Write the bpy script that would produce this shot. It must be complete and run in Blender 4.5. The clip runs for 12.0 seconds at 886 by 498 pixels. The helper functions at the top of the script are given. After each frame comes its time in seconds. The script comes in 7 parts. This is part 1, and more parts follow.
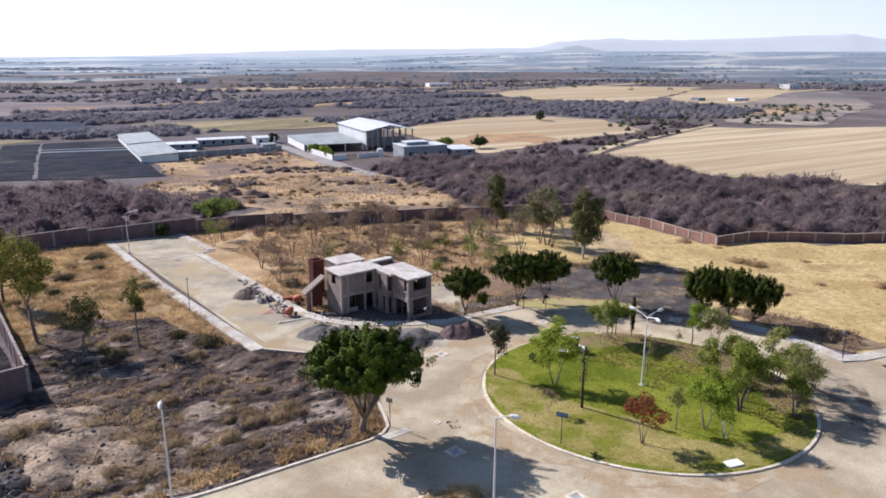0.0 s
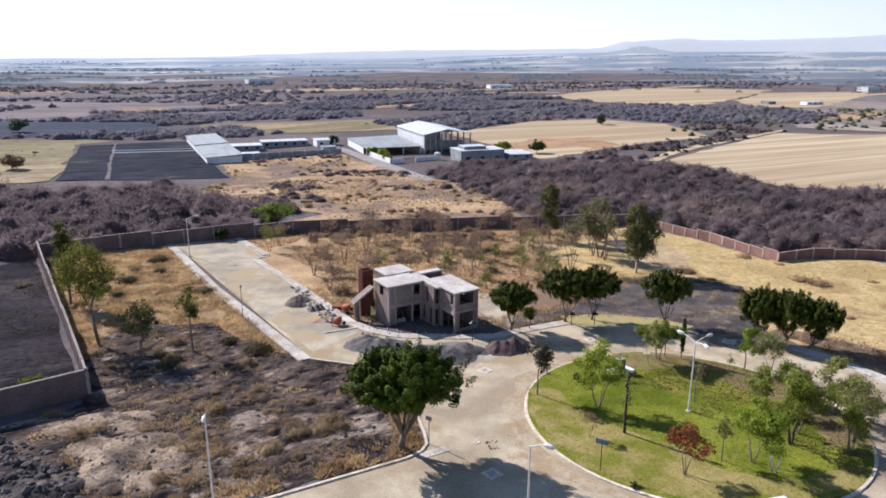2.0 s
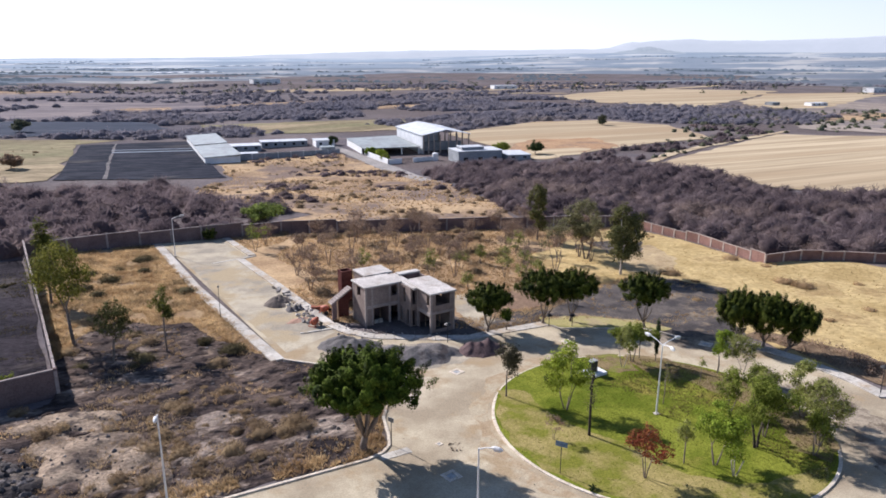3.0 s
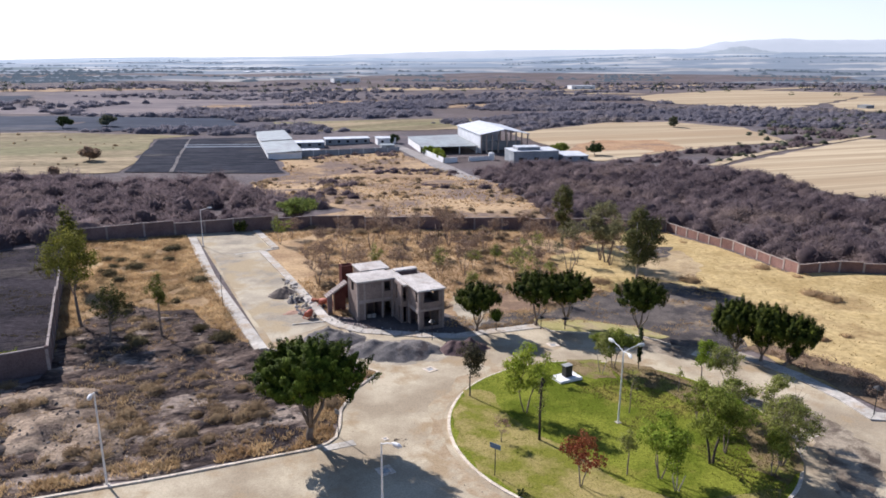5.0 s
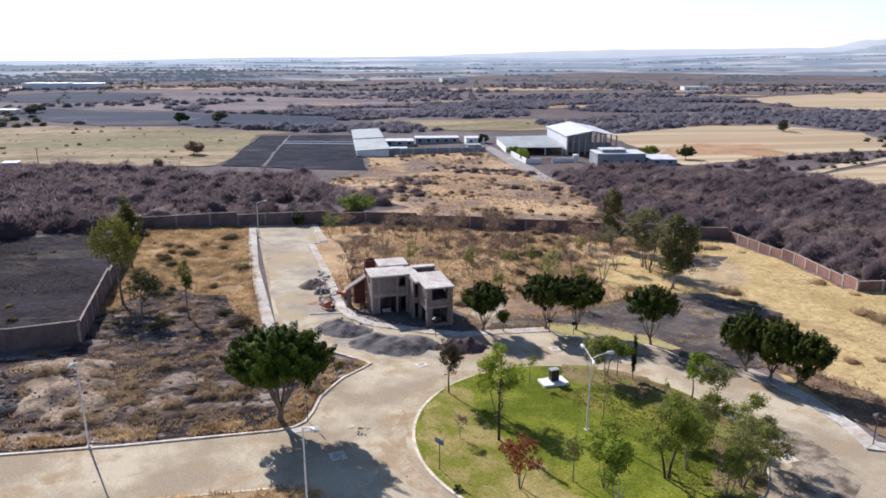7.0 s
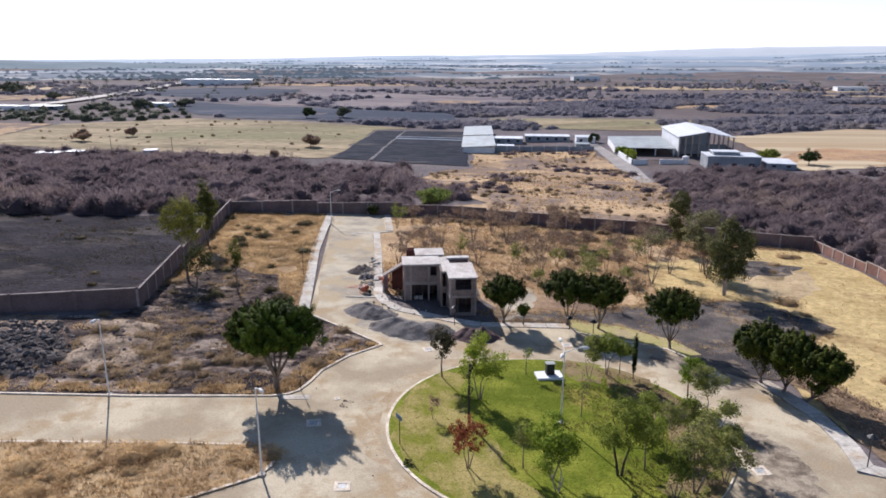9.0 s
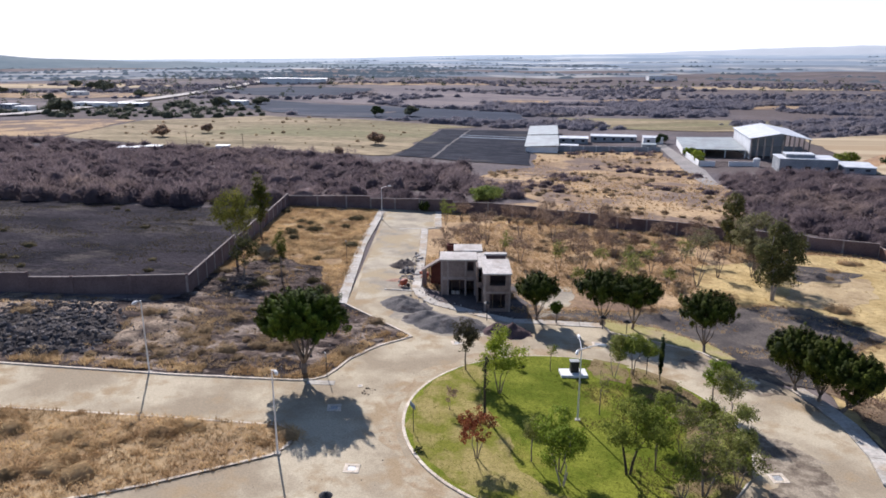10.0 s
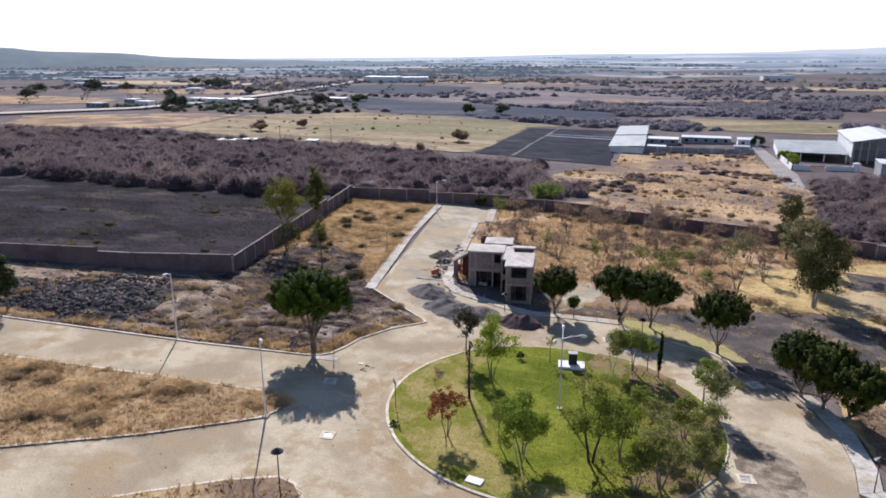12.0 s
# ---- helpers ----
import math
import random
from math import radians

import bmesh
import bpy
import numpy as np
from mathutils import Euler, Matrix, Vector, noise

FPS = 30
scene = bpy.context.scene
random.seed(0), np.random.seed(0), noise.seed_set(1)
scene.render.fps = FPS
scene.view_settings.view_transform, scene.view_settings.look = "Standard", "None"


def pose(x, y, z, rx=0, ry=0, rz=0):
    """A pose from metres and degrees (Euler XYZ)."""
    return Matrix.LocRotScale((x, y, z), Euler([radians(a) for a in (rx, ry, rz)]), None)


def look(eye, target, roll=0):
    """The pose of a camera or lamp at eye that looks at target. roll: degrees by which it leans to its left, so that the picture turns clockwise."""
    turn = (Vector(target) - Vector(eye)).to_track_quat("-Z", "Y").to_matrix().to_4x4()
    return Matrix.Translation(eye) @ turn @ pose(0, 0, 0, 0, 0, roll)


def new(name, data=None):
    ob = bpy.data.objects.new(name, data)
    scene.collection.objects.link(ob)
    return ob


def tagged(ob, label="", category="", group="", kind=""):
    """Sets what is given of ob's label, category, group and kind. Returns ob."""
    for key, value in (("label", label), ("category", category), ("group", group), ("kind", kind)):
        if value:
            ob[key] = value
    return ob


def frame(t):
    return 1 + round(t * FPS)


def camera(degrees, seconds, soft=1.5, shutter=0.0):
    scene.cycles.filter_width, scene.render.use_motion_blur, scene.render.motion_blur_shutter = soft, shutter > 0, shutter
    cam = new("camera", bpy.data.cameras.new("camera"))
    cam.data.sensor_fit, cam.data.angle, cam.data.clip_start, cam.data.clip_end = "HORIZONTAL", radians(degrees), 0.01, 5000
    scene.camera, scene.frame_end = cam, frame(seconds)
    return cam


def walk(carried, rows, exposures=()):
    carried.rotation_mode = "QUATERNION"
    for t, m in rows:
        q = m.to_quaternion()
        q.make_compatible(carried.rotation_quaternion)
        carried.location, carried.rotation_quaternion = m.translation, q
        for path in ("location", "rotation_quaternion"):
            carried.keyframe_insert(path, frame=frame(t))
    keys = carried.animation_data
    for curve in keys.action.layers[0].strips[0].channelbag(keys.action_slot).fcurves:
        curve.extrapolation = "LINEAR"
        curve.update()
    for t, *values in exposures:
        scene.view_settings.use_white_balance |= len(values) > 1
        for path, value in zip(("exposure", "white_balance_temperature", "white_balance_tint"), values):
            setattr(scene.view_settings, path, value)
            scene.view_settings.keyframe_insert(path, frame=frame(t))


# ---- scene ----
cam = camera(64.8, 12.0, soft=1.72)
METRES, EYE, TILT, LEAN, TURN = 56.36, 27.5, 0.785, -0.2, -30.8
ROWS = [
    (0.0, 0.0, 0.0, 0.0, -0.0, -16.33, 0.01),
    (0.5, -0.0011, 0.0018, 0.0168, 1.07, -16.33, 0.02),
    (1.0, 0.0009, 0.0034, 0.0214, 4.49, -16.3, 0.14),
    (1.5, 0.008, 0.005, 0.0251, 4.89, -16.3, 0.14),
    (2.0, 0.0223, 0.0071, 0.0277, 4.94, -16.29, 0.13),
    (2.5, 0.045, 0.0099, 0.0287, 5.05, -16.29, 0.11),
    (3.0, 0.085, 0.0152, 0.0282, 5.47, -16.26, 0.09),
    (3.5, 0.1139, 0.0189, 0.0265, 6.44, -16.25, 0.1),
    (5.5, 0.3349, 0.0513, 0.0243, 13.97, -16.27, 0.11),
    (6.0, 0.3935, 0.0611, 0.0267, 15.71, -16.26, 0.14),
    (6.5, 0.4357, 0.0692, 0.0281, 18.67, -16.26, 0.23),
    (7.0, 0.4782, 0.0779, 0.0291, 21.32, -16.26, 0.3),
    (7.5, 0.5543, 0.0952, 0.0286, 24.65, -16.28, 0.37),
    (9.5, 0.7383, 0.1493, 0.0228, 35.16, -16.31, 0.57),
    (10.0, 0.7774, 0.1643, 0.0202, 38.23, -16.29, 0.66),
    (10.5, 0.8145, 0.1801, 0.0182, 39.71, -16.29, 0.69),
    (11.0, 0.851, 0.1968, 0.0162, 41.66, -16.28, 0.71),
    (11.5, 0.9032, 0.2231, 0.0132, 44.92, -16.26, 0.77),
    (12.0, 0.9399, 0.2439, 0.0121, 46.76, -16.25, 0.78),
]
walk(cam, [(t, pose(0, 0, EYE, TILT, LEAN, TURN) @ pose(METRES * x, METRES * y, METRES * z, 90 + pitch, roll, yaw)) for t, x, y, z, yaw, pitch, roll in ROWS], exposures=[(0.0, 0.65, 6000, 17), (6.5, 0.64, 6000, 17), (12.0, 0.54, 6000, 17)])

# ---- world, sun ----
SUN_DIR = Vector((-0.424, 0.906, 0.0)) * math.cos(radians(34)) + Vector((0, 0, math.sin(radians(34))))
world = bpy.data.worlds.new("World")
scene.world = world
world.use_nodes = True
wn = world.node_tree.nodes
wl = world.node_tree.links
bg = wn["Background"]
sky = wn.new("ShaderNodeTexSky")
sky.sky_type = "NISHITA"
sky.sun_disc = False
sky.sun_elevation = radians(34)
sky.sun_rotation = math.atan2(SUN_DIR.x, SUN_DIR.y)
sky.air_density = 1.0
sky.dust_density = 0.8
sky.ozone_density = 2.0
sky.altitude = 1500
air = wn.new("ShaderNodeTexCoord")  # white haze that thins out above the horizon, all round
split_z = wn.new("ShaderNodeSeparateXYZ")
wl.new(air.outputs["Generated"], split_z.inputs[0])
thin = wn.new("ShaderNodeMapRange")
thin.interpolation_type = "SMOOTHSTEP"
thin.inputs["From Min"].default_value, thin.inputs["From Max"].default_value = -0.02, 0.30
thin.inputs["To Min"].default_value, thin.inputs["To Max"].default_value = 0.85, 0.0
wl.new(split_z.outputs["Z"], thin.inputs["Value"])
haze = wn.new("ShaderNodeMix")
haze.data_type = "RGBA"
toward = wn.new("ShaderNodeVectorMath")
toward.operation = "DOT_PRODUCT"
toward.inputs[1].default_value = (-0.424, 0.906, 0.0)
wl.new(air.outputs["Generated"], toward.inputs[0])
aureole = wn.new("ShaderNodeMapRange")
aureole.inputs["From Min"].default_value, aureole.inputs["From Max"].default_value = 0.0, 0.8
wl.new(toward.outputs["Value"], aureole.inputs["Value"])
veil = wn.new("ShaderNodeMix")
veil.data_type = "RGBA"
veil.inputs[6].default_value = (6.6, 7.1, 7.8, 1)
veil.inputs[7].default_value = (9.2, 9.5, 9.8, 1)
wl.new(aureole.outputs[0], veil.inputs[0])
wl.new(veil.outputs[2], haze.inputs[7])
wl.new(thin.outputs[0], haze.inputs[0])
wl.new(sky.outputs[0], haze.inputs[6])
wl.new(haze.outputs[2], bg.inputs["Color"])
bg.inputs["Strength"].default_value = 0.085
sun = new("sun", bpy.data.lights.new("sun", "SUN"))
sun.data.energy = 5.0
sun.data.angle = radians(0.55)
sun.data.color = (1.0, 0.95, 0.88)
sun.matrix_world = look(SUN_DIR * 300, (0, 0, 0))


# ---- materials ----
def mat(name, a, b, big=0.3, small=4.0, rough=0.9, bump=0.3, grain=0.35, split=(0.35, 0.65), third=None, tscale=0.05, tsplit=(0.5, 0.6),
        island=0.0, obrand=0.0, metal=0.0, through_light=0.0, stretch=(1, 1, 1), distance=0.1):
    """Two base colours mixed by broad noise, a finer grain, an optional third colour in large patches, bump."""
    m = bpy.data.materials.new(name)
    m.use_nodes = True
    n, l = m.node_tree.nodes, m.node_tree.links
    p = n["Principled BSDF"]
    tc = n.new("ShaderNodeTexCoord")
    mp = n.new("ShaderNodeMapping")
    mp.inputs["Scale"].default_value = stretch
    l.new(tc.outputs["Object"], mp.inputs["Vector"])

    def noisy(scale, detail, rgh=0.6):
        t = n.new("ShaderNodeTexNoise")
        t.inputs["Scale"].default_value = scale
        t.inputs["Detail"].default_value = detail
        t.inputs["Roughness"].default_value = rgh
        l.new(mp.outputs[0], t.inputs["Vector"])
        return t

    def ramp(src, lo, hi, ca, cb):
        r = n.new("ShaderNodeValToRGB")
        r.color_ramp.elements[0].position, r.color_ramp.elements[1].position = lo, hi
        r.color_ramp.elements[0].color, r.color_ramp.elements[1].color = (*ca, 1), (*cb, 1)
        l.new(src, r.inputs[0])
        return r

    def mix(kind, fac, x, y):
        q = n.new("ShaderNodeMix")
        q.data_type, q.blend_type = "RGBA", kind
        if isinstance(fac, float):
            q.inputs[0].default_value = fac
        else:
            l.new(fac, q.inputs[0])
        l.new(x, q.inputs[6])
        l.new(y, q.inputs[7])
        return q.outputs[2]

    nb, ns = noisy(big, 5), noisy(small, 4, 0.7)
    col = ramp(nb.outputs[0], split[0], split[1], a, b).outputs[0]
    if third:
        nt = noisy(tscale, 4, 0.65)
        mask = ramp(nt.outputs[0], tsplit[0], tsplit[1], (0, 0, 0), (1, 1, 1))
        tcol = n.new("ShaderNodeRGB")
        tcol.outputs[0].default_value = (*third, 1)
        col = mix("MIX", mask.outputs[0], col, tcol.outputs[0])
    g = ramp(ns.outputs[0], 0.3, 0.7, (1 - grain,) * 3, (1 + grain * 0.6,) * 3)
    col = mix("MULTIPLY", 1.0, col, g.outputs[0])
    if island or obrand:
        if island:
            rnd = n.new("ShaderNodeNewGeometry").outputs["Random Per Island"]
        else:
            rnd = n.new("ShaderNodeObjectInfo").outputs["Random"]
        k = island or obrand
        r = ramp(rnd, 0.0, 1.0, (1 - k,) * 3, (1 + k,) * 3)
        col = mix("MULTIPLY", 1.0, col, r.outputs[0])
    l.new(col, p.inputs["Base Color"])
    p.inputs["Roughness"].default_value = rough
    p.inputs["Metallic"].default_value = metal
    p.inputs["Specular IOR Level"].default_value = 0.02 if rough > 0.8 else 0.06 if rough > 0.7 else 0.3
    if bump:
        bp = n.new("ShaderNodeBump")
        bp.inputs["Strength"].default_value = bump
        bp.inputs["Distance"].default_value = distance
        l.new(ns.outputs[0], bp.inputs["Height"])
        l.new(bp.outputs[0], p.inputs["Normal"])
    if through_light:
        tr = n.new("ShaderNodeBsdfTranslucent")
        l.new(col, tr.inputs["Color"])
        ms = n.new("ShaderNodeMixShader")
        ms.inputs[0].default_value = through_light
        l.new(p.outputs[0], ms.inputs[1])
        l.new(tr.outputs[0], ms.inputs[2])
        l.new(ms.outputs[0], n["Material Output"].inputs[0])
    return m


M_SCRUB = mat("scrub soil", (0.122, 0.108, 0.115), (0.195, 0.163, 0.152), 0.03, 0.6, bump=0.4, split=(0.4, 0.6), third=(0.135, 0.11, 0.103), tscale=0.008, tsplit=(0.44, 0.56), distance=0.5)
M_SOIL = mat("dry lot soil", (0.29, 0.195, 0.108), (0.46, 0.335, 0.185), 0.14, 2.0, split=(0.4, 0.6), third=(0.20, 0.138, 0.094), tscale=0.07, tsplit=(0.55, 0.64))
M_BURNT = mat("burnt lot soil", (0.036, 0.029, 0.03), (0.175, 0.128, 0.102), 0.4, 2.6, bump=1.0, grain=0.6, third=(0.37, 0.295, 0.235), tscale=0.2, tsplit=(0.54, 0.64), split=(0.36, 0.62), distance=0.4, stretch=(0.6, 1, 1))
M_ASH = mat("dark burnt field", (0.045, 0.04, 0.04), (0.105, 0.09, 0.083), 0.4, 2.2, bump=0.9, grain=0.6, third=(0.22, 0.18, 0.14), tscale=0.25, tsplit=(0.6, 0.7), distance=0.3)
M_ASHB = mat("brown black ash", (0.05, 0.04, 0.037), (0.125, 0.094, 0.078), 0.35, 2.2, bump=0.9, grain=0.5, third=(0.22, 0.165, 0.12), tscale=0.2, tsplit=(0.6, 0.68), distance=0.25)
M_ASHW = mat("purple grey burnt field", (0.014, 0.013, 0.018), (0.052, 0.044, 0.051), 0.16, 2.2, bump=1.0, grain=0.7, third=(0.098, 0.083, 0.075), tscale=0.12, tsplit=(0.54, 0.68), distance=0.4, stretch=(0.5, 1, 1))
# brown brush colour, deepened to stand in for shade of the nearby trees
M_BROWNSHADE = mat("brown brushy verge with painted shade", (0.15, 0.105, 0.07), (0.28, 0.20, 0.125), 0.3, 3.0, bump=0.6, grain=0.4, distance=0.1)
M_PLOUGH = mat("ploughed black soil", (0.017, 0.02, 0.03), (0.045, 0.047, 0.06), 0.35, 1.5, bump=0.6, grain=0.4, split=(0.4, 0.6), third=(0.095, 0.085, 0.08), tscale=0.09, tsplit=(0.58, 0.68), distance=0.3, stretch=(0.3, 1, 1))
# dark soil for far fields, with blue air haze mixed into its base colour
M_PLOUGHHAZE = mat("haze-blue burnt soil", (0.035, 0.043, 0.062), (0.066, 0.076, 0.1), 0.03, 0.4, bump=0.4, grain=0.3, third=(0.13, 0.12, 0.12), tscale=0.03, tsplit=(0.58, 0.68), stretch=(0.3, 1, 1))
M_STRAW = mat("straw yellow field", (0.385, 0.278, 0.122), (0.55, 0.415, 0.20), 0.09, 1.2, split=(0.4, 0.6), third=(0.36, 0.255, 0.12), tscale=0.09, tsplit=(0.54, 0.64), bump=0.5)
M_FIELD = mat("harvested field", (0.35, 0.27, 0.17), (0.51, 0.41, 0.27), 0.11, 0.5, bump=0.3, grain=0.16, split=(0.42, 0.58), third=(0.37, 0.275, 0.17), tscale=0.02, tsplit=(0.5, 0.62), stretch=(0.04, 1.2, 1))
M_GREENFIELD = mat("pale straw meadow", (0.205, 0.165, 0.10), (0.36, 0.285, 0.178), 0.06, 0.6, bump=0.3, grain=0.5, split=(0.4, 0.6), third=(0.22, 0.20, 0.11), tscale=0.02, tsplit=(0.48, 0.64), stretch=(0.3, 1, 1))
M_OUTER = mat("tan scrub field", (0.285, 0.195, 0.122), (0.46, 0.325, 0.188), 0.05, 0.8, split=(0.4, 0.6), third=(0.20, 0.148, 0.118), tscale=0.045, tsplit=(0.48, 0.58), bump=0.5)
M_ROAD = mat("dusty gravel road", (0.33, 0.268, 0.185), (0.505, 0.43, 0.305), 0.13, 7.0, rough=0.95, bump=0.6, grain=0.24, split=(0.4, 0.6), third=(0.36, 0.27, 0.165), tscale=0.21, tsplit=(0.52, 0.64), distance=0.05)
# grey gravel, darkened further to stand in for tree shadows
M_YARDSHADED = mat("grey gravel with painted shade", (0.068, 0.06, 0.058), (0.135, 0.115, 0.10), 0.25, 4.0, bump=0.5, split=(0.4, 0.6), third=(0.25, 0.195, 0.135), tscale=0.16, tsplit=(0.54, 0.64), distance=0.05)
M_CLOD = mat("road clods", (0.28, 0.22, 0.155), (0.40, 0.33, 0.25), 0.5, 5.0, bump=0.3, island=0.4, distance=0.03)
M_LAWN = mat("mown lawn", (0.108, 0.135, 0.014), (0.205, 0.22, 0.031), 0.22, 5.0, bump=0.5, grain=0.5, split=(0.4, 0.6), third=(0.27, 0.225, 0.055), tscale=0.14, tsplit=(0.6, 0.72), distance=0.05)
M_LAWNEDGE = mat("yellowing lawn edge", (0.24, 0.205, 0.06), (0.345, 0.275, 0.11), 0.3, 5.0, bump=0.5, grain=0.35, third=(0.18, 0.18, 0.03), tscale=0.35, tsplit=(0.46, 0.6), distance=0.05)
M_VERGE = mat("yellowing verge grass", (0.285, 0.265, 0.105), (0.42, 0.355, 0.165), 0.3, 5.0, bump=0.5, grain=0.3, third=(0.36, 0.29, 0.17), tscale=0.3, tsplit=(0.52, 0.64), distance=0.05)
M_KERB = mat("painted kerb", (0.54, 0.455, 0.35), (0.73, 0.635, 0.51), 0.8, 4.0, bump=0.2, grain=0.35, third=(0.42, 0.34, 0.25), tscale=0.7, tsplit=(0.56, 0.68), distance=0.02)
M_CONC = mat("pale concrete", (0.40, 0.365, 0.31), (0.56, 0.52, 0.455), 0.35, 3.0, bump=0.25, grain=0.3, obrand=0.1, third=(0.42, 0.34, 0.25), tscale=0.4, tsplit=(0.5, 0.65), distance=0.02)
M_BLOCK = mat("grey block wall", (0.225, 0.175, 0.15), (0.30, 0.24, 0.205), 0.8, 5.0, bump=0.3, grain=0.25, distance=0.02)
M_SLAB = mat("cement roof slab", (0.46, 0.42, 0.375), (0.62, 0.575, 0.52), 0.5, 5.0, bump=0.2, grain=0.3, third=(0.40, 0.345, 0.295), tscale=0.45, tsplit=(0.5, 0.68), distance=0.02)
M_COLUMN = mat("cast concrete column", (0.30, 0.25, 0.22), (0.38, 0.325, 0.29), 0.8, 8.0, bump=0.2, distance=0.02)
M_BRICK = mat("red brick wall", (0.20, 0.115, 0.095), (0.29, 0.17, 0.135), 0.5, 7.0, bump=0.4, grain=0.3, obrand=0.12, distance=0.03)
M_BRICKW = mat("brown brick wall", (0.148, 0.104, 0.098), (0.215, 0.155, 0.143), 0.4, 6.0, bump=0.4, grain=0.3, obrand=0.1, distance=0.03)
M_PILASTER = mat("weathered concrete pilaster", (0.38, 0.30, 0.25), (0.46, 0.38, 0.32), 0.8, 6.0, bump=0.2, obrand=0.1, distance=0.02)
M_COPING = mat("dusty cement coping", (0.27, 0.225, 0.205), (0.37, 0.315, 0.285), 0.8, 6.0, bump=0.2, obrand=0.15, distance=0.02)
M_WHITE = mat("white painted wall", (0.70, 0.69, 0.66), (0.80, 0.79, 0.77), 0.3, 4.0, bump=0.1, grain=0.1)
M_TIN = mat("pale sheet metal roof", (0.26, 0.285, 0.28), (0.35, 0.375, 0.365), 0.3, 2.0, rough=0.6, bump=0.1, grain=0.2, metal=0.05, third=(0.24, 0.245, 0.235), tscale=0.12, tsplit=(0.5, 0.65))
M_TINW = mat("white sheet metal roof", (0.50, 0.51, 0.52), (0.62, 0.63, 0.635), 0.3, 2.0, rough=0.6, bump=0.1, grain=0.15)
M_GREYWALL = mat("grey plaster wall", (0.25, 0.265, 0.275), (0.35, 0.36, 0.365), 0.3, 3.0, bump=0.1)
M_DARK = mat("dark opening", (0.02, 0.02, 0.022), (0.035, 0.033, 0.033), 1.0, 4.0, bump=0.0)
M_TARMAC = mat("grey lane", (0.27, 0.25, 0.23), (0.36, 0.33, 0.30), 0.1, 2.0, bump=0.2)
M_POLE = mat("white painted steel", (0.62, 0.61, 0.58), (0.72, 0.71, 0.68), 2.0, 12.0, rough=0.5, bump=0.05, grain=0.1, distance=0.01)
M_IRON = mat("black painted iron", (0.025, 0.025, 0.025), (0.045, 0.042, 0.04), 3.0, 12.0, rough=0.5, bump=0.05, distance=0.01)
M_BLUE = mat("faded blue plate", (0.10, 0.17, 0.25), (0.16, 0.23, 0.30), 3.0, 12.0, rough=0.5, bump=0.05, distance=0.01)
M_GREYPLATE = mat("grey plate", (0.30, 0.30, 0.29), (0.40, 0.40, 0.38), 3.0, 12.0, rough=0.5, bump=0.05, distance=0.01)
M_LENS = mat("lamp lens", (0.66, 0.66, 0.64), (0.74, 0.74, 0.72), 3.0, 12.0, rough=0.25, bump=0.0)
M_GRAVEL = mat("grey gravel heap", (0.125, 0.115, 0.11), (0.23, 0.21, 0.195), 0.5, 9.0, bump=0.8, grain=0.4, third=(0.10, 0.085, 0.08), tscale=0.5, tsplit=(0.54, 0.64), distance=0.08)
M_SAND = mat("dark reddish earth heap", (0.085, 0.06, 0.06), (0.15, 0.105, 0.10), 0.7, 8.0, bump=0.8, grain=0.4, distance=0.08)
M_EARTH = mat("dark earth heap", (0.10, 0.085, 0.075), (0.20, 0.165, 0.14), 0.9, 8.0, bump=0.8, grain=0.35, distance=0.06)
M_RUBBLE = mat("pale block rubble", (0.30, 0.265, 0.23), (0.47, 0.43, 0.38), 0.8, 6.0, bump=0.4, island=0.35, distance=0.03)
M_SANDBANK = mat("pale sand", (0.36, 0.265, 0.15), (0.50, 0.385, 0.225), 0.3, 3.0, bump=0.4, grain=0.25, third=(0.30, 0.22, 0.13), tscale=0.2, tsplit=(0.52, 0.64))
M_ORANGE = mat("rusty orange steel", (0.38, 0.085, 0.04), (0.50, 0.14, 0.07), 2.0, 9.0, rough=0.6, bump=0.2, distance=0.02)
M_REDBRICK = mat("loose red brick", (0.33, 0.13, 0.085), (0.43, 0.19, 0.125), 2.0, 9.0, bump=0.2, obrand=0.2, distance=0.02)
M_TIMBER = mat("weathered timber", (0.25, 0.175, 0.115), (0.36, 0.26, 0.18), 1.0, 9.0, bump=0.3, obrand=0.15, distance=0.02)
M_ROCK = mat("dark lava rock", (0.075, 0.068, 0.066), (0.175, 0.153, 0.14), 0.5, 5.0, bump=0.6, island=0.4, distance=0.06)
M_BARK = mat("grey brown bark", (0.16, 0.125, 0.10), (0.27, 0.22, 0.175), 1.5, 9.0, bump=0.5, distance=0.03)
M_PALEBARK = mat("pale grey bark", (0.30, 0.26, 0.22), (0.42, 0.37, 0.32), 1.5, 9.0, bump=0.4, distance=0.03)
M_DARKBARK = mat("dark bark", (0.045, 0.036, 0.03), (0.085, 0.07, 0.058), 1.5, 9.0, bump=0.5, distance=0.03)
M_TWIG = mat("bare brown twigs", (0.20, 0.148, 0.118), (0.31, 0.235, 0.185), 0.4, 5.0, bump=0.0, island=0.3)


def leafmat(name, a, b, tl=0.35):
    return mat(name, a, b, 0.8, 3.0, rough=0.75, bump=0.0, grain=0.25, island=0.4, through_light=tl)


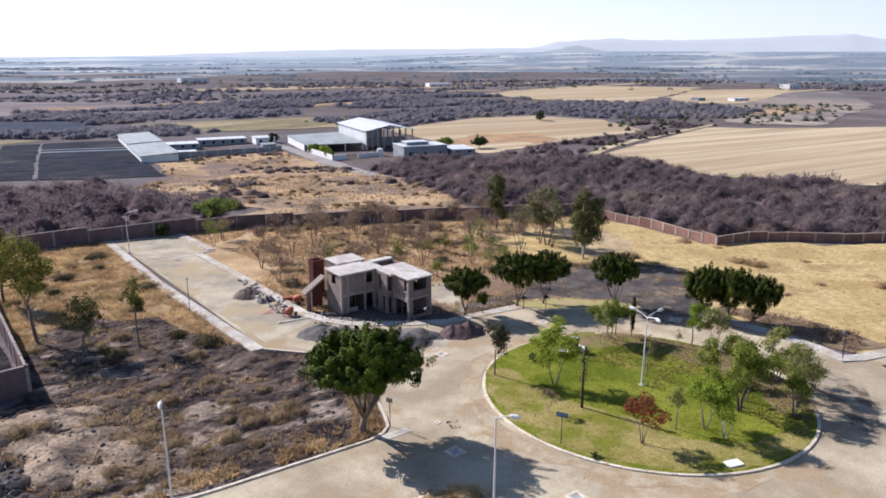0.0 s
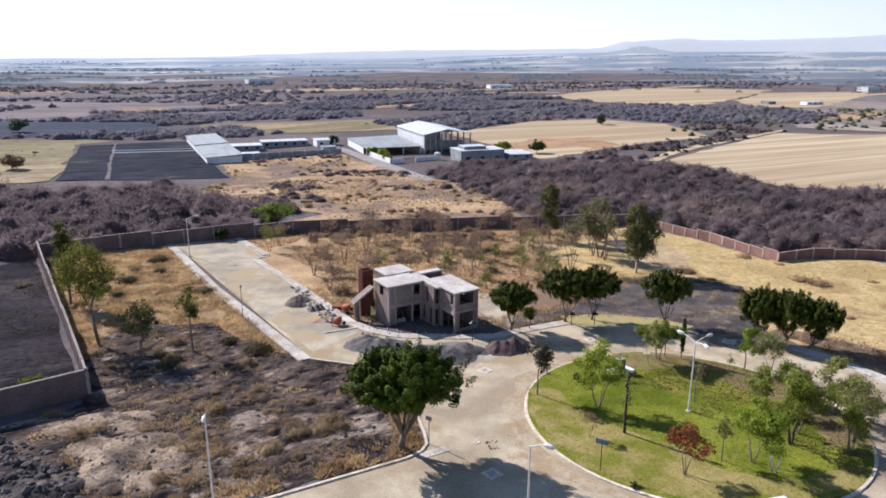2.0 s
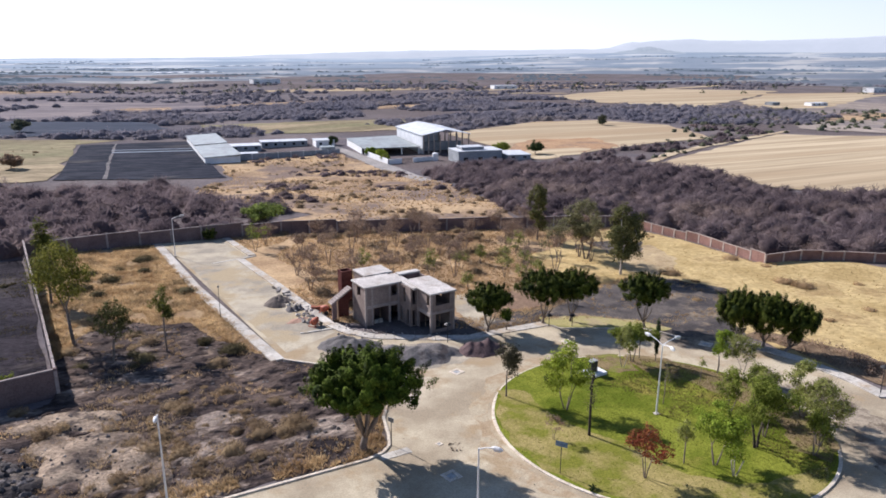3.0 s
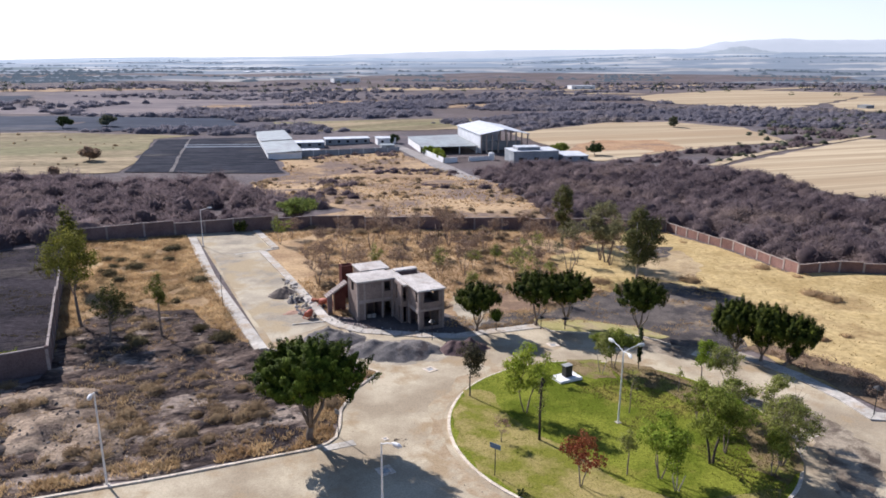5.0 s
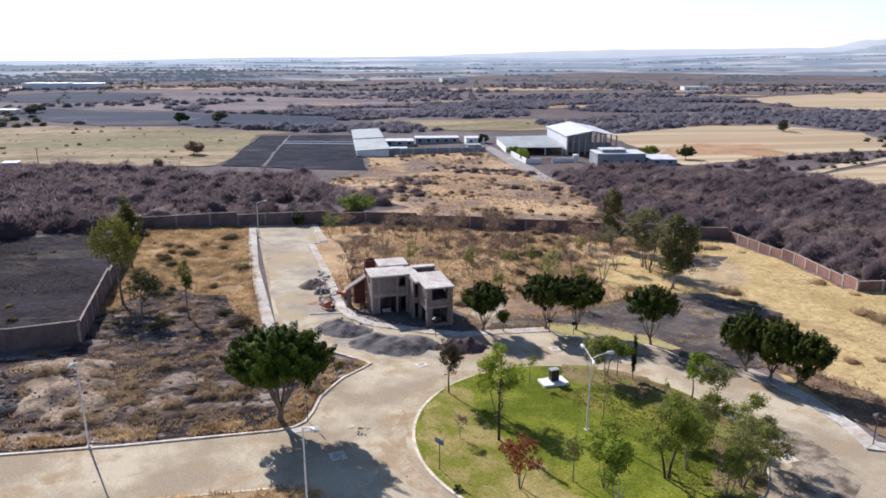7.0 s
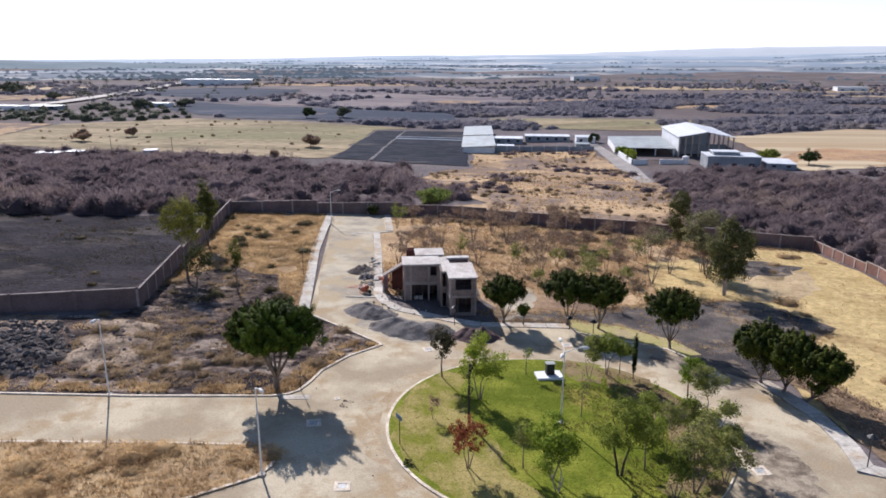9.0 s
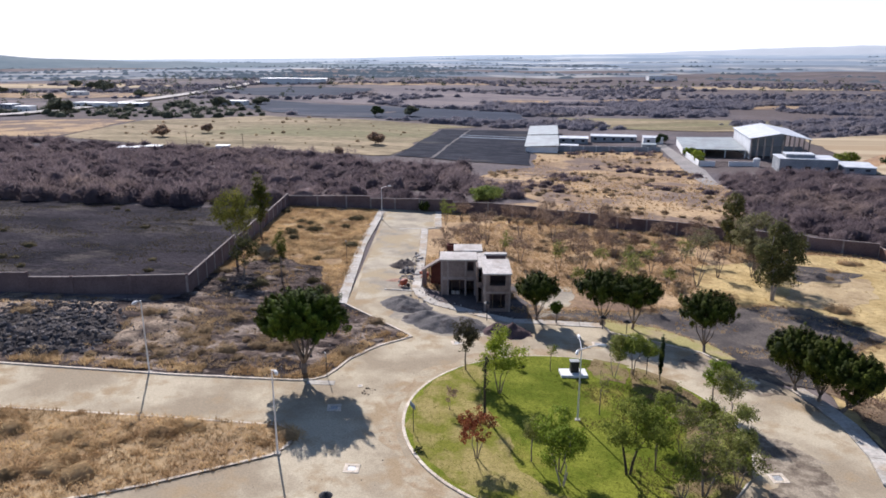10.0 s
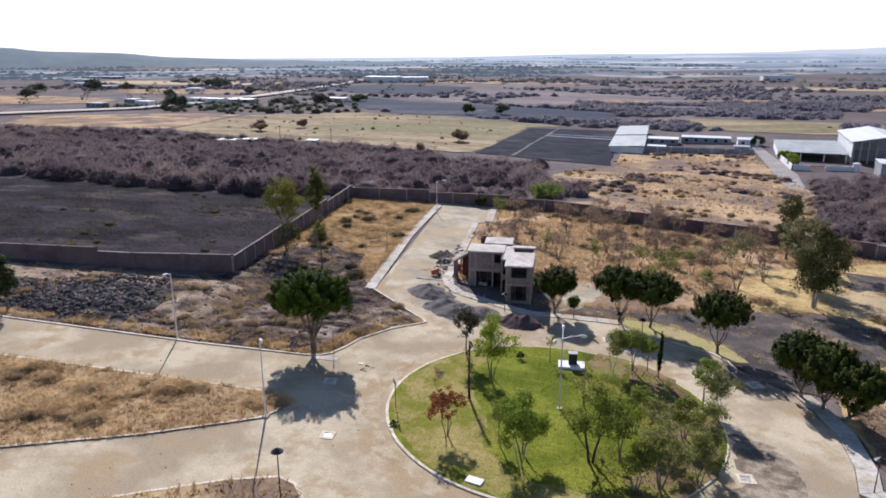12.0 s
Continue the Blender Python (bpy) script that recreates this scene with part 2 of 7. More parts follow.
M_FICUS = leafmat("dark glossy leaves", (0.013, 0.025, 0.004), (0.125, 0.168, 0.018), 0.05)
M_FICUSDARK = leafmat("very dark glossy leaves", (0.010, 0.019, 0.004), (0.092, 0.108, 0.014), 0.04)
M_LIME = leafmat("lime green leaves", (0.24, 0.30, 0.03), (0.36, 0.40, 0.06), 0.4)
M_MIDGREEN = leafmat("mid green leaves", (0.135, 0.20, 0.02), (0.25, 0.31, 0.04), 0.36)
M_OLIVE = leafmat("olive green leaves", (0.135, 0.17, 0.028), (0.26, 0.285, 0.055), 0.38)
M_DEEP = leafmat("deep green leaves", (0.03, 0.05, 0.016), (0.065, 0.085, 0.03), 0.2)
M_GREYLEAF = leafmat("grey olive leaves", (0.18, 0.20, 0.052), (0.31, 0.31, 0.092), 0.38)
M_OLIVED = leafmat("dark olive leaves", (0.085, 0.093, 0.02), (0.185, 0.18, 0.045), 0.35)
M_BROWNLEAF = leafmat("dark brownish leaves", (0.06, 0.055, 0.032), (0.13, 0.11, 0.06), 0.25)
M_PALEEUC = leafmat("pale grey olive leaves", (0.15, 0.145, 0.07), (0.27, 0.25, 0.125), 0.4)
M_YELLOWEUC = leafmat("yellow olive leaves", (0.115, 0.118, 0.022), (0.25, 0.235, 0.05), 0.32)
M_EUC = leafmat("dark dusty olive leaves", (0.078, 0.081, 0.027), (0.165, 0.152, 0.053), 0.18)
M_LITTERLEAF = leafmat("fallen leaves", (0.13, 0.10, 0.045), (0.22, 0.17, 0.07), 0.3)
M_DUSTGREEN = leafmat("dusty green leaves", (0.13, 0.175, 0.04), (0.23, 0.265, 0.07), 0.4)
M_RED = leafmat("red orange leaves", (0.22, 0.05, 0.03), (0.30, 0.13, 0.05), 0.35)
M_DRYLEAF = leafmat("dry brown leaves", (0.27, 0.18, 0.125), (0.38, 0.275, 0.19), 0.45)
M_SHRUB = mat("bare thorn scrub", (0.115, 0.088, 0.094), (0.235, 0.182, 0.178), 0.10, 1.4, bump=0.0, grain=0.25, third=(0.295, 0.222, 0.186), tscale=0.028, tsplit=(0.54, 0.70), split=(0.38, 0.62), island=0.2, through_light=0.5)
# distant scrub: lighter and bluer, the haze painted into the base colour
M_SHRUBHAZE = mat("haze-tinted far scrub", (0.175, 0.168, 0.20), (0.275, 0.252, 0.27), 0.03, 0.6, bump=0.0, grain=0.2, third=(0.31, 0.265, 0.245), tscale=0.012, tsplit=(0.54, 0.66), island=0.1, through_light=0.5)
M_SHRUBGREEN = leafmat("dusty green scrub", (0.085, 0.095, 0.062), (0.15, 0.15, 0.095), 0.3)
M_GRASS = mat("dry grass", (0.33, 0.215, 0.11), (0.64, 0.465, 0.25), 0.35, 1.0, bump=0.0, grain=0.2, third=(0.26, 0.185, 0.10), tscale=0.22, tsplit=(0.54, 0.64), split=(0.38, 0.62), island=0.1, through_light=0.5)
M_GRASSY = mat("yellow dry grass", (0.41, 0.295, 0.125), (0.58, 0.44, 0.205), 0.12, 1.0, bump=0.0, grain=0.15, third=(0.38, 0.275, 0.13), tscale=0.1, tsplit=(0.52, 0.64), island=0.1, through_light=0.5)
M_GRASSB = mat("dull brown grass", (0.22, 0.155, 0.095), (0.42, 0.31, 0.18), 0.35, 1.0, bump=0.0, grain=0.2, island=0.15, through_light=0.5)
M_GRASSN = mat("golden dry grass", (0.335, 0.225, 0.122), (0.585, 0.42, 0.23), 0.2, 1.0, bump=0.0, grain=0.18, third=(0.26, 0.175, 0.095), tscale=0.07, tsplit=(0.54, 0.64), split=(0.38, 0.62), island=0.1, through_light=0.5)
M_SOILN = mat("golden dry lot soil", (0.32, 0.212, 0.122), (0.49, 0.345, 0.195), 0.12, 2.0, split=(0.4, 0.6), third=(0.22, 0.148, 0.10), tscale=0.06, tsplit=(0.54, 0.64))
M_OLIVEBRUSH = mat("dusty olive brush", (0.085, 0.07, 0.038), (0.165, 0.135, 0.07), 0.3, 2.5, bump=0.5, grain=0.4, island=0.15, through_light=0.25)
M_GREENGRASS = leafmat("short green grass", (0.13, 0.16, 0.02), (0.23, 0.24, 0.04), 0.4)


# far terrace soil, its base colour greyed bluish in place of haze
M_BARE = mat("brown bare terrace", (0.165, 0.142, 0.147), (0.26, 0.215, 0.20), 0.03, 0.3, bump=0.3, third=(0.145, 0.125, 0.13), tscale=0.02, tsplit=(0.46, 0.58), stretch=(0.3, 1, 1))
M_DUST = mat("pale rocky dust", (0.16, 0.12, 0.092), (0.41, 0.315, 0.225), 0.3, 3.0, bump=1.0, grain=0.5, third=(0.115, 0.09, 0.075), tscale=0.35, tsplit=(0.54, 0.64), split=(0.38, 0.6), distance=0.25)


# ---- ground form ----
def step(a, b, v):
    t = min(1.0, max(0.0, (v - a) / (b - a)))
    return t * t * (3 - 2 * t)


def gz(x, y):
    """Height of the land: a gentle slope, falling to a plain, rising slowly far off."""
    p = -0.25 - 0.0263 * min(140, max(-60, x)) - 0.0281 * min(150, max(-40, y))
    p -= (4 + 4.5 * (1 - step(40, 170, x))) * step(140, 265, y) + 2.5 * step(265, 900, y)
    return p + 26 * step(1000, 4600, math.hypot(x, y))


def inside(poly, x, y):
    k = False
    for i in range(len(poly)):
        (x0, y0), (x1, y1) = poly[i - 1], poly[i]
        if (y0 > y) != (y1 > y) and x < (x1 - x0) * (y - y0) / (y1 - y0) + x0:
            k = not k
    return k


def wob(poly, gap, amp, seed):
    """The outline with points added along it and shaken, for ragged natural edges."""
    rng, out = random.Random(seed), []
    for i in range(len(poly)):
        a, b = Vector(poly[i]), Vector(poly[(i + 1) % len(poly)])
        k = max(1, round((b - a).length / gap))
        for j in range(k):
            p = a.lerp(b, j / k)
            out.append((p.x + rng.uniform(-amp, amp), p.y + rng.uniform(-amp, amp)))
    return out


# ---- mesh helpers ----
class Geo:
    """Gathers vertices and faces for one mesh."""

    def __init__(self):
        self.v, self.f, self.n = [], [], 0

    def add(self, v, f):
        self.v.extend(v)
        self.f.extend([tuple(i + self.n for i in q) for q in f])
        self.n += len(v)

    def box(self, x0, y0, z0, x1, y1, z1, m=None):
        c = [(x0, y0, z0), (x1, y0, z0), (x1, y1, z0), (x0, y1, z0), (x0, y0, z1), (x1, y0, z1), (x1, y1, z1), (x0, y1, z1)]
        if m is not None:
            c = [tuple(m @ Vector(p)) for p in c]
        self.add(c, [(3, 2, 1, 0), (4, 5, 6, 7), (0, 1, 5, 4), (1, 2, 6, 5), (2, 3, 7, 6), (3, 0, 4, 7)])

    def tube(self, pts, radii, seg=6, cap=True):
        rings = []
        pts = [Vector(p) for p in pts]
        for i, p in enumerate(pts):
            d = (pts[min(i + 1, len(pts) - 1)] - pts[max(i - 1, 0)]).normalized()
            u = d.cross(Vector((0, 0, 1)) if abs(d.z) < 0.95 else Vector((1, 0, 0))).normalized()
            w = d.cross(u)
            for k in range(seg):
                a = 2 * math.pi * k / seg
                rings.append(tuple(p + (u * math.cos(a) + w * math.sin(a)) * radii[i]))
        f = []
        for i in range(len(pts) - 1):
            for k in range(seg):
                f.append((i * seg + k, i * seg + (k + 1) % seg, (i + 1) * seg + (k + 1) % seg, (i + 1) * seg + k))
        if cap:
            f.append(tuple(range(seg))[::-1])
            f.append(tuple((len(pts) - 1) * seg + k for k in range(seg)))
        self.add(rings, f)

    def cards(self, c, size, rng, up=0.0, ratio=0.6, out=None, scatter=0.4):
        """Leaf blades: small pointed quads at the places c, turned at random or, with out, facing roughly that way."""
        n = len(c)
        if not n:
            return
        u = rng.normal(size=(n, 3))
        w = rng.normal(size=(n, 3))
        w[:, 2] += up
        if out is not None:
            w = out + scatter * w / np.linalg.norm(w, axis=1)[:, None]
            u = np.cross(u, w)
        u /= np.linalg.norm(u, axis=1)[:, None]
        w = np.cross(u, w)
        w /= np.linalg.norm(w, axis=1)[:, None] + 1e-9
        s = (np.asarray(size) * rng.uniform(0.65, 1.35, n))[:, None] * 0.5
        q = np.stack([c - u * s, c - w * s * ratio, c + u * s, c + w * s * ratio], 1).reshape(-1, 3)
        f = (np.arange(n)[:, None] * 4 + np.arange(4)[None]).tolist()
        self.add(q.tolist(), f)

    def mesh(self, name, material, smooth=False):
        me = bpy.data.meshes.new(name)
        me.from_pydata(self.v, [], self.f)
        me.materials.append(material)
        if smooth:
            me.polygons.foreach_set("use_smooth", [True] * len(me.polygons))
        me.update()
        return me


def part(name, g, material, parent=None, label="", smooth=False):
    ob = new(name, g.mesh(name, material, smooth))
    if parent is not None:
        ob.parent = parent
    if label:
        ob["label"] = label
    return ob


def thing(name, x, y, z, label, category, group="", rz=0.0, kind=""):
    e = new(name)
    e.empty_display_size = 0.3
    e.matrix_basis = pose(x, y, z, 0, 0, rz)
    return tagged(e, label, category, group, kind)


def solid(bm_box, width):
    """Rounds off the edges of a bmesh a little."""
    bmesh.ops.bevel(bm_box, geom=list(bm_box.edges), offset=width, segments=1, affect="EDGES")


def patch(name, poly, off, material, label, cell=None, kind="structure", category="ground", thick=0.0):
    """A piece of ground with a given outline, laid over the land; with thick it has a side wall down to the land."""
    bm = bmesh.new()
    f = bm.faces.new([bm.verts.new((x, y, 0)) for x, y in poly])
    if cell:
        xs, ys = [p[0] for p in poly], [p[1] for p in poly]
        for axis, lo, hi in ((0, min(xs), max(xs)), (1, min(ys), max(ys))):
            k = math.ceil(lo / cell) * cell
            while k < hi:
                co, no = Vector((0, 0, 0)), Vector((0, 0, 0))
                co[axis], no[axis] = k, 1
                bmesh.ops.bisect_plane(bm, geom=list(bm.verts) + list(bm.edges) + list(bm.faces), dist=1e-4, plane_co=co, plane_no=no)
                k += cell
    bmesh.ops.triangulate(bm, faces=list(bm.faces))
    bmesh.ops.recalc_face_normals(bm, faces=list(bm.faces))
    if sum(q.normal.z for q in bm.faces) < 0:
        bmesh.ops.reverse_faces(bm, faces=list(bm.faces))
    for v in bm.verts:
        v.co.z = gz(v.co.x, v.co.y) + off
    if thick:
        e = [k for k in bm.edges if len(k.link_faces) == 1]
        r = bmesh.ops.extrude_edge_only(bm, edges=e)
        for v in r["geom"]:
            if isinstance(v, bmesh.types.BMVert):
                v.co.z -= thick
    me = bpy.data.meshes.new(name)
    bm.to_mesh(me)
    bm.free()
    me.materials.append(material)
    ob = new(name, me)
    return tagged(ob, label, category, "", kind)


def offset_line(pts, d, closed=False):
    """The line moved d metres to its left."""
    out = []
    n = len(pts)
    for i in range(n):
        a = Vector(pts[i - 1]) if i or closed else Vector(pts[0])
        b = Vector(pts[(i + 1) % n]) if i < n - 1 or closed else Vector(pts[-1])
        p = Vector(pts[i])
        u = (p - a).normalized() if (p - a).length > 1e-6 else (b - p).normalized()
        w = (b - p).normalized() if (b - p).length > 1e-6 else u
        nrm = (Vector((-u.y, u.x)) + Vector((-w.y, w.x)))
        nrm = nrm.normalized() / max(0.5, math.sqrt((1 + u.dot(w)) / 2))
        out.append((p.x + nrm.x * d, p.y + nrm.y * d))
    return out


def kerb(pts, closed, label, width=0.27, high=0.17):
    """A painted concrete kerb swept along the edge of a lot."""
    inner, g = offset_line(pts, width, closed), Geo()
    n = len(pts)
    v = []
    for (ax, ay), (bx, by) in zip(pts, inner):
        za, zb = gz(ax, ay), gz(bx, by)
        v += [(ax, ay, za - 0.1), (ax, ay, za + high - 0.02), (ax * 0.9 + bx * 0.1, ay * 0.9 + by * 0.1, za + high), (bx, by, zb + high), (bx, by, zb - 0.1)]
    f = []
    for i in range(n if closed else n - 1):
        a, b = i * 5, (i + 1) % n * 5
        for k in range(4):
            f.append((a + k, a + k + 1, b + k + 1, b + k))
    if not closed:
        f += [(0, 1, 2, 3, 4), tuple((n - 1) * 5 + k for k in (4, 3, 2, 1, 0))]
    g.add(v, f)
    ob = part("kerb", g, M_KERB)
    return tagged(ob, label, "kerb", "", "structure")


# ---- land ----
def spread(n, near, far):
    """Coordinates from -far to far, close together near the middle."""
    k = 1.0
    for _ in range(60):
        k *= 1.0 if near * n / 2 * math.sinh(k) / k >= far else 1.08
    return [near * n / 2 * math.sinh(k * t) / k for t in (2 * i / n - 1 for i in range(n + 1))]


def make_ground():
    xs = [40 + v for v in spread(190, 2.4, 1250)]
    ys = [90 + v for v in spread(190, 2.4, 1250)]
    v, f = [], []
    for y in ys:
        for x in xs:
            dip = abs(noise.noise((x * 0.11, y * 0.11, 0.3))) * 0.22 + abs(noise.noise((x * 0.4, y * 0.4, 4))) * 0.1
            v.append((x, y, gz(x, y) - dip))
    n = len(xs)
    for j in range(len(ys) - 1):
        for i in range(n - 1):
            f.append((j * n + i, j * n + i + 1, (j + 1) * n + i + 1, (j + 1) * n + i))
    g = Geo()
    g.add(v, f)
    tagged(part("ground", g, M_SCRUB, smooth=True), "dry brown scrubland soil, gently sloping", "ground", "", "structure")


make_ground()

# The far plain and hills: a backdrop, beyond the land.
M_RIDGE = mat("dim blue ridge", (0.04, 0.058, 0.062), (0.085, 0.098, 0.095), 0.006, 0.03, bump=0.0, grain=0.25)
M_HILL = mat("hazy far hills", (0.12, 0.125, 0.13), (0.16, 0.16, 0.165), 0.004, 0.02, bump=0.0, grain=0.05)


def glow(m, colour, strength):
    """Haze painted as emission: the pale veil of air over the far backdrop."""
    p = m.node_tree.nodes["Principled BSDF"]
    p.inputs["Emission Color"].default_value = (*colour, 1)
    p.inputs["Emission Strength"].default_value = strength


# bluish emission paints haze over hills and ridge
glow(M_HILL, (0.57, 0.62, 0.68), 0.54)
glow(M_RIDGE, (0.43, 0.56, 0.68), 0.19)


def east_rise(x, y):
    """The plain climbs slowly towards the foot of the hills in the east and falls away in the west."""
    b = math.degrees(math.atan2(x, y))
    return (40 * step(18, 42, b) - 30 * (1 - step(-24, 6, b))) * step(1500, 4400, math.hypot(x, y))


def make_backdrop(rs, material, label):
    g, v, f = Geo(), [], []
    na = 144
    for r in rs:
        for k in range(na):
            a = 2 * math.pi * k / na
            x, y = 40 + r * math.cos(a), 90 + r * math.sin(a)
            v.append((x, y, gz(x, y) + east_rise(x, y) - (4 if r < 1200 else 0) + noise.noise((x * 0.002, y * 0.002, 1)) * 3))
    for j in range(len(rs) - 1):
        for k in range(na):
            f.append((j * na + k, j * na + (k + 1) % na, (j + 1) * na + (k + 1) % na, (j + 1) * na + k))
    g.add(v, f)
    tagged(part("backdrop", g, material, smooth=True), label, "plain", "", "structure")


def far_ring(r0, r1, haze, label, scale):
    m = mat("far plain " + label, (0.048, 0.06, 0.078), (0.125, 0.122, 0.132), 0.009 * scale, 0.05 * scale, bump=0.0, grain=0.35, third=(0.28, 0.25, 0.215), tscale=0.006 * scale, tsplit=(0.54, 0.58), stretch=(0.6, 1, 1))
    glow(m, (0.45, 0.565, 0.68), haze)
    n, l = m.node_tree.nodes, m.node_tree.links  # the emission veil is painted brighter towards the sun
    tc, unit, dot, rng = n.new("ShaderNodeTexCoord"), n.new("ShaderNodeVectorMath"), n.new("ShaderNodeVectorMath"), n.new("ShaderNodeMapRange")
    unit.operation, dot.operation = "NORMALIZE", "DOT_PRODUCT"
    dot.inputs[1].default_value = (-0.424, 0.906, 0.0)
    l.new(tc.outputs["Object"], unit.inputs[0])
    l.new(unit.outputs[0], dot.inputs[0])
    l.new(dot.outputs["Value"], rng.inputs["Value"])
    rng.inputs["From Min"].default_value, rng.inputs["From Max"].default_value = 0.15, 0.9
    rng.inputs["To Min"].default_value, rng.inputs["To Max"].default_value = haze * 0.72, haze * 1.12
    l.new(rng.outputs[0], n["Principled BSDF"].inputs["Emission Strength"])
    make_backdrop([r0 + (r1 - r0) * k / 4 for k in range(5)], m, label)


# painted haze grows stronger from ring to ring
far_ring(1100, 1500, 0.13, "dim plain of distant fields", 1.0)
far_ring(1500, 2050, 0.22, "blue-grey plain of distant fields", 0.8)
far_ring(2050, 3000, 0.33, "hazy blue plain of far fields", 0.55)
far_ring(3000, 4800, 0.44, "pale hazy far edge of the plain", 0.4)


def far_hedges(r0, r1, n, material, label, seed, b0=-72, b1=85):
    """Dark rows of trees between the far fields: low lumpy ridges lying across the view."""
    rng = random.Random(seed)
    g = Geo()
    for _ in range(n):
        r, a = r0 + (r1 - r0) * rng.random(), radians(rng.uniform(b0, b1))
        turn = rng.uniform(-0.25, 0.25)
        long_ = rng.uniform(30, 200)
        m = max(5, int(long_ / 5))
        v, f = [], []
        for i in range(m + 1):
            s = (i / m - 0.5) * long_
            x, y = r * math.sin(a) + s * math.cos(a + turn), r * math.cos(a) - s * math.sin(a + turn)
            h = (0.4 + 5.0 * rng.random() ** 2) * (0.1 if i in (0, m) else 1)
            z = gz(x, y) + east_rise(x, y) - (4 if r < 1200 else 0)
            for q, hh in ((-3, -3), (0, h), (3, -3)):
                v.append((x + q * math.sin(a), y + q * math.cos(a), z + hh))
        for i in range(m):
            f += [(i * 3, i * 3 + 3, i * 3 + 4, i * 3 + 1), (i * 3 + 1, i * 3 + 4, i * 3 + 5, i * 3 + 2)]
        g.add(v, f)
    tagged(part("backdrop", g, material), label, "hedges", "", "structure")


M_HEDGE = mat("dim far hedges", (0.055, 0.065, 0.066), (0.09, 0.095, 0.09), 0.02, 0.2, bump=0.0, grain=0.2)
# hedges carry the painted haze too, more of it farther off
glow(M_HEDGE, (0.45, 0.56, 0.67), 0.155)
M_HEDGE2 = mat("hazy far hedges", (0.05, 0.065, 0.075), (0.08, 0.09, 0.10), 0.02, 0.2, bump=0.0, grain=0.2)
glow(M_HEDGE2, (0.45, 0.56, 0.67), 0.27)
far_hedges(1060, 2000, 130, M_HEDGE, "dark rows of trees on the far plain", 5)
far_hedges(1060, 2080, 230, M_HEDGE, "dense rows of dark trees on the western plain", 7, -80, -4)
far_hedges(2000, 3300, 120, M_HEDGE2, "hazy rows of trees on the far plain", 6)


def hill_range(a0, a1, r, heights, label, material, base=0.0):
    """A low range of hills far off, from bearing a0 to a1 (degrees from north, to the east), with its own depth."""
    g, v, f = Geo(), [], []
    n, rows = 90, 5
    for i in range(n + 1):
        t = i / n
        a = radians(a0 + (a1 - a0) * t)
        k = t * (len(heights) - 1)
        j = min(int(k), len(heights) - 2)
        s = k - j
        s = s * s * (3 - 2 * s)
        h = heights[j] * (1 - s) + heights[j + 1] * s
        h *= 1 + 0.10 * noise.noise((t * 25, r * 0.01, 2)) + 0.05 * noise.noise((t * 70, r * 0.01, 5))
        for q in range(rows):
            d = r + (q - 2) * 90
            hh = (0, 0.6, 1.0, 0.7, 0)[q] * h
            x, y = d * math.sin(a), d * math.cos(a)
            v.append((x, y, gz(x, y) + east_rise(x, y) + base + hh + (hh * 0.15 * noise.noise((x * 0.006, y * 0.006, 3)))))
    for i in range(n):
        for q in range(rows - 1):
            f.append((i * rows + q, (i + 1) * rows + q, (i + 1) * rows + q + 1, i * rows + q + 1))
    g.add(v, f)
    tagged(part("backdrop", g, material, smooth=True), label, "hills", "", "structure")


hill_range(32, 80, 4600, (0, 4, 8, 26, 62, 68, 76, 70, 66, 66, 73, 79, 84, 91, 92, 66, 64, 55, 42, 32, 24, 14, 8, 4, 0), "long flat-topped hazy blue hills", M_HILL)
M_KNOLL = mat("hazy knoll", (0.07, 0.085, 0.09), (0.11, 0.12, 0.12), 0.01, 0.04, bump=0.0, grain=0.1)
# knoll veiled by emission in the same way
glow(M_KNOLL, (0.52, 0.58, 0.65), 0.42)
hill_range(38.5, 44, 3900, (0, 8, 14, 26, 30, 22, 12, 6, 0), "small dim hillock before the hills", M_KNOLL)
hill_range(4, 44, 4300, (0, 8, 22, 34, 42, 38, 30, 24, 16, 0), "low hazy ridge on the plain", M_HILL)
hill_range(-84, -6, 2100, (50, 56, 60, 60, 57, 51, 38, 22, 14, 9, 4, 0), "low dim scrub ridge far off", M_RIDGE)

# ---- patches of land ----
BURNT = wob([(-3, 66), (-3.2, 77), (-1.5, 84), (3, 89), (7, 85.5), (11, 85), (13, 78), (16.5, 70.5), (18, 68.5), (28.5, 59), (25.8, 55.6), (23.6, 51.5), (22, 47), (19, 45.9), (8, 44.8), (-17, 43.8), (-45, 43), (-45, 61), (-17, 63)], 2.5, 0.35, 1)
patch("burnt_lot", BURNT, 0.02, M_BURNT, "burnt lot of dark soil and pale dust", category="lot")
patch("ash_ground", wob([(-1.5, 72), (0, 78), (2.4, 86), (5.6, 83), (9.5, 83.5), (12, 76.5), (16, 69), (10, 67), (5, 70), (1, 69)], 1.6, 0.6, 46), 0.035, M_ASHB, "dark ash on the ground under the young trees", category="lot")
LOT_W = [(-2.4, 67.6), (-10.2, 129.2), (9.2, 131), (17.2, 69.4), (16, 70), (6, 72)]
patch("dry_lot", LOT_W, 0.012, M_SOIL, "dry grassy lot along the wall", category="lot")
DARK_W = wob([(-3.2, 69.5), (-11, 128), (-28, 122.5), (-60, 120.5), (-107, 125), (-107, 70), (-40, 65)], 5, 0.3, 3)
patch("dark_field", DARK_W, 0.02, M_ASHW, "dark burnt field behind the wall", 20, category="field")
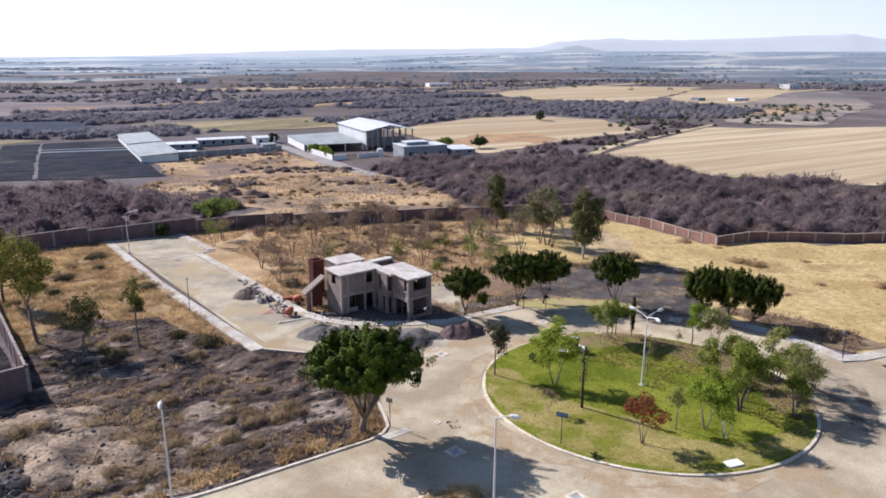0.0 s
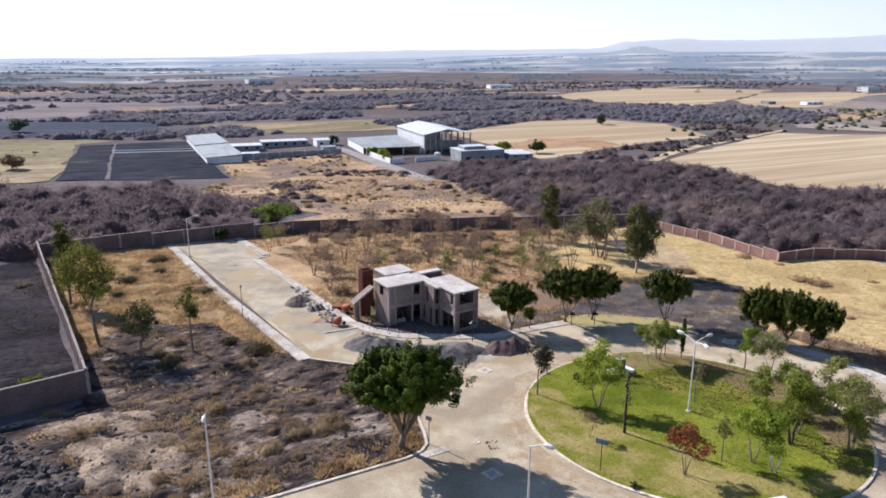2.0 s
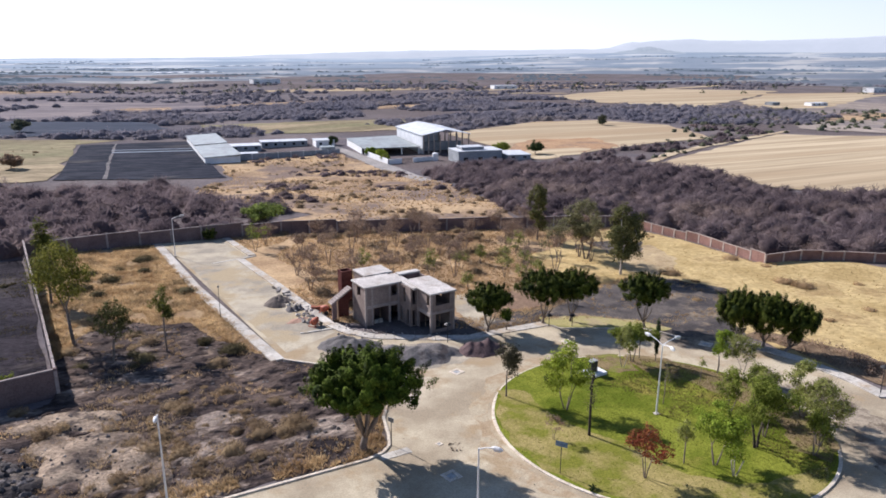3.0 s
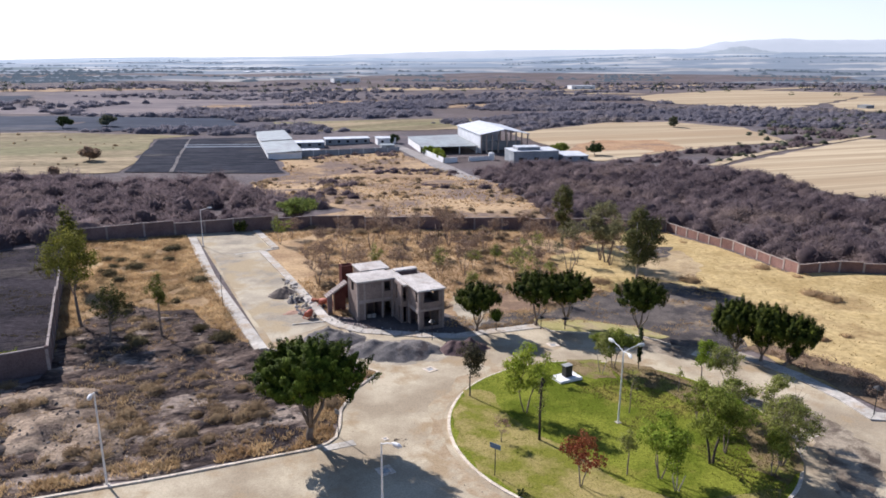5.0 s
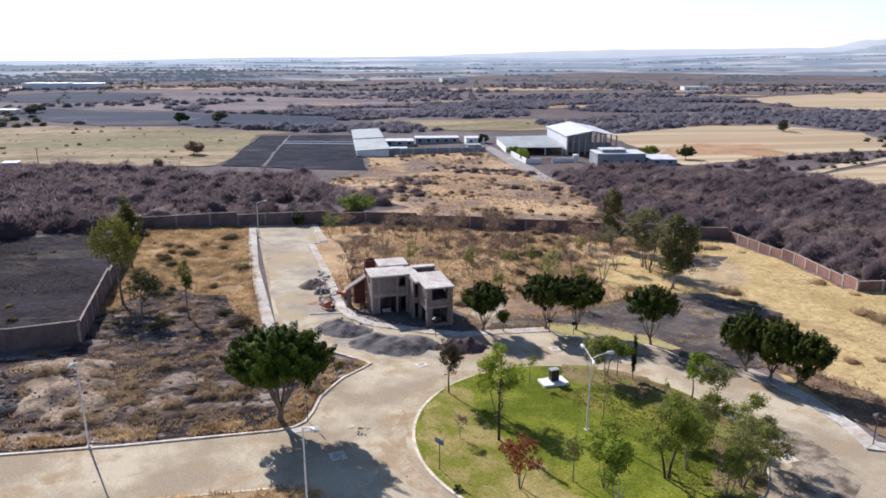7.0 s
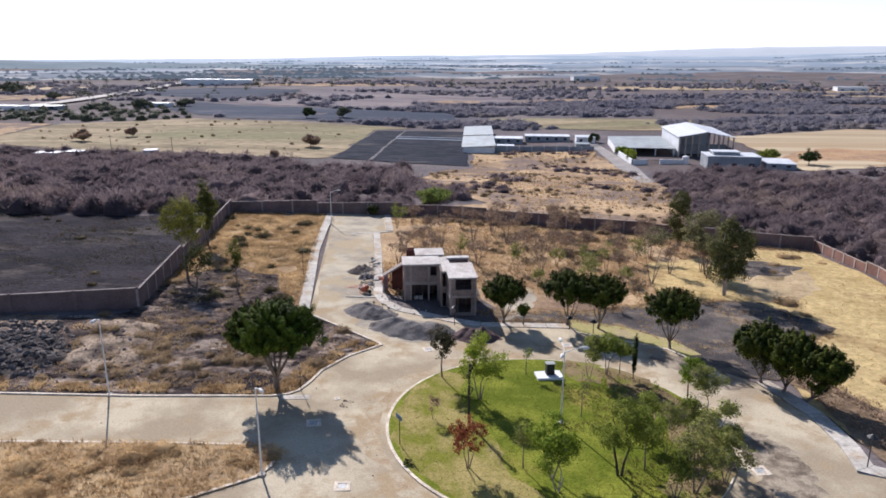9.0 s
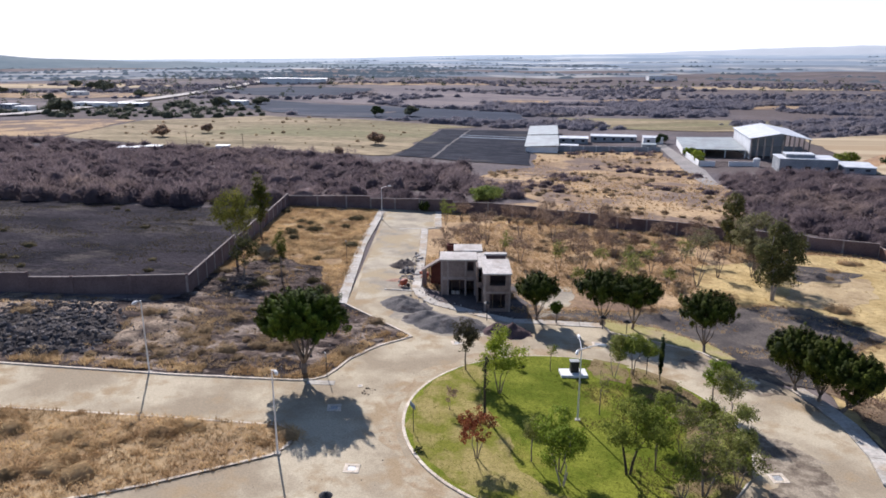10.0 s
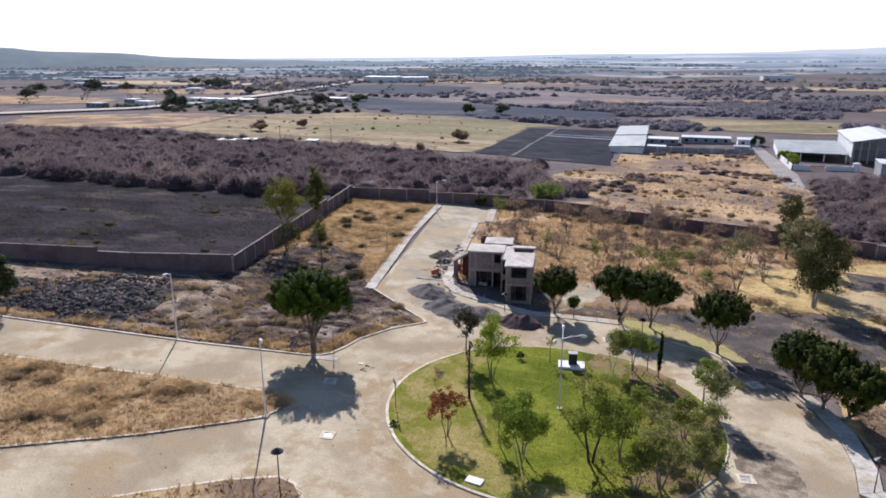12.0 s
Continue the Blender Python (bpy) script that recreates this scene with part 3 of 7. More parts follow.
LOT_N = [(27.6, 78), (24.7, 99), (22.7, 114.4), (25.0, 116.4), (22.9, 131.8), (33, 131.6), (54, 126), (76, 120), (102, 112.4), (104, 95), (103, 79), (84, 73), (70, 80), (52, 72.4), (42, 69)]
patch("dry_lot", LOT_N, 0.012, M_SOILN, "wide dry lot with brown grass behind the unfinished house", category="lot")
YELLOW = wob([(72.5, 57), (76, 66), (80, 79), (74, 80.2), (68, 78), (66.5, 88), (69.5, 99), (80, 104), (92, 112), (102.5, 110), (104, 95), (103, 80), (118, 75), (121, 69), (150, 58), (150, 30), (82, 33.5), (73.5, 36.5), (72.3, 42), (72, 48)], 3, 0.5, 5)
patch("straw_field", YELLOW, 0.03, M_STRAW, "straw-yellow dry grass field", category="field")
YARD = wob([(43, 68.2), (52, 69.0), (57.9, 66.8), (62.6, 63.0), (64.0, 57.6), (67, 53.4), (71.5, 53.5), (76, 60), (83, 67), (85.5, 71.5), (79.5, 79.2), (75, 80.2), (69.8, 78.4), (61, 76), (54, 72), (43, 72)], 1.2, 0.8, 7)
# yard gravel with the trees' shade painted into it
patch("gravel_yard", YARD, 0.045, M_YARDSHADED, "packed grey gravel yard, tree shade put into its colour", category="yard")
OUTER = wob([(26, 138), (55, 133), (84, 128), (92, 150), (101, 215), (98, 262), (97, 302), (56, 302), (43, 294), (42, 254), (30, 235), (22, 190), (44, 152)], 6, 1.5, 9)
patch("scrub_field", OUTER, 0.113, M_OUTER, "open tan scrub field beyond the wall", 20, category="field")
PLOT = wob([(-14.5, 269), (-12, 320), (-8.5, 374), (40, 384), (40, 300), (41, 258), (14, 262)], 9, 0.7, 91)
patch("ploughed_plot", PLOT, 0.19, M_PLOUGH, "black ploughed plot beside a shed", 20, category="field")
FIELD_E1 = wob([(189, 201), (270, 242), (336, 269), (372, 240), (420, 208), (500, 160), (430, 10), (250, 55), (203, 96), (184, 120), (178, 140), (188, 172)], 9, 1.0, 11)
patch("harvested_field", FIELD_E1, 0.158, M_FIELD, "pale harvested field with fine furrows", 25, category="field")
FIELD_E2 = wob([(150, 262), (165, 271), (172, 346), (255, 388), (300, 382), (318, 336), (290, 268), (250, 266), (210, 256), (164, 236)], 9, 1.5, 13)
patch("harvested_field", FIELD_E2, 0.158, M_FIELD, "pale harvested field behind scrub", 25, category="field")
FIELD_E3 = wob([(438, 660), (676, 770), (790, 650), (499, 470), (436, 455), (425, 561)], 20, 5, 15)
patch("harvested_field", FIELD_E3, 0.270, M_FIELD, "distant pale harvested field", 60, category="field")
patch("harvested_field", wob([(560, 500), (720, 600), (860, 560), (690, 465), (545, 397), (492, 421)], 20, 4, 17), 0.270, M_FIELD, "distant pale harvested field", 60, category="field")
FIELD_W = wob([(-190, 305), (-195, 391), (-132, 431), (9, 394), (-9, 378), (-12.5, 320), (-15, 268), (-50, 268), (-126, 280)], 9, 2, 19)
patch("dry_meadow", FIELD_W, 0.158, M_GREENFIELD, "pale straw meadow with a green tinge", 25, category="field")
patch("dry_meadow", wob([(-300, 300), (-330, 350), (-240, 395), (-200, 391), (-194, 305)], 12, 3, 21), 0.158, M_OUTER, "dry tan meadow", 40, category="field")
DARK_FAR = wob([(-203, 601), (-119, 545), (-48, 522), (30, 512), (36, 457), (10, 432), (-43, 417), (-110, 437), (-181, 503)], 12, 3, 23)
patch("dark_field", DARK_FAR, 0.180, M_PLOUGHHAZE, "dark burnt field far off", 40, category="field")
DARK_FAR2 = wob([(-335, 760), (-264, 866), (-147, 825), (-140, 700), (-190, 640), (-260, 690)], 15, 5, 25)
patch("dark_field", DARK_FAR2, 0.225, M_PLOUGHHAZE, "dark burnt field far off", 50, category="field")
TERRACE = wob([(-200, 625), (-136, 690), (-130, 903), (18, 986), (142, 857), (127, 584), (46, 520), (-40, 535), (-110, 556)], 15, 5, 26)
M_TERRACE = mat("pinkish tan terrace", (0.235, 0.195, 0.165), (0.36, 0.30, 0.245), 0.02, 0.2, bump=0.2, third=(0.17, 0.15, 0.15), tscale=0.012, tsplit=(0.5, 0.6), stretch=(1, 0.3, 1))
patch("bare_terrace", wob([(400, 240), (372, 285), (430, 335), (560, 435), (700, 525), (830, 480), (620, 330)], 14, 4, 97), 0.19, M_TERRACE, "pinkish tan terraces with hedges far off", 50, category="field")
patch("bare_terrace", TERRACE, 0.203, M_BARE, "reddish bare terraces far off", 50, category="field")
for k, (a, b) in enumerate((((444, 803), (760, 912)), ((275, 966), (475, 1000)), ((366, 758), (498, 700)), ((560, 700), (860, 800)), ((620, 480), (900, 520)), ((150, 900), (300, 880)))):
    u = (Vector(b) - Vector(a)).normalized() * 18
    patch("distant_field", wob([(a[0] - u.y, a[1] + u.x), a, b, (b[0] - u.y, b[1] + u.x)], 40, 3, 60 + k), 0.270, M_FIELD, "thin pale field strip far off", 60, category="field")
patch("green_strip", wob([(98, 395), (175, 372), (190, 440), (60, 480), (50, 430)], 9, 3, 27), 0.158, M_GREENFIELD, "pale green meadow behind the farm buildings", 40, category="field")
for k, (cx, cy, rx, ry, mt) in enumerate(((-420, 640, 90, 50, M_OUTER), (-150, 960, 150, 45, M_OUTER), (120, 640, 130, 30, M_OUTER), (330, 900, 170, 40, M_FIELD), (60, 820, 90, 30, M_PLOUGH),
                                          (560, 880, 150, 50, M_OUTER), (250, 560, 80, 22, M_OUTER), (-480, 470, 90, 60, M_OUTER), (-560, 840, 170, 60, M_FIELD), (800, 330, 120, 60, M_FIELD), (640, 250, 100, 45, M_OUTER), (480, 330, 70, 25, M_OUTER))):
    ring = [(cx + rx * math.cos(a) * (1.0 + 0.15 * math.sin(3 * a + k)), cy + ry * math.sin(a)) for a in [2 * math.pi * i / 18 for i in range(18)]]
    patch("distant_field", wob(ring, 30, 5, 30 + k), 0.248, mt, "distant dry field", 60, category="field")

# ---- roads ----
ROAD = [(-130, 42.2), (-17, 43.1), (8, 44.05), (20.3, 45.1), (22.7, 46.5), (24.0, 51.3), (26.3, 55.5), (29.3, 58.8), (18.9, 68.5), (10.8, 131.5), (21.6, 131.8), (23.7, 116.2), (21.35, 114.4), (23.55, 98.4), (26.0, 77), (27.2, 73.5),
        (29.6, 70.6), (36.3, 67.2), (40.4, 65.6), (43, 66.0), (51.5, 66.3), (51.9, 64.9), (53.2, 64.2), (57.6, 62.4), (61.6, 60.4), (63.2, 57.8), (65.3, 55.4), (68.3, 52.4), (70.4, 45.5), (70.4, 40), (69.7, 35.7), (72, 34.9), (84, 33.2), (130, 30),
        (130, -38), (-130, -38)]
patch("road", ROAD, 0.06, M_ROAD, "pale dusty gravel road around a round island", 20, category="road")


def circle(cx, cy, r, n, a0=0.0, a1=360.0):
    return [(cx + r * math.cos(radians(a0 + (a1 - a0) * i / n)), cy + r * math.sin(radians(a0 + (a1 - a0) * i / n))) for i in range(n)]


ISLAND = circle(46.4, 41.4, 14.85, 72)
patch("lawn", circle(46.4, 41.4, 14.7, 72), 0.17, M_LAWN, "round green mown lawn with yellow patches", category="lawn", thick=0.2)
kerb(ISLAND, True, "pale painted kerb round the island")
N_KERB = [(-130, 42.2), (-17, 43.1), (8, 44.05), (20.3, 45.1), (21.8, 45.6), (22.7, 46.5), (23.4, 48.5), (24.0, 51.3), (25.2, 53.6), (26.3, 55.5), (28.3, 57.6), (29.3, 58.8), (28.7, 59.6), (18.9, 68.5)]
kerb(N_KERB, False, "pale painted kerb along the burnt lot")
STRIP = [(-130, 30.5), (-8.6, 34.9), (10.5, 36.1), (20, 36.5), (21.6, 36.6), (22.9, 36.1), (23.6, 34.9), (23.6, 33.4), (22.8, 31.7), (15.3, 26.2), (6.5, 21.1), (-60, -16), (-95, -36), (-130, -36)]
patch("dry_lot", STRIP, 0.15, M_SOIL, "wedge lot of dry brown grass between two roads", 20, category="lot", thick=0.2)
kerb(STRIP[:12][::-1], False, "pale painted kerb round the grass wedge")
SOUTH = [(-20, -8), (18.9, 18.7), (25.1, 23.0), (28.6, 24.6), (30.2, 24.1), (31.4, 22.8), (34, 14), (36, -36), (-20, -36)]
patch("dry_lot", SOUTH, 0.15, M_SOIL, "dry grass lot with a rounded corner", category="lot", thick=0.2)
kerb(SOUTH[1:8][::-1], False, "pale painted kerb round a grass lot")
NE_KERB = [(51.6, 66.3), (51.9, 64.9), (53.2, 64.2), (57.6, 62.4), (61.6, 60.4), (62.8, 58.6), (63.4, 57.0)]
kerb(NE_KERB[::-1][::-1], False, "pale kerb along a yellowing verge")
patch("verge", wob([(51.8, 66.3), (52.2, 65.1), (53.3, 64.5), (57.7, 62.7), (61.8, 60.7), (63.0, 58.8), (65.2, 59.4), (63.0, 63.6), (58.4, 67.3), (52, 69.5)], 0.8, 0.22, 58), 0.1, M_VERGE, "strip of yellowing verge grass", category="grass")


def pavement(line, width, step_len, label, lift=0.14):
    """A concrete pavement laid slab after slab along a line; the slabs are parts with open joints."""
    left = offset_line(line, width)
    top = thing("pavement", 0, 0, 0, label, "pavement", kind="structure")
    for i in range(len(line) - 1):
        a, b, c, d = Vector(line[i]), Vector(line[i + 1]), Vector(left[i + 1]), Vector(left[i])
        n = max(1, round((b - a).length / step_len))
        for k in range(n):
            t0, t1 = (k + 0.012) / n, (k + 0.988) / n
            q = [a.lerp(b, t0), a.lerp(b, t1), d.lerp(c, t1), d.lerp(c, t0)]
            g = Geo()
            dz = random.uniform(-0.012, 0.012)
            lo = [(p.x, p.y, gz(p.x, p.y) - 0.05) for p in q]
            hi = [(p.x, p.y, gz(p.x, p.y) + lift + dz) for p in q]
            g.add(lo + hi, [(3, 2, 1, 0), (4, 5, 6, 7), (0, 1, 5, 4), (1, 2, 6, 5), (2, 3, 7, 6), (3, 0, 4, 7)])
            part("slab", g, M_CONC, top)
    return top


pavement([(18.9, 68.5), (16.8, 82), (14.0, 100), (10.8, 131.5)], 1.45, 3.0, "worn pale concrete pavement beside the dead-end road")
pavement([(26.0, 77), (24.9, 87), (23.55, 98.4), (21.4, 114.3)], -1.25, 3.0, "dusty concrete pavement beside the dead-end road")
pavement([(23.7, 116.5), (21.6, 131.8)], -1.3, 3.0, "worn pale concrete pavement set back at the road end")
pavement([(17.4, 113.0), (25.0, 115.7)], 0.6, 2.2, "narrow concrete strip across the road end", 0.10)
pavement([(26.0, 77), (27.2, 73.5), (29.6, 70.6), (36.3, 67.2), (40.4, 65.6), (43, 66.0), (51.5, 66.3)], 1.5, 2.5, "pale concrete pavement before the unfinished house")
pavement([(22.4, 75.4), (27.0, 75.6)], 0.25, 2.4, "low concrete threshold strip", 0.16)
pavement([(68.3, 52.4), (69.6, 49), (70.4, 45.5), (70.5, 40), (69.8, 36.0), (72, 34.9), (84, 33.2)], 1.6, 2.5, "pale concrete pavement curving beside the road")
pavement([(21.3, 44.6), (24.0, 44.9)], 0.9, 1.4, "pale concrete ramp at the road corner", 0.10)


def manhole(x, y, size, rz):
    """A square pale concrete frame with a dark round lid."""
    top = thing("manhole_cover", x, y, gz(x, y) + 0.06, "square pale concrete manhole frame with a grey lid in the road", "manhole", "manholes", rz)
    g, h = Geo(), size / 2
    w = size * 0.24
    g.box(-h, -h, -0.05, h, -h + w, 0.05), g.box(-h, h - w, -0.05, h, h, 0.05)
    g.box(-h, -h + w, -0.05, -h + w, h - w, 0.05), g.box(h - w, -h + w, -0.05, h, h - w, 0.05)
    part("concrete_frame", g, M_KERB, top, "pale concrete frame")
    g = Geo()
    g.tube([(0, 0, -0.04), (0, 0, 0.025)], [h - w + 0.05] * 2, 16)
    part("lid", g, M_GREYPLATE, top, "grey iron lid")


for x, y, s, rz in ((25.3, 40.4, 1.25, 12), (34.5, 58.0, 1.2, 20), (29.35, 31.1, 1.2, 5), (61.9, 35.5, 1.3, 10), (64.9, 53.6, 1.4, 30), (50.3, 60.8, 1.2, 0), (26.5, 45.2, 0.5, 15)):
    manhole(x, y, s, rz)

g = Geo()
g.box(-0.65, -0.4, -0.05, 0.65, 0.4, 0.12)
tagged(part("inspection_slab", g, M_WHITE), "pale concrete slab let into the lawn edge", "slab").matrix_basis = pose(42.4, 28.4, gz(42.4, 28.4) + 0.17, 0, 0, -12)


M_ROADGREY = mat("grey gravelly dust", (0.30, 0.262, 0.205), (0.48, 0.415, 0.305), 0.17, 6.0, bump=0.6, grain=0.28, split=(0.4, 0.6), third=(0.40, 0.32, 0.205), tscale=0.15, tsplit=(0.5, 0.6), distance=0.05)
# trodden earth, coloured darker to stand in for the house shadow
M_FORESHADED = mat("trodden forecourt with painted shade", (0.095, 0.083, 0.08), (0.155, 0.135, 0.125), 0.4, 5.0, bump=0.5, grain=0.35, third=(0.24, 0.20, 0.165), tscale=0.3, tsplit=(0.62, 0.72), distance=0.05)
# dark brown for road patches that paint tree shadow along with some litter
M_ROADSHADE = mat("litter and painted tree shade on dust", (0.125, 0.098, 0.075), (0.225, 0.18, 0.132), 0.35, 6.0, bump=0.5, grain=0.35, third=(0.36, 0.30, 0.22), tscale=0.5, tsplit=(0.45, 0.6), distance=0.04)
M_ROADRIM = mat("brown sandy dust", (0.34, 0.25, 0.155), (0.44, 0.345, 0.225), 0.5, 6.0, bump=0.5, grain=0.3, third=(0.43, 0.36, 0.25), tscale=0.5, tsplit=(0.48, 0.58), distance=0.04)
M_LITTER = mat("brown leaf litter", (0.175, 0.125, 0.07), (0.26, 0.195, 0.10), 0.5, 6.0, bump=0.6, grain=0.45, third=(0.20, 0.20, 0.05), tscale=0.4, tsplit=(0.5, 0.6), distance=0.06)
patch("dust_patch", wob([(43.6, 68.2), (46.6, 71.5), (48.5, 77), (48.2, 82.5), (45.6, 82), (43.4, 76), (42.4, 71.5)], 1.2, 0.5, 98), 0.05, M_ROADGREY, "pale trodden dust beside the unfinished house", category="lot")
# forecourt earth with the shadow of the house painted in
patch("forecourt", wob([(30.2, 77.6), (30.6, 74.2), (31.6, 71.4), (36.6, 68.4), (40.4, 67.2), (43.5, 67.6), (43.6, 72), (41, 76), (40.2, 82), (30, 82)], 1.2, 0.15, 51), 0.075, M_FORESHADED, "trodden earth round the unfinished house, its shadow put into the colour", category="yard")
patch("leaf_litter", wob([(53.5, 55.0), (57, 52), (60, 46.5), (60.8, 41), (59.8, 35), (57, 31), (54, 29.5), (53, 32), (55.8, 36), (56.5, 41), (55, 46), (52.5, 50)], 1.2, 0.4, 52), 0.185, M_LITTER, "brown leaf litter under island trees", category="litter")
patch("leaf_litter", wob([(49.5, 56), (53, 55.2), (52.3, 50.5), (49.6, 51.0), (48.6, 53.5)], 1.0, 0.3, 53), 0.19, M_LITTER, "brown leaf litter under island trees", category="litter")
# litter under the island trees plus their shadow, painted on the road
patch("leaf_litter", wob([(61.4, 43), (64.6, 41), (66.4, 38.5), (66.2, 34.5), (65, 30.5), (61, 27.5), (56, 25.5), (56.5, 27.5), (59.6, 30.5), (61.8, 35.5)], 0.8, 0.55, 54), 0.075, M_ROADSHADE, "litter and painted tree shadow on the road beside the island", category="litter")
patch("yellow_grass_edge", wob([(32.2, 42), (33.2, 47.5), (36.2, 52), (38.8, 51.2), (37.9, 46), (39.0, 42.4), (41.2, 38.4), (41.6, 34), (44.5, 30.6), (48, 29.4), (53, 29.6), (51, 27.6), (46.4, 26.95), (42, 27.7), (38.3, 29.5), (34.4, 33.6), (32.4, 38)], 1.2, 0.35, 55), 0.18, M_LAWNEDGE, "yellowing grass along the lawn edge", category="grass")


# shadow of the yard trees painted as a patch on the road
patch("leaf_litter", wob([(61, 60.3), (58.5, 57.8), (61.8, 53.8), (65, 50.4), (67.6, 51.3), (66, 55), (63.2, 57.6)], 1.0, 0.35, 56), 0.08, M_ROADSHADE, "tree shadow painted on the dusty road by the yard", category="litter")
# brown verge whose colour also carries the painted tree shade
patch("brown_verge", wob([(72.2, 54), (72.6, 48), (72.4, 41), (73.6, 36.8), (79, 36), (79.5, 44), (77, 50), (75.5, 55)], 1.5, 0.5, 57), 0.06, M_BROWNSHADE, "brown dry verge beside the curving pavement, darkened for tree shade", category="lot")


RIM = [(46.4 + (15.0 + 0.02 * k) * math.cos(radians(95 + 5 * k)), 41.4 + (15.0 + 0.02 * k) * math.sin(radians(95 + 5 * k))) for k in range(34)]
RIM += [(46.4 + (16.5 + 0.5 * math.sin(k * 1.3)) * math.cos(radians(95 + 5 * k)), 41.4 + (16.5 + 0.5 * math.sin(k * 1.3)) * math.sin(radians(95 + 5 * k))) for k in range(33, -1, -1)]
patch("dust_rim", wob(RIM, 0.9, 0.1, 59), 0.072, M_ROADRIM, "brown sandy dust gathered along the island kerb", category="road")
patch("gravel_spread", wob([(19.6, 70.2), (26.4, 74.4), (25.2, 80), (23.4, 98), (21.4, 113.6), (23.4, 116.4), (21.5, 131), (11.4, 131), (14.6, 106), (17.2, 84)], 1.2, 0.12, 73), 0.068, M_ROADGREY, "grey gravelly dust over the dead-end road", category="road")
patch("gravel_spread", wob([(25.5, 70.5), (28.5, 69), (36, 65.8), (38.6, 63), (36, 59.6), (30, 60.6), (25, 65)], 1.0, 0.5, 74), 0.068, M_ROADGREY, "grey gravelly dust spread round the gravel heaps", category="road")


# ---- walls round the estate ----
def long_wall(name, pts, high, bay, material, label, steps=6):
    """A wall of brick bays between concrete pilasters, its top stepping down with the land."""
    top = thing(name, pts[0][0], pts[0][1], gz(*pts[0]), label, "wall", kind="structure")
    ox, oy, oz = pts[0][0], pts[0][1], gz(*pts[0])
    count, level = 0, 0.0
    for i in range(len(pts) - 1):
        a, b = Vector(pts[i]), Vector(pts[i + 1])
        d = b - a
        n = max(1, round(d.length / bay))
        u = d / n
        rz = math.atan2(u.y, u.x)
        for k in range(n):
            p, q = a + u * k, a + u * (k + 1)
            if count % steps == 0:
                level = max(gz(*p), gz(*q)) + high
            zt = max(level, max(gz(*p), gz(*q)) + high * 0.82)
            zb = min(gz(*p), gz(*q)) - 0.4
            m = Matrix.Translation((p.x - ox, p.y - oy, -oz)) @ Matrix.Rotation(rz, 4, "Z")
            g = Geo()
            g.box(0.17, -0.09, zb, u.length - 0.17, 0.09, zt - 0.10, m)
            part("brick_bay", g, material, top)
            g = Geo()
            g.box(0.17, -0.12, zt - 0.10, u.length - 0.17, 0.12, zt, m)
            part("coping", g, M_PILASTER if material is M_BRICK else M_COPING, top)
            g = Geo()
            g.box(-0.17, -0.15, zb, 0.17, 0.15, zt + 0.05, m)
            part("pilaster", g, M_PILASTER if material is M_BRICK else material if name == "wall_southwest" else M_COPING, top)
            count += 1
    return top


long_wall("wall_west", [(-2.6, 68.2), (-10.5, 129.6)], 2.5, 3.6, M_BRICKW, "brown brick estate wall with pilasters")
long_wall("wall_southwest", [(-2.6, 68.2), (-17, 65.2), (-40, 62.4), (-75, 58)], 2.55, 6.0, M_BRICKW, "plain brown brick estate wall beside a dark field", steps=3)
long_wall("wall_north", [(-10.5, 129.6), (2, 131.4), (18, 132.6), (33, 132.6), (54, 127), (76, 121), (103.5, 113)], 2.3, 6.2, M_BRICKW, "long brown brick estate wall with a stepped top", steps=3)
long_wall("wall_east", [(103.5, 113), (105.2, 95), (104, 78.6)], 1.8, 3.1, M_BRICK, "red brick estate wall with pale pilasters and stepped top", steps=5)
long_wall("wall_southeast", [(104, 78.6), (112, 78), (119, 74.8), (127, 69), (160, 55)], 1.6, 4.0, M_BRICK, "red brick estate wall running down the slope", steps=3)


# ---- the unfinished house ----
def pierced(g, along, across, u0, u1, z0, z1, at, thick, holes):
    """A wall with openings, as one shell: holes are (u0, u1, z0, z1). along: 'x' or 'y'; at: its outer face; thick: signed, inwards."""
    us = sorted({u0, u1, *[h[0] for h in holes], *[h[1] for h in holes]})
    zs = sorted({z0, z1, *[h[2] for h in holes], *[h[3] for h in holes]})
    nu, nz = len(us), len(zs)

    def full(i, j):
        if not (0 <= i < nu - 1 and 0 <= j < nz - 1):
            return False
        return not any(h[0] <= us[i] and us[i + 1] <= h[1] and h[2] <= zs[j] and zs[j + 1] <= h[3] for h in holes)

    v, f = [], []
    for w in (at, at + thick):
        for u in us:
            for z in zs:
                v.append((u, w, z) if along == "x" else (w, u, z))

    def q(i, j, k):
        return k * nu * nz + i * nz + j

    for i in range(nu - 1):
        for j in range(nz - 1):
            if not full(i, j):
                continue
            f.append((q(i, j, 0), q(i + 1, j, 0), q(i + 1, j + 1, 0), q(i, j + 1, 0)))
            f.append((q(i, j, 1), q(i, j + 1, 1), q(i + 1, j + 1, 1), q(i + 1, j, 1)))
            for di, dj, a, b in ((-1, 0, (i, j), (i, j + 1)), (1, 0, (i + 1, j + 1), (i + 1, j)), (0, -1, (i + 1, j), (i, j)), (0, 1, (i, j + 1), (i + 1, j + 1))):
                if not full(i + di, j + dj):
                    f.append((q(*a, 0), q(*b, 0), q(*b, 1), q(*a, 1)))
    used = sorted({k for face in f for k in face})
    remap = {k: n for n, k in enumerate(used)}
    g.add([v[k] for k in used], [tuple(remap[k] for k in face) for face in f])


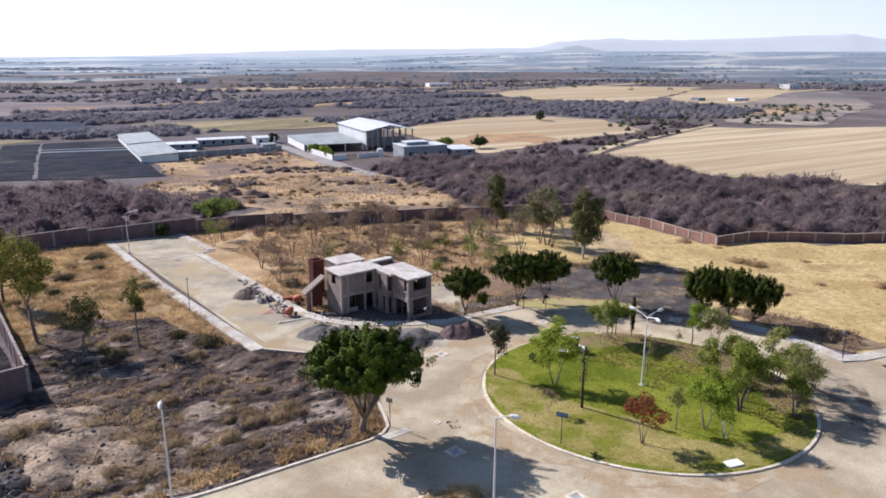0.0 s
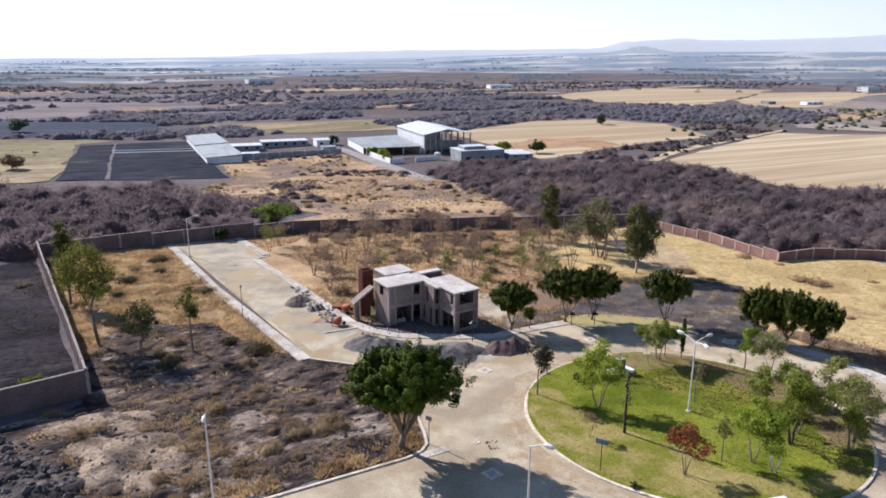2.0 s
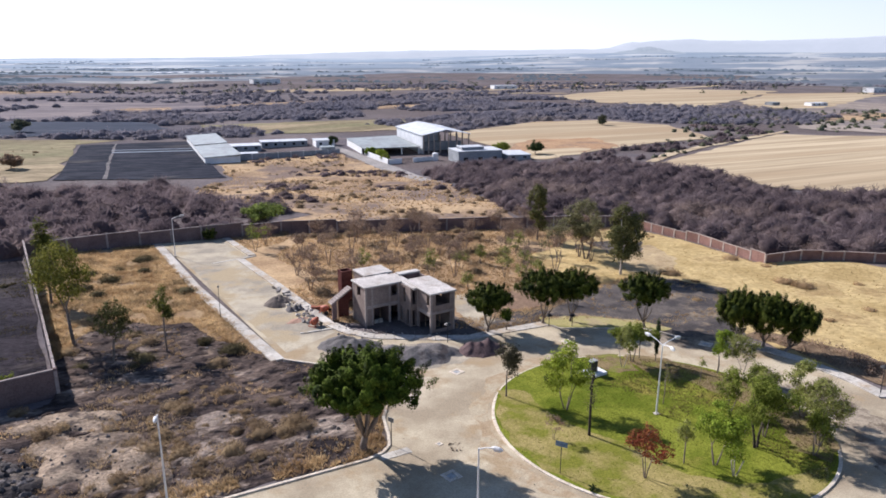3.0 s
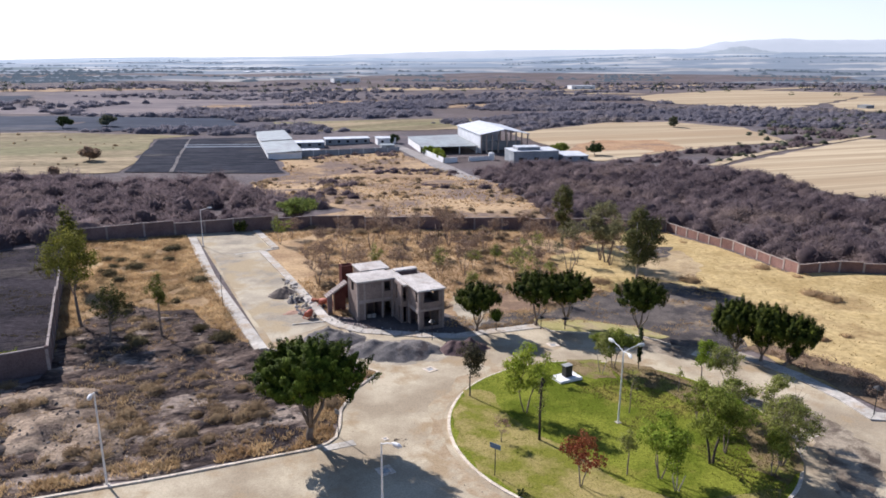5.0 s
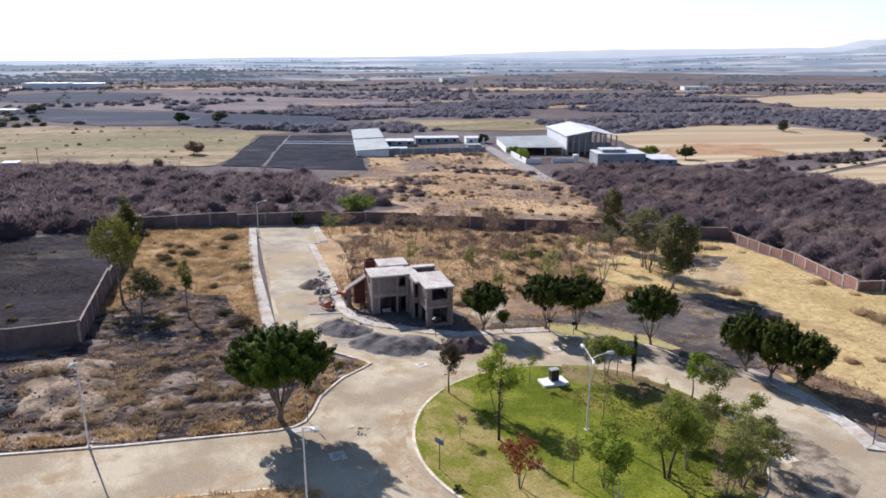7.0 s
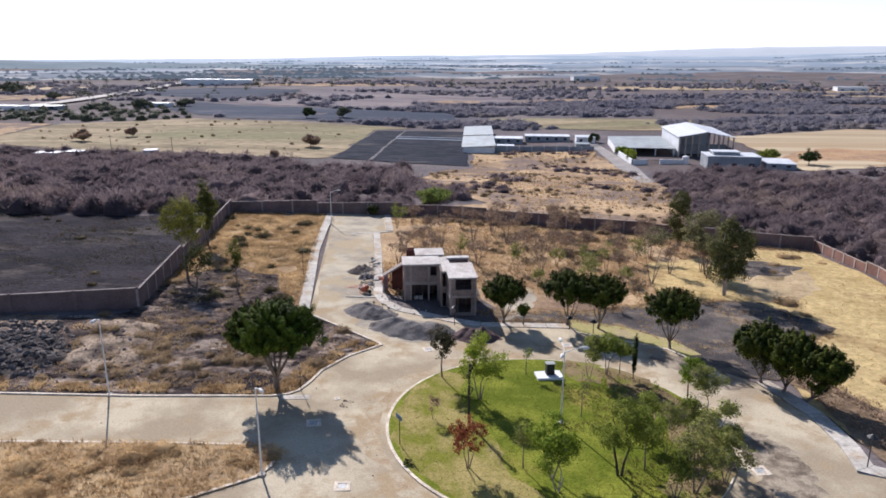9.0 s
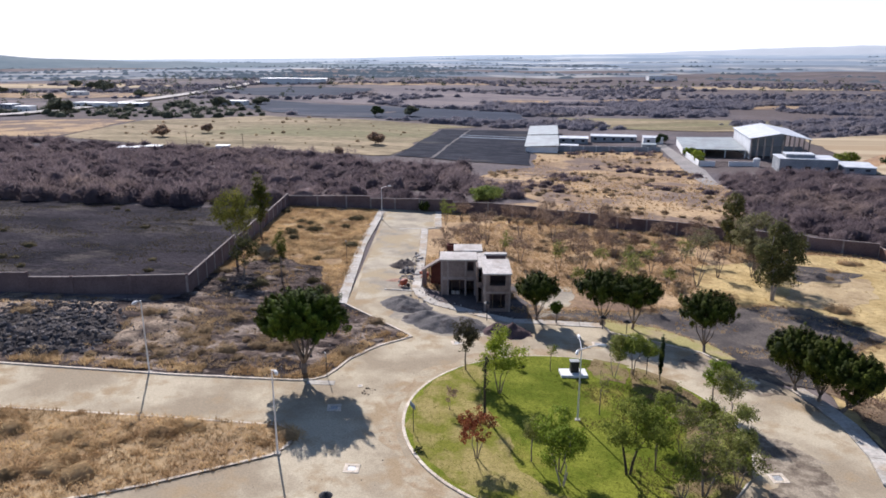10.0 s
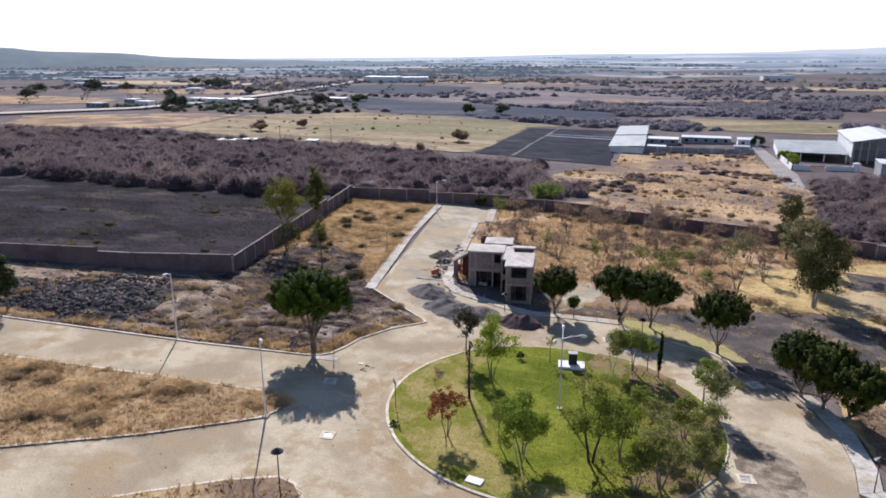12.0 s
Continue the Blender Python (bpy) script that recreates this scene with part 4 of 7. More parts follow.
def make_house():
    """Two-storey shell of grey block: a west block with a garage, a forward east block, a link between, a rear block."""
    hz = gz(36, 73)
    top = thing("unfinished_house", 31.0, 69.434, hz, "unfinished two-storey grey block house with flat cement roofs and empty openings", "house", rz=6.5)
    S, T = 2.62, 5.2
    t = 0.16

    def put(name, g, m, label=""):
        return part(name, g, m, top, label)

    def walls(name, material, *rows):
        """One mesh of walls: each row is (along, u0, u1, z0, z1, outer face, signed thickness, openings)."""
        g = Geo()
        for along, u0, u1, z0, z1, at, thick, holes in rows:
            pierced(g, along, "y" if along == "x" else "x", u0, u1, z0, z1, at, thick, holes)
        put(name, g, material)

    H = T - 0.14
    # west block: x 0.05..4.75, y 5.45..9.1
    walls("front_wall", M_BLOCK, ("x", 0.05, 4.75, -0.4, H, 5.45, t, [(1.1, 3.28, -0.4, 2.3), (3.45, 4.5, -0.4, 2.2), (3.6, 4.45, 3.57, 4.83)]))
    walls("side_wall", M_BLOCK, ("y", 5.45 + t, 9.1, -0.4, H, 0.05, t, [(6.85, 7.85, 3.6, 4.8)]))
    walls("rear_wall", M_BLOCK, ("x", 0.05 + t, 1.9, -0.4, H, 9.1, -t, []))
    # link, set back between the two blocks
    walls("link_wall", M_BLOCK, ("y", 2.6, 5.45, -0.4, H, 4.75, t, [(3.1, 3.6, 0.3, 2.2), (3.9, 4.4, 2.95, 4.8), (4.75, 5.15, 0.3, 2.2)]),
          ("x", 4.75 + t, 5.65, -0.4, H, 2.6, t, [(5.0, 5.45, 0.2, 2.2), (5.0, 5.45, 2.95, 4.8)]))
    # east block: x 5.65..9.0, y -0.7..8.6
    walls("front_wall", M_BLOCK, ("x", 5.65, 9.0, -0.4, H, -0.7, t, [(6.35, 8.33, 0.52, 2.48), (6.35, 8.33, 3.57, 4.96)]))
    walls("side_wall", M_BLOCK, ("y", -0.7 + t, 2.6, -0.4, H, 5.65, t, [(-0.4, 2.1, -0.4, 2.2), (-0.3, 0.25, 3.55, 4.8)]))
    walls("side_wall", M_BLOCK, ("y", -0.7 + t, 8.6, -0.4, H, 9.0, -t, [(2.0, 3.0, 3.5, 4.6)]))
    walls("rear_wall", M_BLOCK, ("x", 5.65, 9.0 - t, -0.4, H, 8.6, -t, []))
    # rear block: x 1.9..5.65, y 9.1..12.6
    walls("rear_block", M_BLOCK, ("y", 9.1 - t, 12.6, -0.4, H, 1.9, t, [(10.2, 11.2, 3.5, 4.7)]), ("x", 1.9 + t, 5.65, -0.4, H, 12.6, -t, []), ("y", 8.6, 12.6 - t, -0.4, H, 5.65, -t, []))
    # inner walls that close the views through the openings; their darker brick stands in for indoor shade
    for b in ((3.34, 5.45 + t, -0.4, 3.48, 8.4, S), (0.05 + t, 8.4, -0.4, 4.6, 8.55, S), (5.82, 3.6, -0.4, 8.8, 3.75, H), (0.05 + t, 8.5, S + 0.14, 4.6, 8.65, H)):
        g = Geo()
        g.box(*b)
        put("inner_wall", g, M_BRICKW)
    # floor slabs
    g = Geo()
    g.box(0.22, 5.63, S, 5.6, 9.0, S + 0.13)
    g.box(5.83, -0.52, S, 8.82, 8.4, S + 0.13)
    put("floor_slab", g, M_COLUMN)
    # ground slab takes the darkened earth colour as painted indoor shade
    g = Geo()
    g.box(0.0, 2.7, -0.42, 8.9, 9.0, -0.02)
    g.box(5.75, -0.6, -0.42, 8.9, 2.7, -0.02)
    put("ground_slab", g, M_FORESHADED)
    # corner columns and the band at storey height
    for x, y in ((0.05, 5.45), (0.88, 5.45), (3.28, 5.45), (4.55, 5.45), (5.65, -0.7), (8.8, -0.7), (5.65, 2.38), (8.8, 5.2), (0.05, 8.9), (8.8, 8.4)):
        g = Geo()
        g.box(x - 0.03, y - 0.035, -0.4, x + 0.21, y + 0.2, T - 0.15)
        put("column", g, M_COLUMN)
    for b in ((0.03, 5.40, 2.34, 4.77, 5.45, S + 0.12), (5.63, -0.75, 2.52, 9.02, -0.70, S + 0.16), (5.60, -0.68, 2.24, 5.65, 2.6, S + 0.1)):
        g = Geo()
        g.box(*b)
        put("ring_beam", g, M_COLUMN)
    # roofs, each a slab with a slight overhang
    for b in ((-0.15, 5.2, T - 0.14, 4.95, 9.2, T + 0.05), (4.98, 2.2, T - 0.30, 6.2, 9.0, T - 0.06), (5.45, -0.98, T - 0.135, 9.15, 5.6, T + 0.06), (1.75, 9.23, T - 0.04, 5.8, 12.75, T + 0.16), (5.95, 7.7, T - 0.10, 9.1, 8.75, T + 0.12)):
        g = Geo()
        g.box(*b)
        ob = put("roof", g, M_SLAB, "pale cement roof slab")
        ob.modifiers.new("edge", "BEVEL").width = 0.025
    # open light well behind the east roof
    g = Geo()
    g.box(5.83, 5.6, T - 1.7, 8.84, 7.7, T - 1.58)
    put("well_floor", g, M_COLUMN)
    g = Geo()
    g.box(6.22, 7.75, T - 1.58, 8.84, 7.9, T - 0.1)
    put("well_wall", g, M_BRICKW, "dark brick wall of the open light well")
    # dark brick again, to paint the shade inside the east block
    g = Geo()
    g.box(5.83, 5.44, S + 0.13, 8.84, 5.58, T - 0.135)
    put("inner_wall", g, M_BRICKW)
    # dark red brick shaft behind the house
    g = Geo()
    g.box(0.75, 14.1, -0.6, 2.3, 14.3, 4.75), g.box(0.75, 15.2, -0.6, 2.3, 15.4, 4.75), g.box(0.75, 14.3, -0.6, 0.95, 15.2, 4.75), g.box(2.1, 14.3, -0.6, 2.3, 15.2, 4.75)
    put("brick_shaft", g, M_SHAFT, "dark red brick shaft")
    # outer stair on the west: a sloping slab on a narrow pier, with a brick wall behind
    z1, z2 = 2.42, 4.1
    sl = math.atan2(z2 - z1, 2.75)
    m = Matrix.Translation((-2.75, 0, z1)) @ Matrix.Rotation(-sl, 4, "Y")
    g = Geo()
    g.box(-0.1, 9.3, -0.16, 3.2, 10.5, 0.0, m)
    put("stair_slab", g, M_COLUMN, "sloping grey cement stair slab")
    for k in range(9):
        u, w = -2.62 + k * 0.29, z1 + (k + 1) * 0.177
        g = Geo()
        g.box(u, 9.34, w - 0.2, u + 0.30, 10.46, w)
        put("step", g, M_COLUMN)
    g = Geo()
    g.box(-2.65, 9.4, -0.5, -2.05, 9.62, z1 + 0.12)
    put("stair_pier", g, M_BRICKW, "narrow brown brick pier")
    g = Geo()
    v = [(-1.5, -0.5), (0.02, -0.5), (0.02, z2 - 0.28), (-1.5, z1 + 0.46)]
    g.add([(a, y, b) for y in (10.42, 10.58) for a, b in v], [(0, 1, 2, 3), (7, 6, 5, 4), (0, 4, 5, 1), (1, 5, 6, 2), (2, 6, 7, 3), (3, 7, 4, 0)])
    put("stair_back_wall", g, M_SHAFT, "dark red brick wall under the stair")
    g = Geo()
    g.box(-1.75, 9.9, -0.4, -1.6, 10.05, 2.75)
    put("shoring_post", g, M_TIMBER, "timber shoring post")
    for x0, y0 in ((1.5, 6.2), (2.6, 6.6), (6.8, 0.6), (7.9, 0.9), (4.0, 6.5), (6.4, 1.8)):
        g = Geo()
        g.tube([(x0, y0, -0.02), (x0, y0, S)], [0.05, 0.05], 6)
        put("shoring_post", g, M_TIMBER, "timber shoring post")


M_SHAFT = mat("deep red brick", (0.075, 0.032, 0.03), (0.13, 0.055, 0.045), 0.6, 7.0, bump=0.4, grain=0.3, distance=0.03)
make_house()


def heap(name, x, y, rx, ry, h, rz, material, label, category, seed, peaks=3):
    """A loose heap: several rounded cones run together, rough on top."""
    rng = random.Random(seed)
    pk = [(rng.uniform(-0.55, 0.55), rng.uniform(-0.35, 0.35), rng.uniform(0.6, 1.0)) for _ in range(peaks)] + [(0, 0, 0.9)]
    n, g, v, f = 34, Geo(), [], []
    for j in range(n + 1):
        for i in range(n + 1):
            u, w = 2 * i / n - 1, 2 * j / n - 1
            q = max(k * max(0.0, 1 - math.hypot(u - a, (w - b) * 0.9) / 0.62) ** 1.15 for a, b, k in pk)
            edge = max(0.0, 1 - math.hypot(u, w))
            z = h * min(q, edge * 1.6 + 0.0)
            if z > 0.01:
                z += noise.noise((u * 5 + seed, w * 5, 1)) * 0.14 * h + noise.noise((u * 14, w * 14, seed)) * 0.06 * h
            v.append((u * rx, w * ry, max(z, 0) - 0.06 - 0.3 * (edge <= 0)))
    for j in range(n):
        for i in range(n):
            f.append((j * (n + 1) + i, j * (n + 1) + i + 1, (j + 1) * (n + 1) + i + 1, (j + 1) * (n + 1) + i))
    g.add(v, f)
    ob = tagged(part(name, g, material, smooth=True), label, category)
    ob.matrix_basis = pose(x, y, gz(x, y) + 0.06, -1.6, 1.5, rz)


heap("gravel_mound", 26.9, 68.7, 4.4, 3.4, 1.35, -35, M_GRAVEL, "loose grey gravel heap on the road edge", "gravel", 1)
heap("gravel_mound", 32.2, 63.6, 5.6, 4.0, 1.5, -12, M_GRAVEL, "long grey gravel heap before the house", "gravel", 2, 6)
heap("earth_mound", 40.5, 62.2, 3.5, 3.0, 1.7, 5, M_SAND, "dark reddish earth heap beside the pavement", "earth", 3)
heap("earth_mound", 22.4, 88.6, 2.2, 2.8, 1.1, 20, M_EARTH, "dark earth heap on the dead-end road", "earth", 4)
heap("earth_mound", 24.0, 84.6, 1.3, 1.6, 0.8, 0, M_GRAVEL, "small grey rubble heap", "rubble", 5)
heap("earth_mound", 23.2, 80.4, 2.4, 1.3, 0.25, 10, mat("pinkish sand", (0.36, 0.22, 0.16), (0.44, 0.29, 0.21), 0.8, 6.0), "thin spread of pinkish sand on the road", "sand", 6)


heap("earth_mound", 87.4, 96.8, 5.5, 2.2, 0.8, 31, M_EARTH, "long dark rubble heap behind the sand bank", "rubble", 7, 5)


def concrete_mixer(x, y, rz):
    top = thing("concrete_mixer", x, y, gz(x, y) + 0.06, "rusty orange-red concrete mixer standing beside the unfinished house", "mixer", rz=rz)
    g = Geo()
    g.tube([(-0.6, 0, 0.55), (-0.42, 0, 0.54), (0.1, 0, 0.68), (0.5, 0, 0.92)], [0.26, 0.42, 0.42, 0.2], 14)
    part("drum", g, M_ORANGE, top)
    g = Geo()
    g.tube([(-0.7, -0.5, 0), (-0.2, -0.5, 0.6), (0.4, -0.5, 0)], [0.05] * 3, 6)
    g.tube([(-0.7, 0.5, 0), (-0.2, 0.5, 0.6), (0.4, 0.5, 0)], [0.05] * 3, 6)
    g.tube([(-0.7, -0.5, 0.12), (-0.7, 0.5, 0.12)], [0.04] * 2, 6)
    part("stand", g, M_ORANGE, top)
    for s in (-0.58, 0.58):
        g = Geo()
        g.tube([(0.4, s - 0.06, 0.25), (0.4, s + 0.06, 0.25)], [0.25, 0.25], 12)
        part("wheel", g, M_IRON, top, "black rubber wheel")


concrete_mixer(24.8, 77.6, 35)
concrete_mixer(27.3, 81.9, -40)


def brick_stack(x, y, rz, nx, ny, nz, seed):
    top = thing("brick_stack", x, y, gz(x, y) - 0.05, "loose stack of red bricks beside the house", "bricks", "brick stacks", rz)
    rng = random.Random(seed)
    g0 = Geo()
    g0.box(-0.24, -0.11, 0, 0.24, 0.11, 0.16)
    me = g0.mesh("brick", M_REDBRICK)
    for k in range(nz):
        for j in range(ny):
            for i in range(nx):
                if rng.random() < 0.12 + 0.12 * k:
                    continue
                b = new("brick", me)
                b.parent = top
                b.matrix_basis = pose((i - nx / 2) * 0.5 + rng.uniform(-0.04, 0.04), (j - ny / 2) * 0.24, k * 0.165, 0, 0, rng.uniform(-6, 6))


brick_stack(29.2, 81.8, 12, 3, 3, 5, 1)
brick_stack(27.0, 84.0, -20, 3, 3, 3, 2)

g = Geo()
for i in range(9):
    m = Matrix.Translation((0, i * 0.05 - 0.2, 0.03 + 0.02 * (i % 3))) @ Matrix.Rotation(radians(random.uniform(-9, 9)), 4, "Z")
    g.box(-1.6 + random.uniform(-0.3, 0.3), -0.08, 0, 1.5 + random.uniform(-0.3, 0.3), 0.08, 0.04, m)
tagged(part("timber_pile", g, M_TIMBER), "pile of weathered boards behind the house", "timber").matrix_basis = pose(42.6, 77, gz(42.6, 77), 0, 0, 40)


def light_patch_bags(x, y, rz):
    """A short stack of pale bags, each pillow-shaped, added in place of a patch of light."""
    top = thing("light_patch_stack", x, y, gz(x, y) - 0.1, "low pale bag-shaped stack standing in for a light patch inside the garage opening", "bags", rz=rz)
    for k in range(3):
        for i in range(2):
            g = Geo()
            g.tube([(i * 0.62 - 0.6, 0, 0.12 + k * 0.2), (i * 0.62 - 0.52, 0, 0.13 + k * 0.2), (i * 0.62 - 0.08, 0, 0.13 + k * 0.2), (i * 0.62, 0, 0.12 + k * 0.2)], [0.05, 0.17, 0.17, 0.05], 8)
            part("bag", g, M_CONC, top)


light_patch_bags(32.3, 75.6, 8)


# ---- street lamps and posts ----
def street_lamp(x, y, high, arms, label, arm_len=1.7, base_off=0.0, rise=0.32):
    top = thing("street_lamp", x, y, gz(x, y) + base_off, label, "street lamp", "street lamps")
    g = Geo()
    g.tube([(0, 0, 0), (0, 0, high)], [0.085, 0.05], 10)
    part("pole", g, M_POLE, top)
    g = Geo()
    g.box(-0.22, -0.22, -0.1, 0.22, 0.22, 0.06)
    part("base_plate", g, M_CONC, top, "concrete footing")
    for a in arms:
        u = Vector((math.cos(radians(a)), math.sin(radians(a)), 0))
        p = [Vector((0, 0, high - 0.08)), u * arm_len * 0.5 + Vector((0, 0, high + rise * 0.6)), u * arm_len + Vector((0, 0, high + rise))]
        g = Geo()
        g.tube(p, [0.05, 0.04, 0.035], 7)
        arm = part("arm", g, M_POLE, top)
        g = Geo()
        m = Matrix.Translation(p[-1]) @ Matrix.Rotation(radians(a), 4, "Z")
        g.tube([m @ Vector(q) for q in ((-0.15, 0, 0), (0.05, 0, 0.02), (0.4, 0, 0.02), (0.62, 0, -0.01))], [0.05, 0.13, 0.14, 0.06], 8)
        head = part("lamp_head", g, M_POLE, arm)
        g = Geo()
        g.box(0.06, -0.09, -0.14, 0.5, 0.09, -0.10, m)
        part("lens", g, M_LENS, head, "pale lamp lens")


street_lamp(47.0, 42.0, 6.85, (95, 254, 2), "white three-armed street lamp in the middle of the lawn", 1.5, 0.17, 0.35)
street_lamp(5.3, 44.5, 7.5, (258,), "white single-armed street lamp at the road edge", 0.5, 0.0, 0.05)
street_lamp(23.1, 32.1, 7.2, (306,), "white single-armed street lamp on the grass wedge", 1.0, 0.15, 0.3)
street_lamp(12.3, 120.5, 6.5, (10,), "white single-armed street lamp on the pavement of the dead-end road", 1.4, 0.14)


def hat_lamp(x, y, high, label, off=0.05):
    """A thin dark post with a small hat-shaped lantern."""
    top = thing("garden_lamp", x, y, gz(x, y) + off, label, "lamp", "garden lamps")
    g = Geo()
    g.tube([(0, 0, -0.1), (0, 0, high - 0.2)], [0.05, 0.04], 8)
    part("post", g, M_IRON, top)
    g = Geo()
    g.tube([(0, 0, high - 0.32), (0, 0, high - 0.05)], [0.11, 0.15], 10)
    part("lantern", g, M_GREYPLATE, top, "grey lantern glass")
    g = Geo()
    g.tube([(0, 0, high - 0.14), (0, 0, high - 0.09), (0, 0, high + 0.16)], [0.44, 0.42, 0.05], 12)
    part("hat", g, M_IRON, top)


hat_lamp(30.4, 21.4, 4.3, "dark garden lamp with a hat top at the lot corner", 0.15)
hat_lamp(70.9, 36.6, 2.9, "dark garden lamp on the curving pavement")
hat_lamp(54.6, 53.2, 2.4, "dark garden lamp with a hat top on the lawn edge", 0.17)
hat_lamp(37.3, 66.0, 2.4, "dark garden lamp before the house")
hat_lamp(51.3, 66.0, 1.6, "dark garden lamp on the verge")
hat_lamp(54.0, 64.9, 1.6, "dark garden lamp on the verge")


def sign_post(x, y, high, w, h, material, rz, label, off=0.05):
    top = thing("sign_post", x, y, gz(x, y) + off, label, "sign", "sign posts", rz)
    g = Geo()
    g.tube([(0, 0, -0.1), (0, 0, high)], [0.035, 0.035], 8)
    part("post", g, M_IRON, top)
    g = Geo()
    g.box(-w / 2, -0.06, high - h, w / 2, -0.035, high)
    part("plate", g, material, top, "small plain sign plate")


sign_post(33.1, 37.2, 2.75, 0.95, 0.42, M_BLUE, -55, "thin post with a faded blue plate on the lawn edge", 0.17)
sign_post(22.8, 46.6, 2.6, 0.6, 0.4, M_GREYPLATE, -60, "thin dark post with a small plate at the lot corner")
sign_post(14.6, 84.8, 4.4, 0.2, 0.3, M_GREYPLATE, 0, "thin bare post beside the pavement")


def pump_box():
    """White plinth on the lawn with a dark metal cabinet."""
    x, y = 47.1, 51.7
    top = thing("utility_cabinet", x, y, gz(x, y) + 0.17, "dark metal cabinet on a white concrete plinth on the lawn", "cabinet", rz=8)
    bm = bmesh.new()
    bmesh.ops.create_cube(bm, size=1, matrix=Matrix.Translation((0, 0, 0.1)) @ Matrix.Diagonal((2.7, 1.7, 0.34, 1)))
    solid(bm, 0.03)
    me = bpy.data.meshes.new("plinth")
    bm.to_mesh(me), bm.free()
    me.materials.append(M_WHITE)
    p = new("plinth", me)
    p.parent = top
    p["label"] = "white concrete plinth"
    bm = bmesh.new()
    bmesh.ops.create_cube(bm, size=1, matrix=Matrix.Translation((0.1, 0.1, 0.85)) @ Matrix.Diagonal((0.85, 0.7, 1.15, 1)))
    solid(bm, 0.04)
    me = bpy.data.meshes.new("cabinet")
    bm.to_mesh(me), bm.free()
    me.materials.append(M_IRON)
    p = new("cabinet_body", me)
    p.parent = top
    g = Geo()
    g.box(-0.38, -0.2, 1.425, 0.58, 0.5, 1.49)
    part("cabinet_lid", g, M_GREYPLATE, top, "grey lid")


pump_box()


# ---- farm buildings beyond the wall ----
def make_barn():
    """Tall white barn: closed west wall, open post-and-beam front, low gable roof; a lower canopy on its west."""
    x, y = 128.6, 281
    z = gz(x, y)
    top = thing("barn", x, y, z - 0.3, "tall white sheet-metal barn with an open pillared front", "barn", rz=-6)
    H = 8.6
    g = Geo()
    g.box(0, 0.3, 0, 0.3, 42, H), g.box(0.3, 41.7, 0, 22, 42, H)
    part("side_wall", g, M_TINW, top)
    g = Geo()
    g.add([(-0.6, -0.6, H), (11, -0.6, H + 2.2), (22.6, -0.6, H), (-0.6, 42.6, H), (11, 42.6, H + 2.2), (22.6, 42.6, H),
           (-0.6, -0.6, H - 0.25), (11, -0.6, H + 1.95), (22.6, -0.6, H - 0.25), (-0.6, 42.6, H - 0.25), (11, 42.6, H + 1.95), (22.6, 42.6, H - 0.25)],
          [(0, 1, 4, 3), (1, 2, 5, 4), (6, 9, 10, 7), (7, 10, 11, 8), (0, 6, 7, 1), (1, 7, 8, 2), (3, 4, 10, 9), (4, 5, 11, 10), (0, 3, 9, 6), (2, 8, 11, 5)])
    part("roof", g, M_TINW, top)
    for px in (0.2, 2.6, 5.2, 8.0, 12, 16, 21.6):
        g = Geo()
        g.box(px, 0, 0, px + 0.5, 0.5, H)
        part("pillar", g, M_PILASTER, top)
    for py in (8, 16, 24, 32, 41):
        g = Geo()
        g.box(21.6, py, 0, 22.1, py + 0.5, H)
        part("pillar", g, M_PILASTER, top)
    g = Geo()
    g.box(0.5, 9, 0, 21.5, 9.3, 4.6)
    part("inner_wall", g, M_GREYWALL, top, "dark inner wall")
    top = thing("canopy", 104.5, 290, gz(104.5, 290), "low grey sheet-metal canopy beside the barn", "shed", rz=-6)
    g = Geo()
    g.add([(0, 0, 3.2), (24, -6, 3.9), (24, 34, 4.6), (0, 38, 3.6), (0, 0, 3.0), (24, -6, 3.7), (24, 34, 4.4), (0, 38, 3.4)],
          [(0, 1, 2, 3), (7, 6, 5, 4), (0, 4, 5, 1), (1, 5, 6, 2), (2, 6, 7, 3), (3, 7, 4, 0)])
    part("roof", g, M_TIN, top)
    g = Geo()
    g.box(0.3, 6, -0.5, 0.6, 38, 3.0)
    part("side_wall", g, M_WHITE, top)
    for px, py in ((0.4, 0.6), (8, -1.5), (16, -3.4), (23.3, -5.2)):
        g = Geo()
        g.box(px, py, -0.5, px + 0.4, py + 0.4, 3.1 + px * 0.027)
        part("pillar", g, M_WHITE, top)
    top = thing("yard_wall", 105, 262, gz(105, 262), "white yard wall with a gate before the barn", "wall")
    g = Geo()
    g.box(0, 0, -0.6, 0.4, 26, 2.1), g.box(0, 0, -0.6, 6, 0.3, 2.1), g.box(11, 0, -0.6, 22, 0.3, 2.1)
    part("wall_panel", g, M_WHITE, top)
    g = Geo()
    for k in range(9):
        g.box(6.2 + k * 0.55, 0.1, -0.2, 6.3 + k * 0.55, 0.2, 1.9)
    g.box(6.0, 0.1, 1.7, 11, 0.2, 1.85)
    part("gate", g, M_IRON, top, "black barred gate")
    top = thing("water_tank", 126, 262, gz(126, 262), "small white cylindrical tank by the gate", "tank")
    g = Geo()
    g.tube([(0, 0, -0.3), (0, 0, 2.8), (0, 0, 3.2)], [1.3, 1.3, 0.4], 14)
    part("tank_body", g, M_WHITE, top)


make_barn()


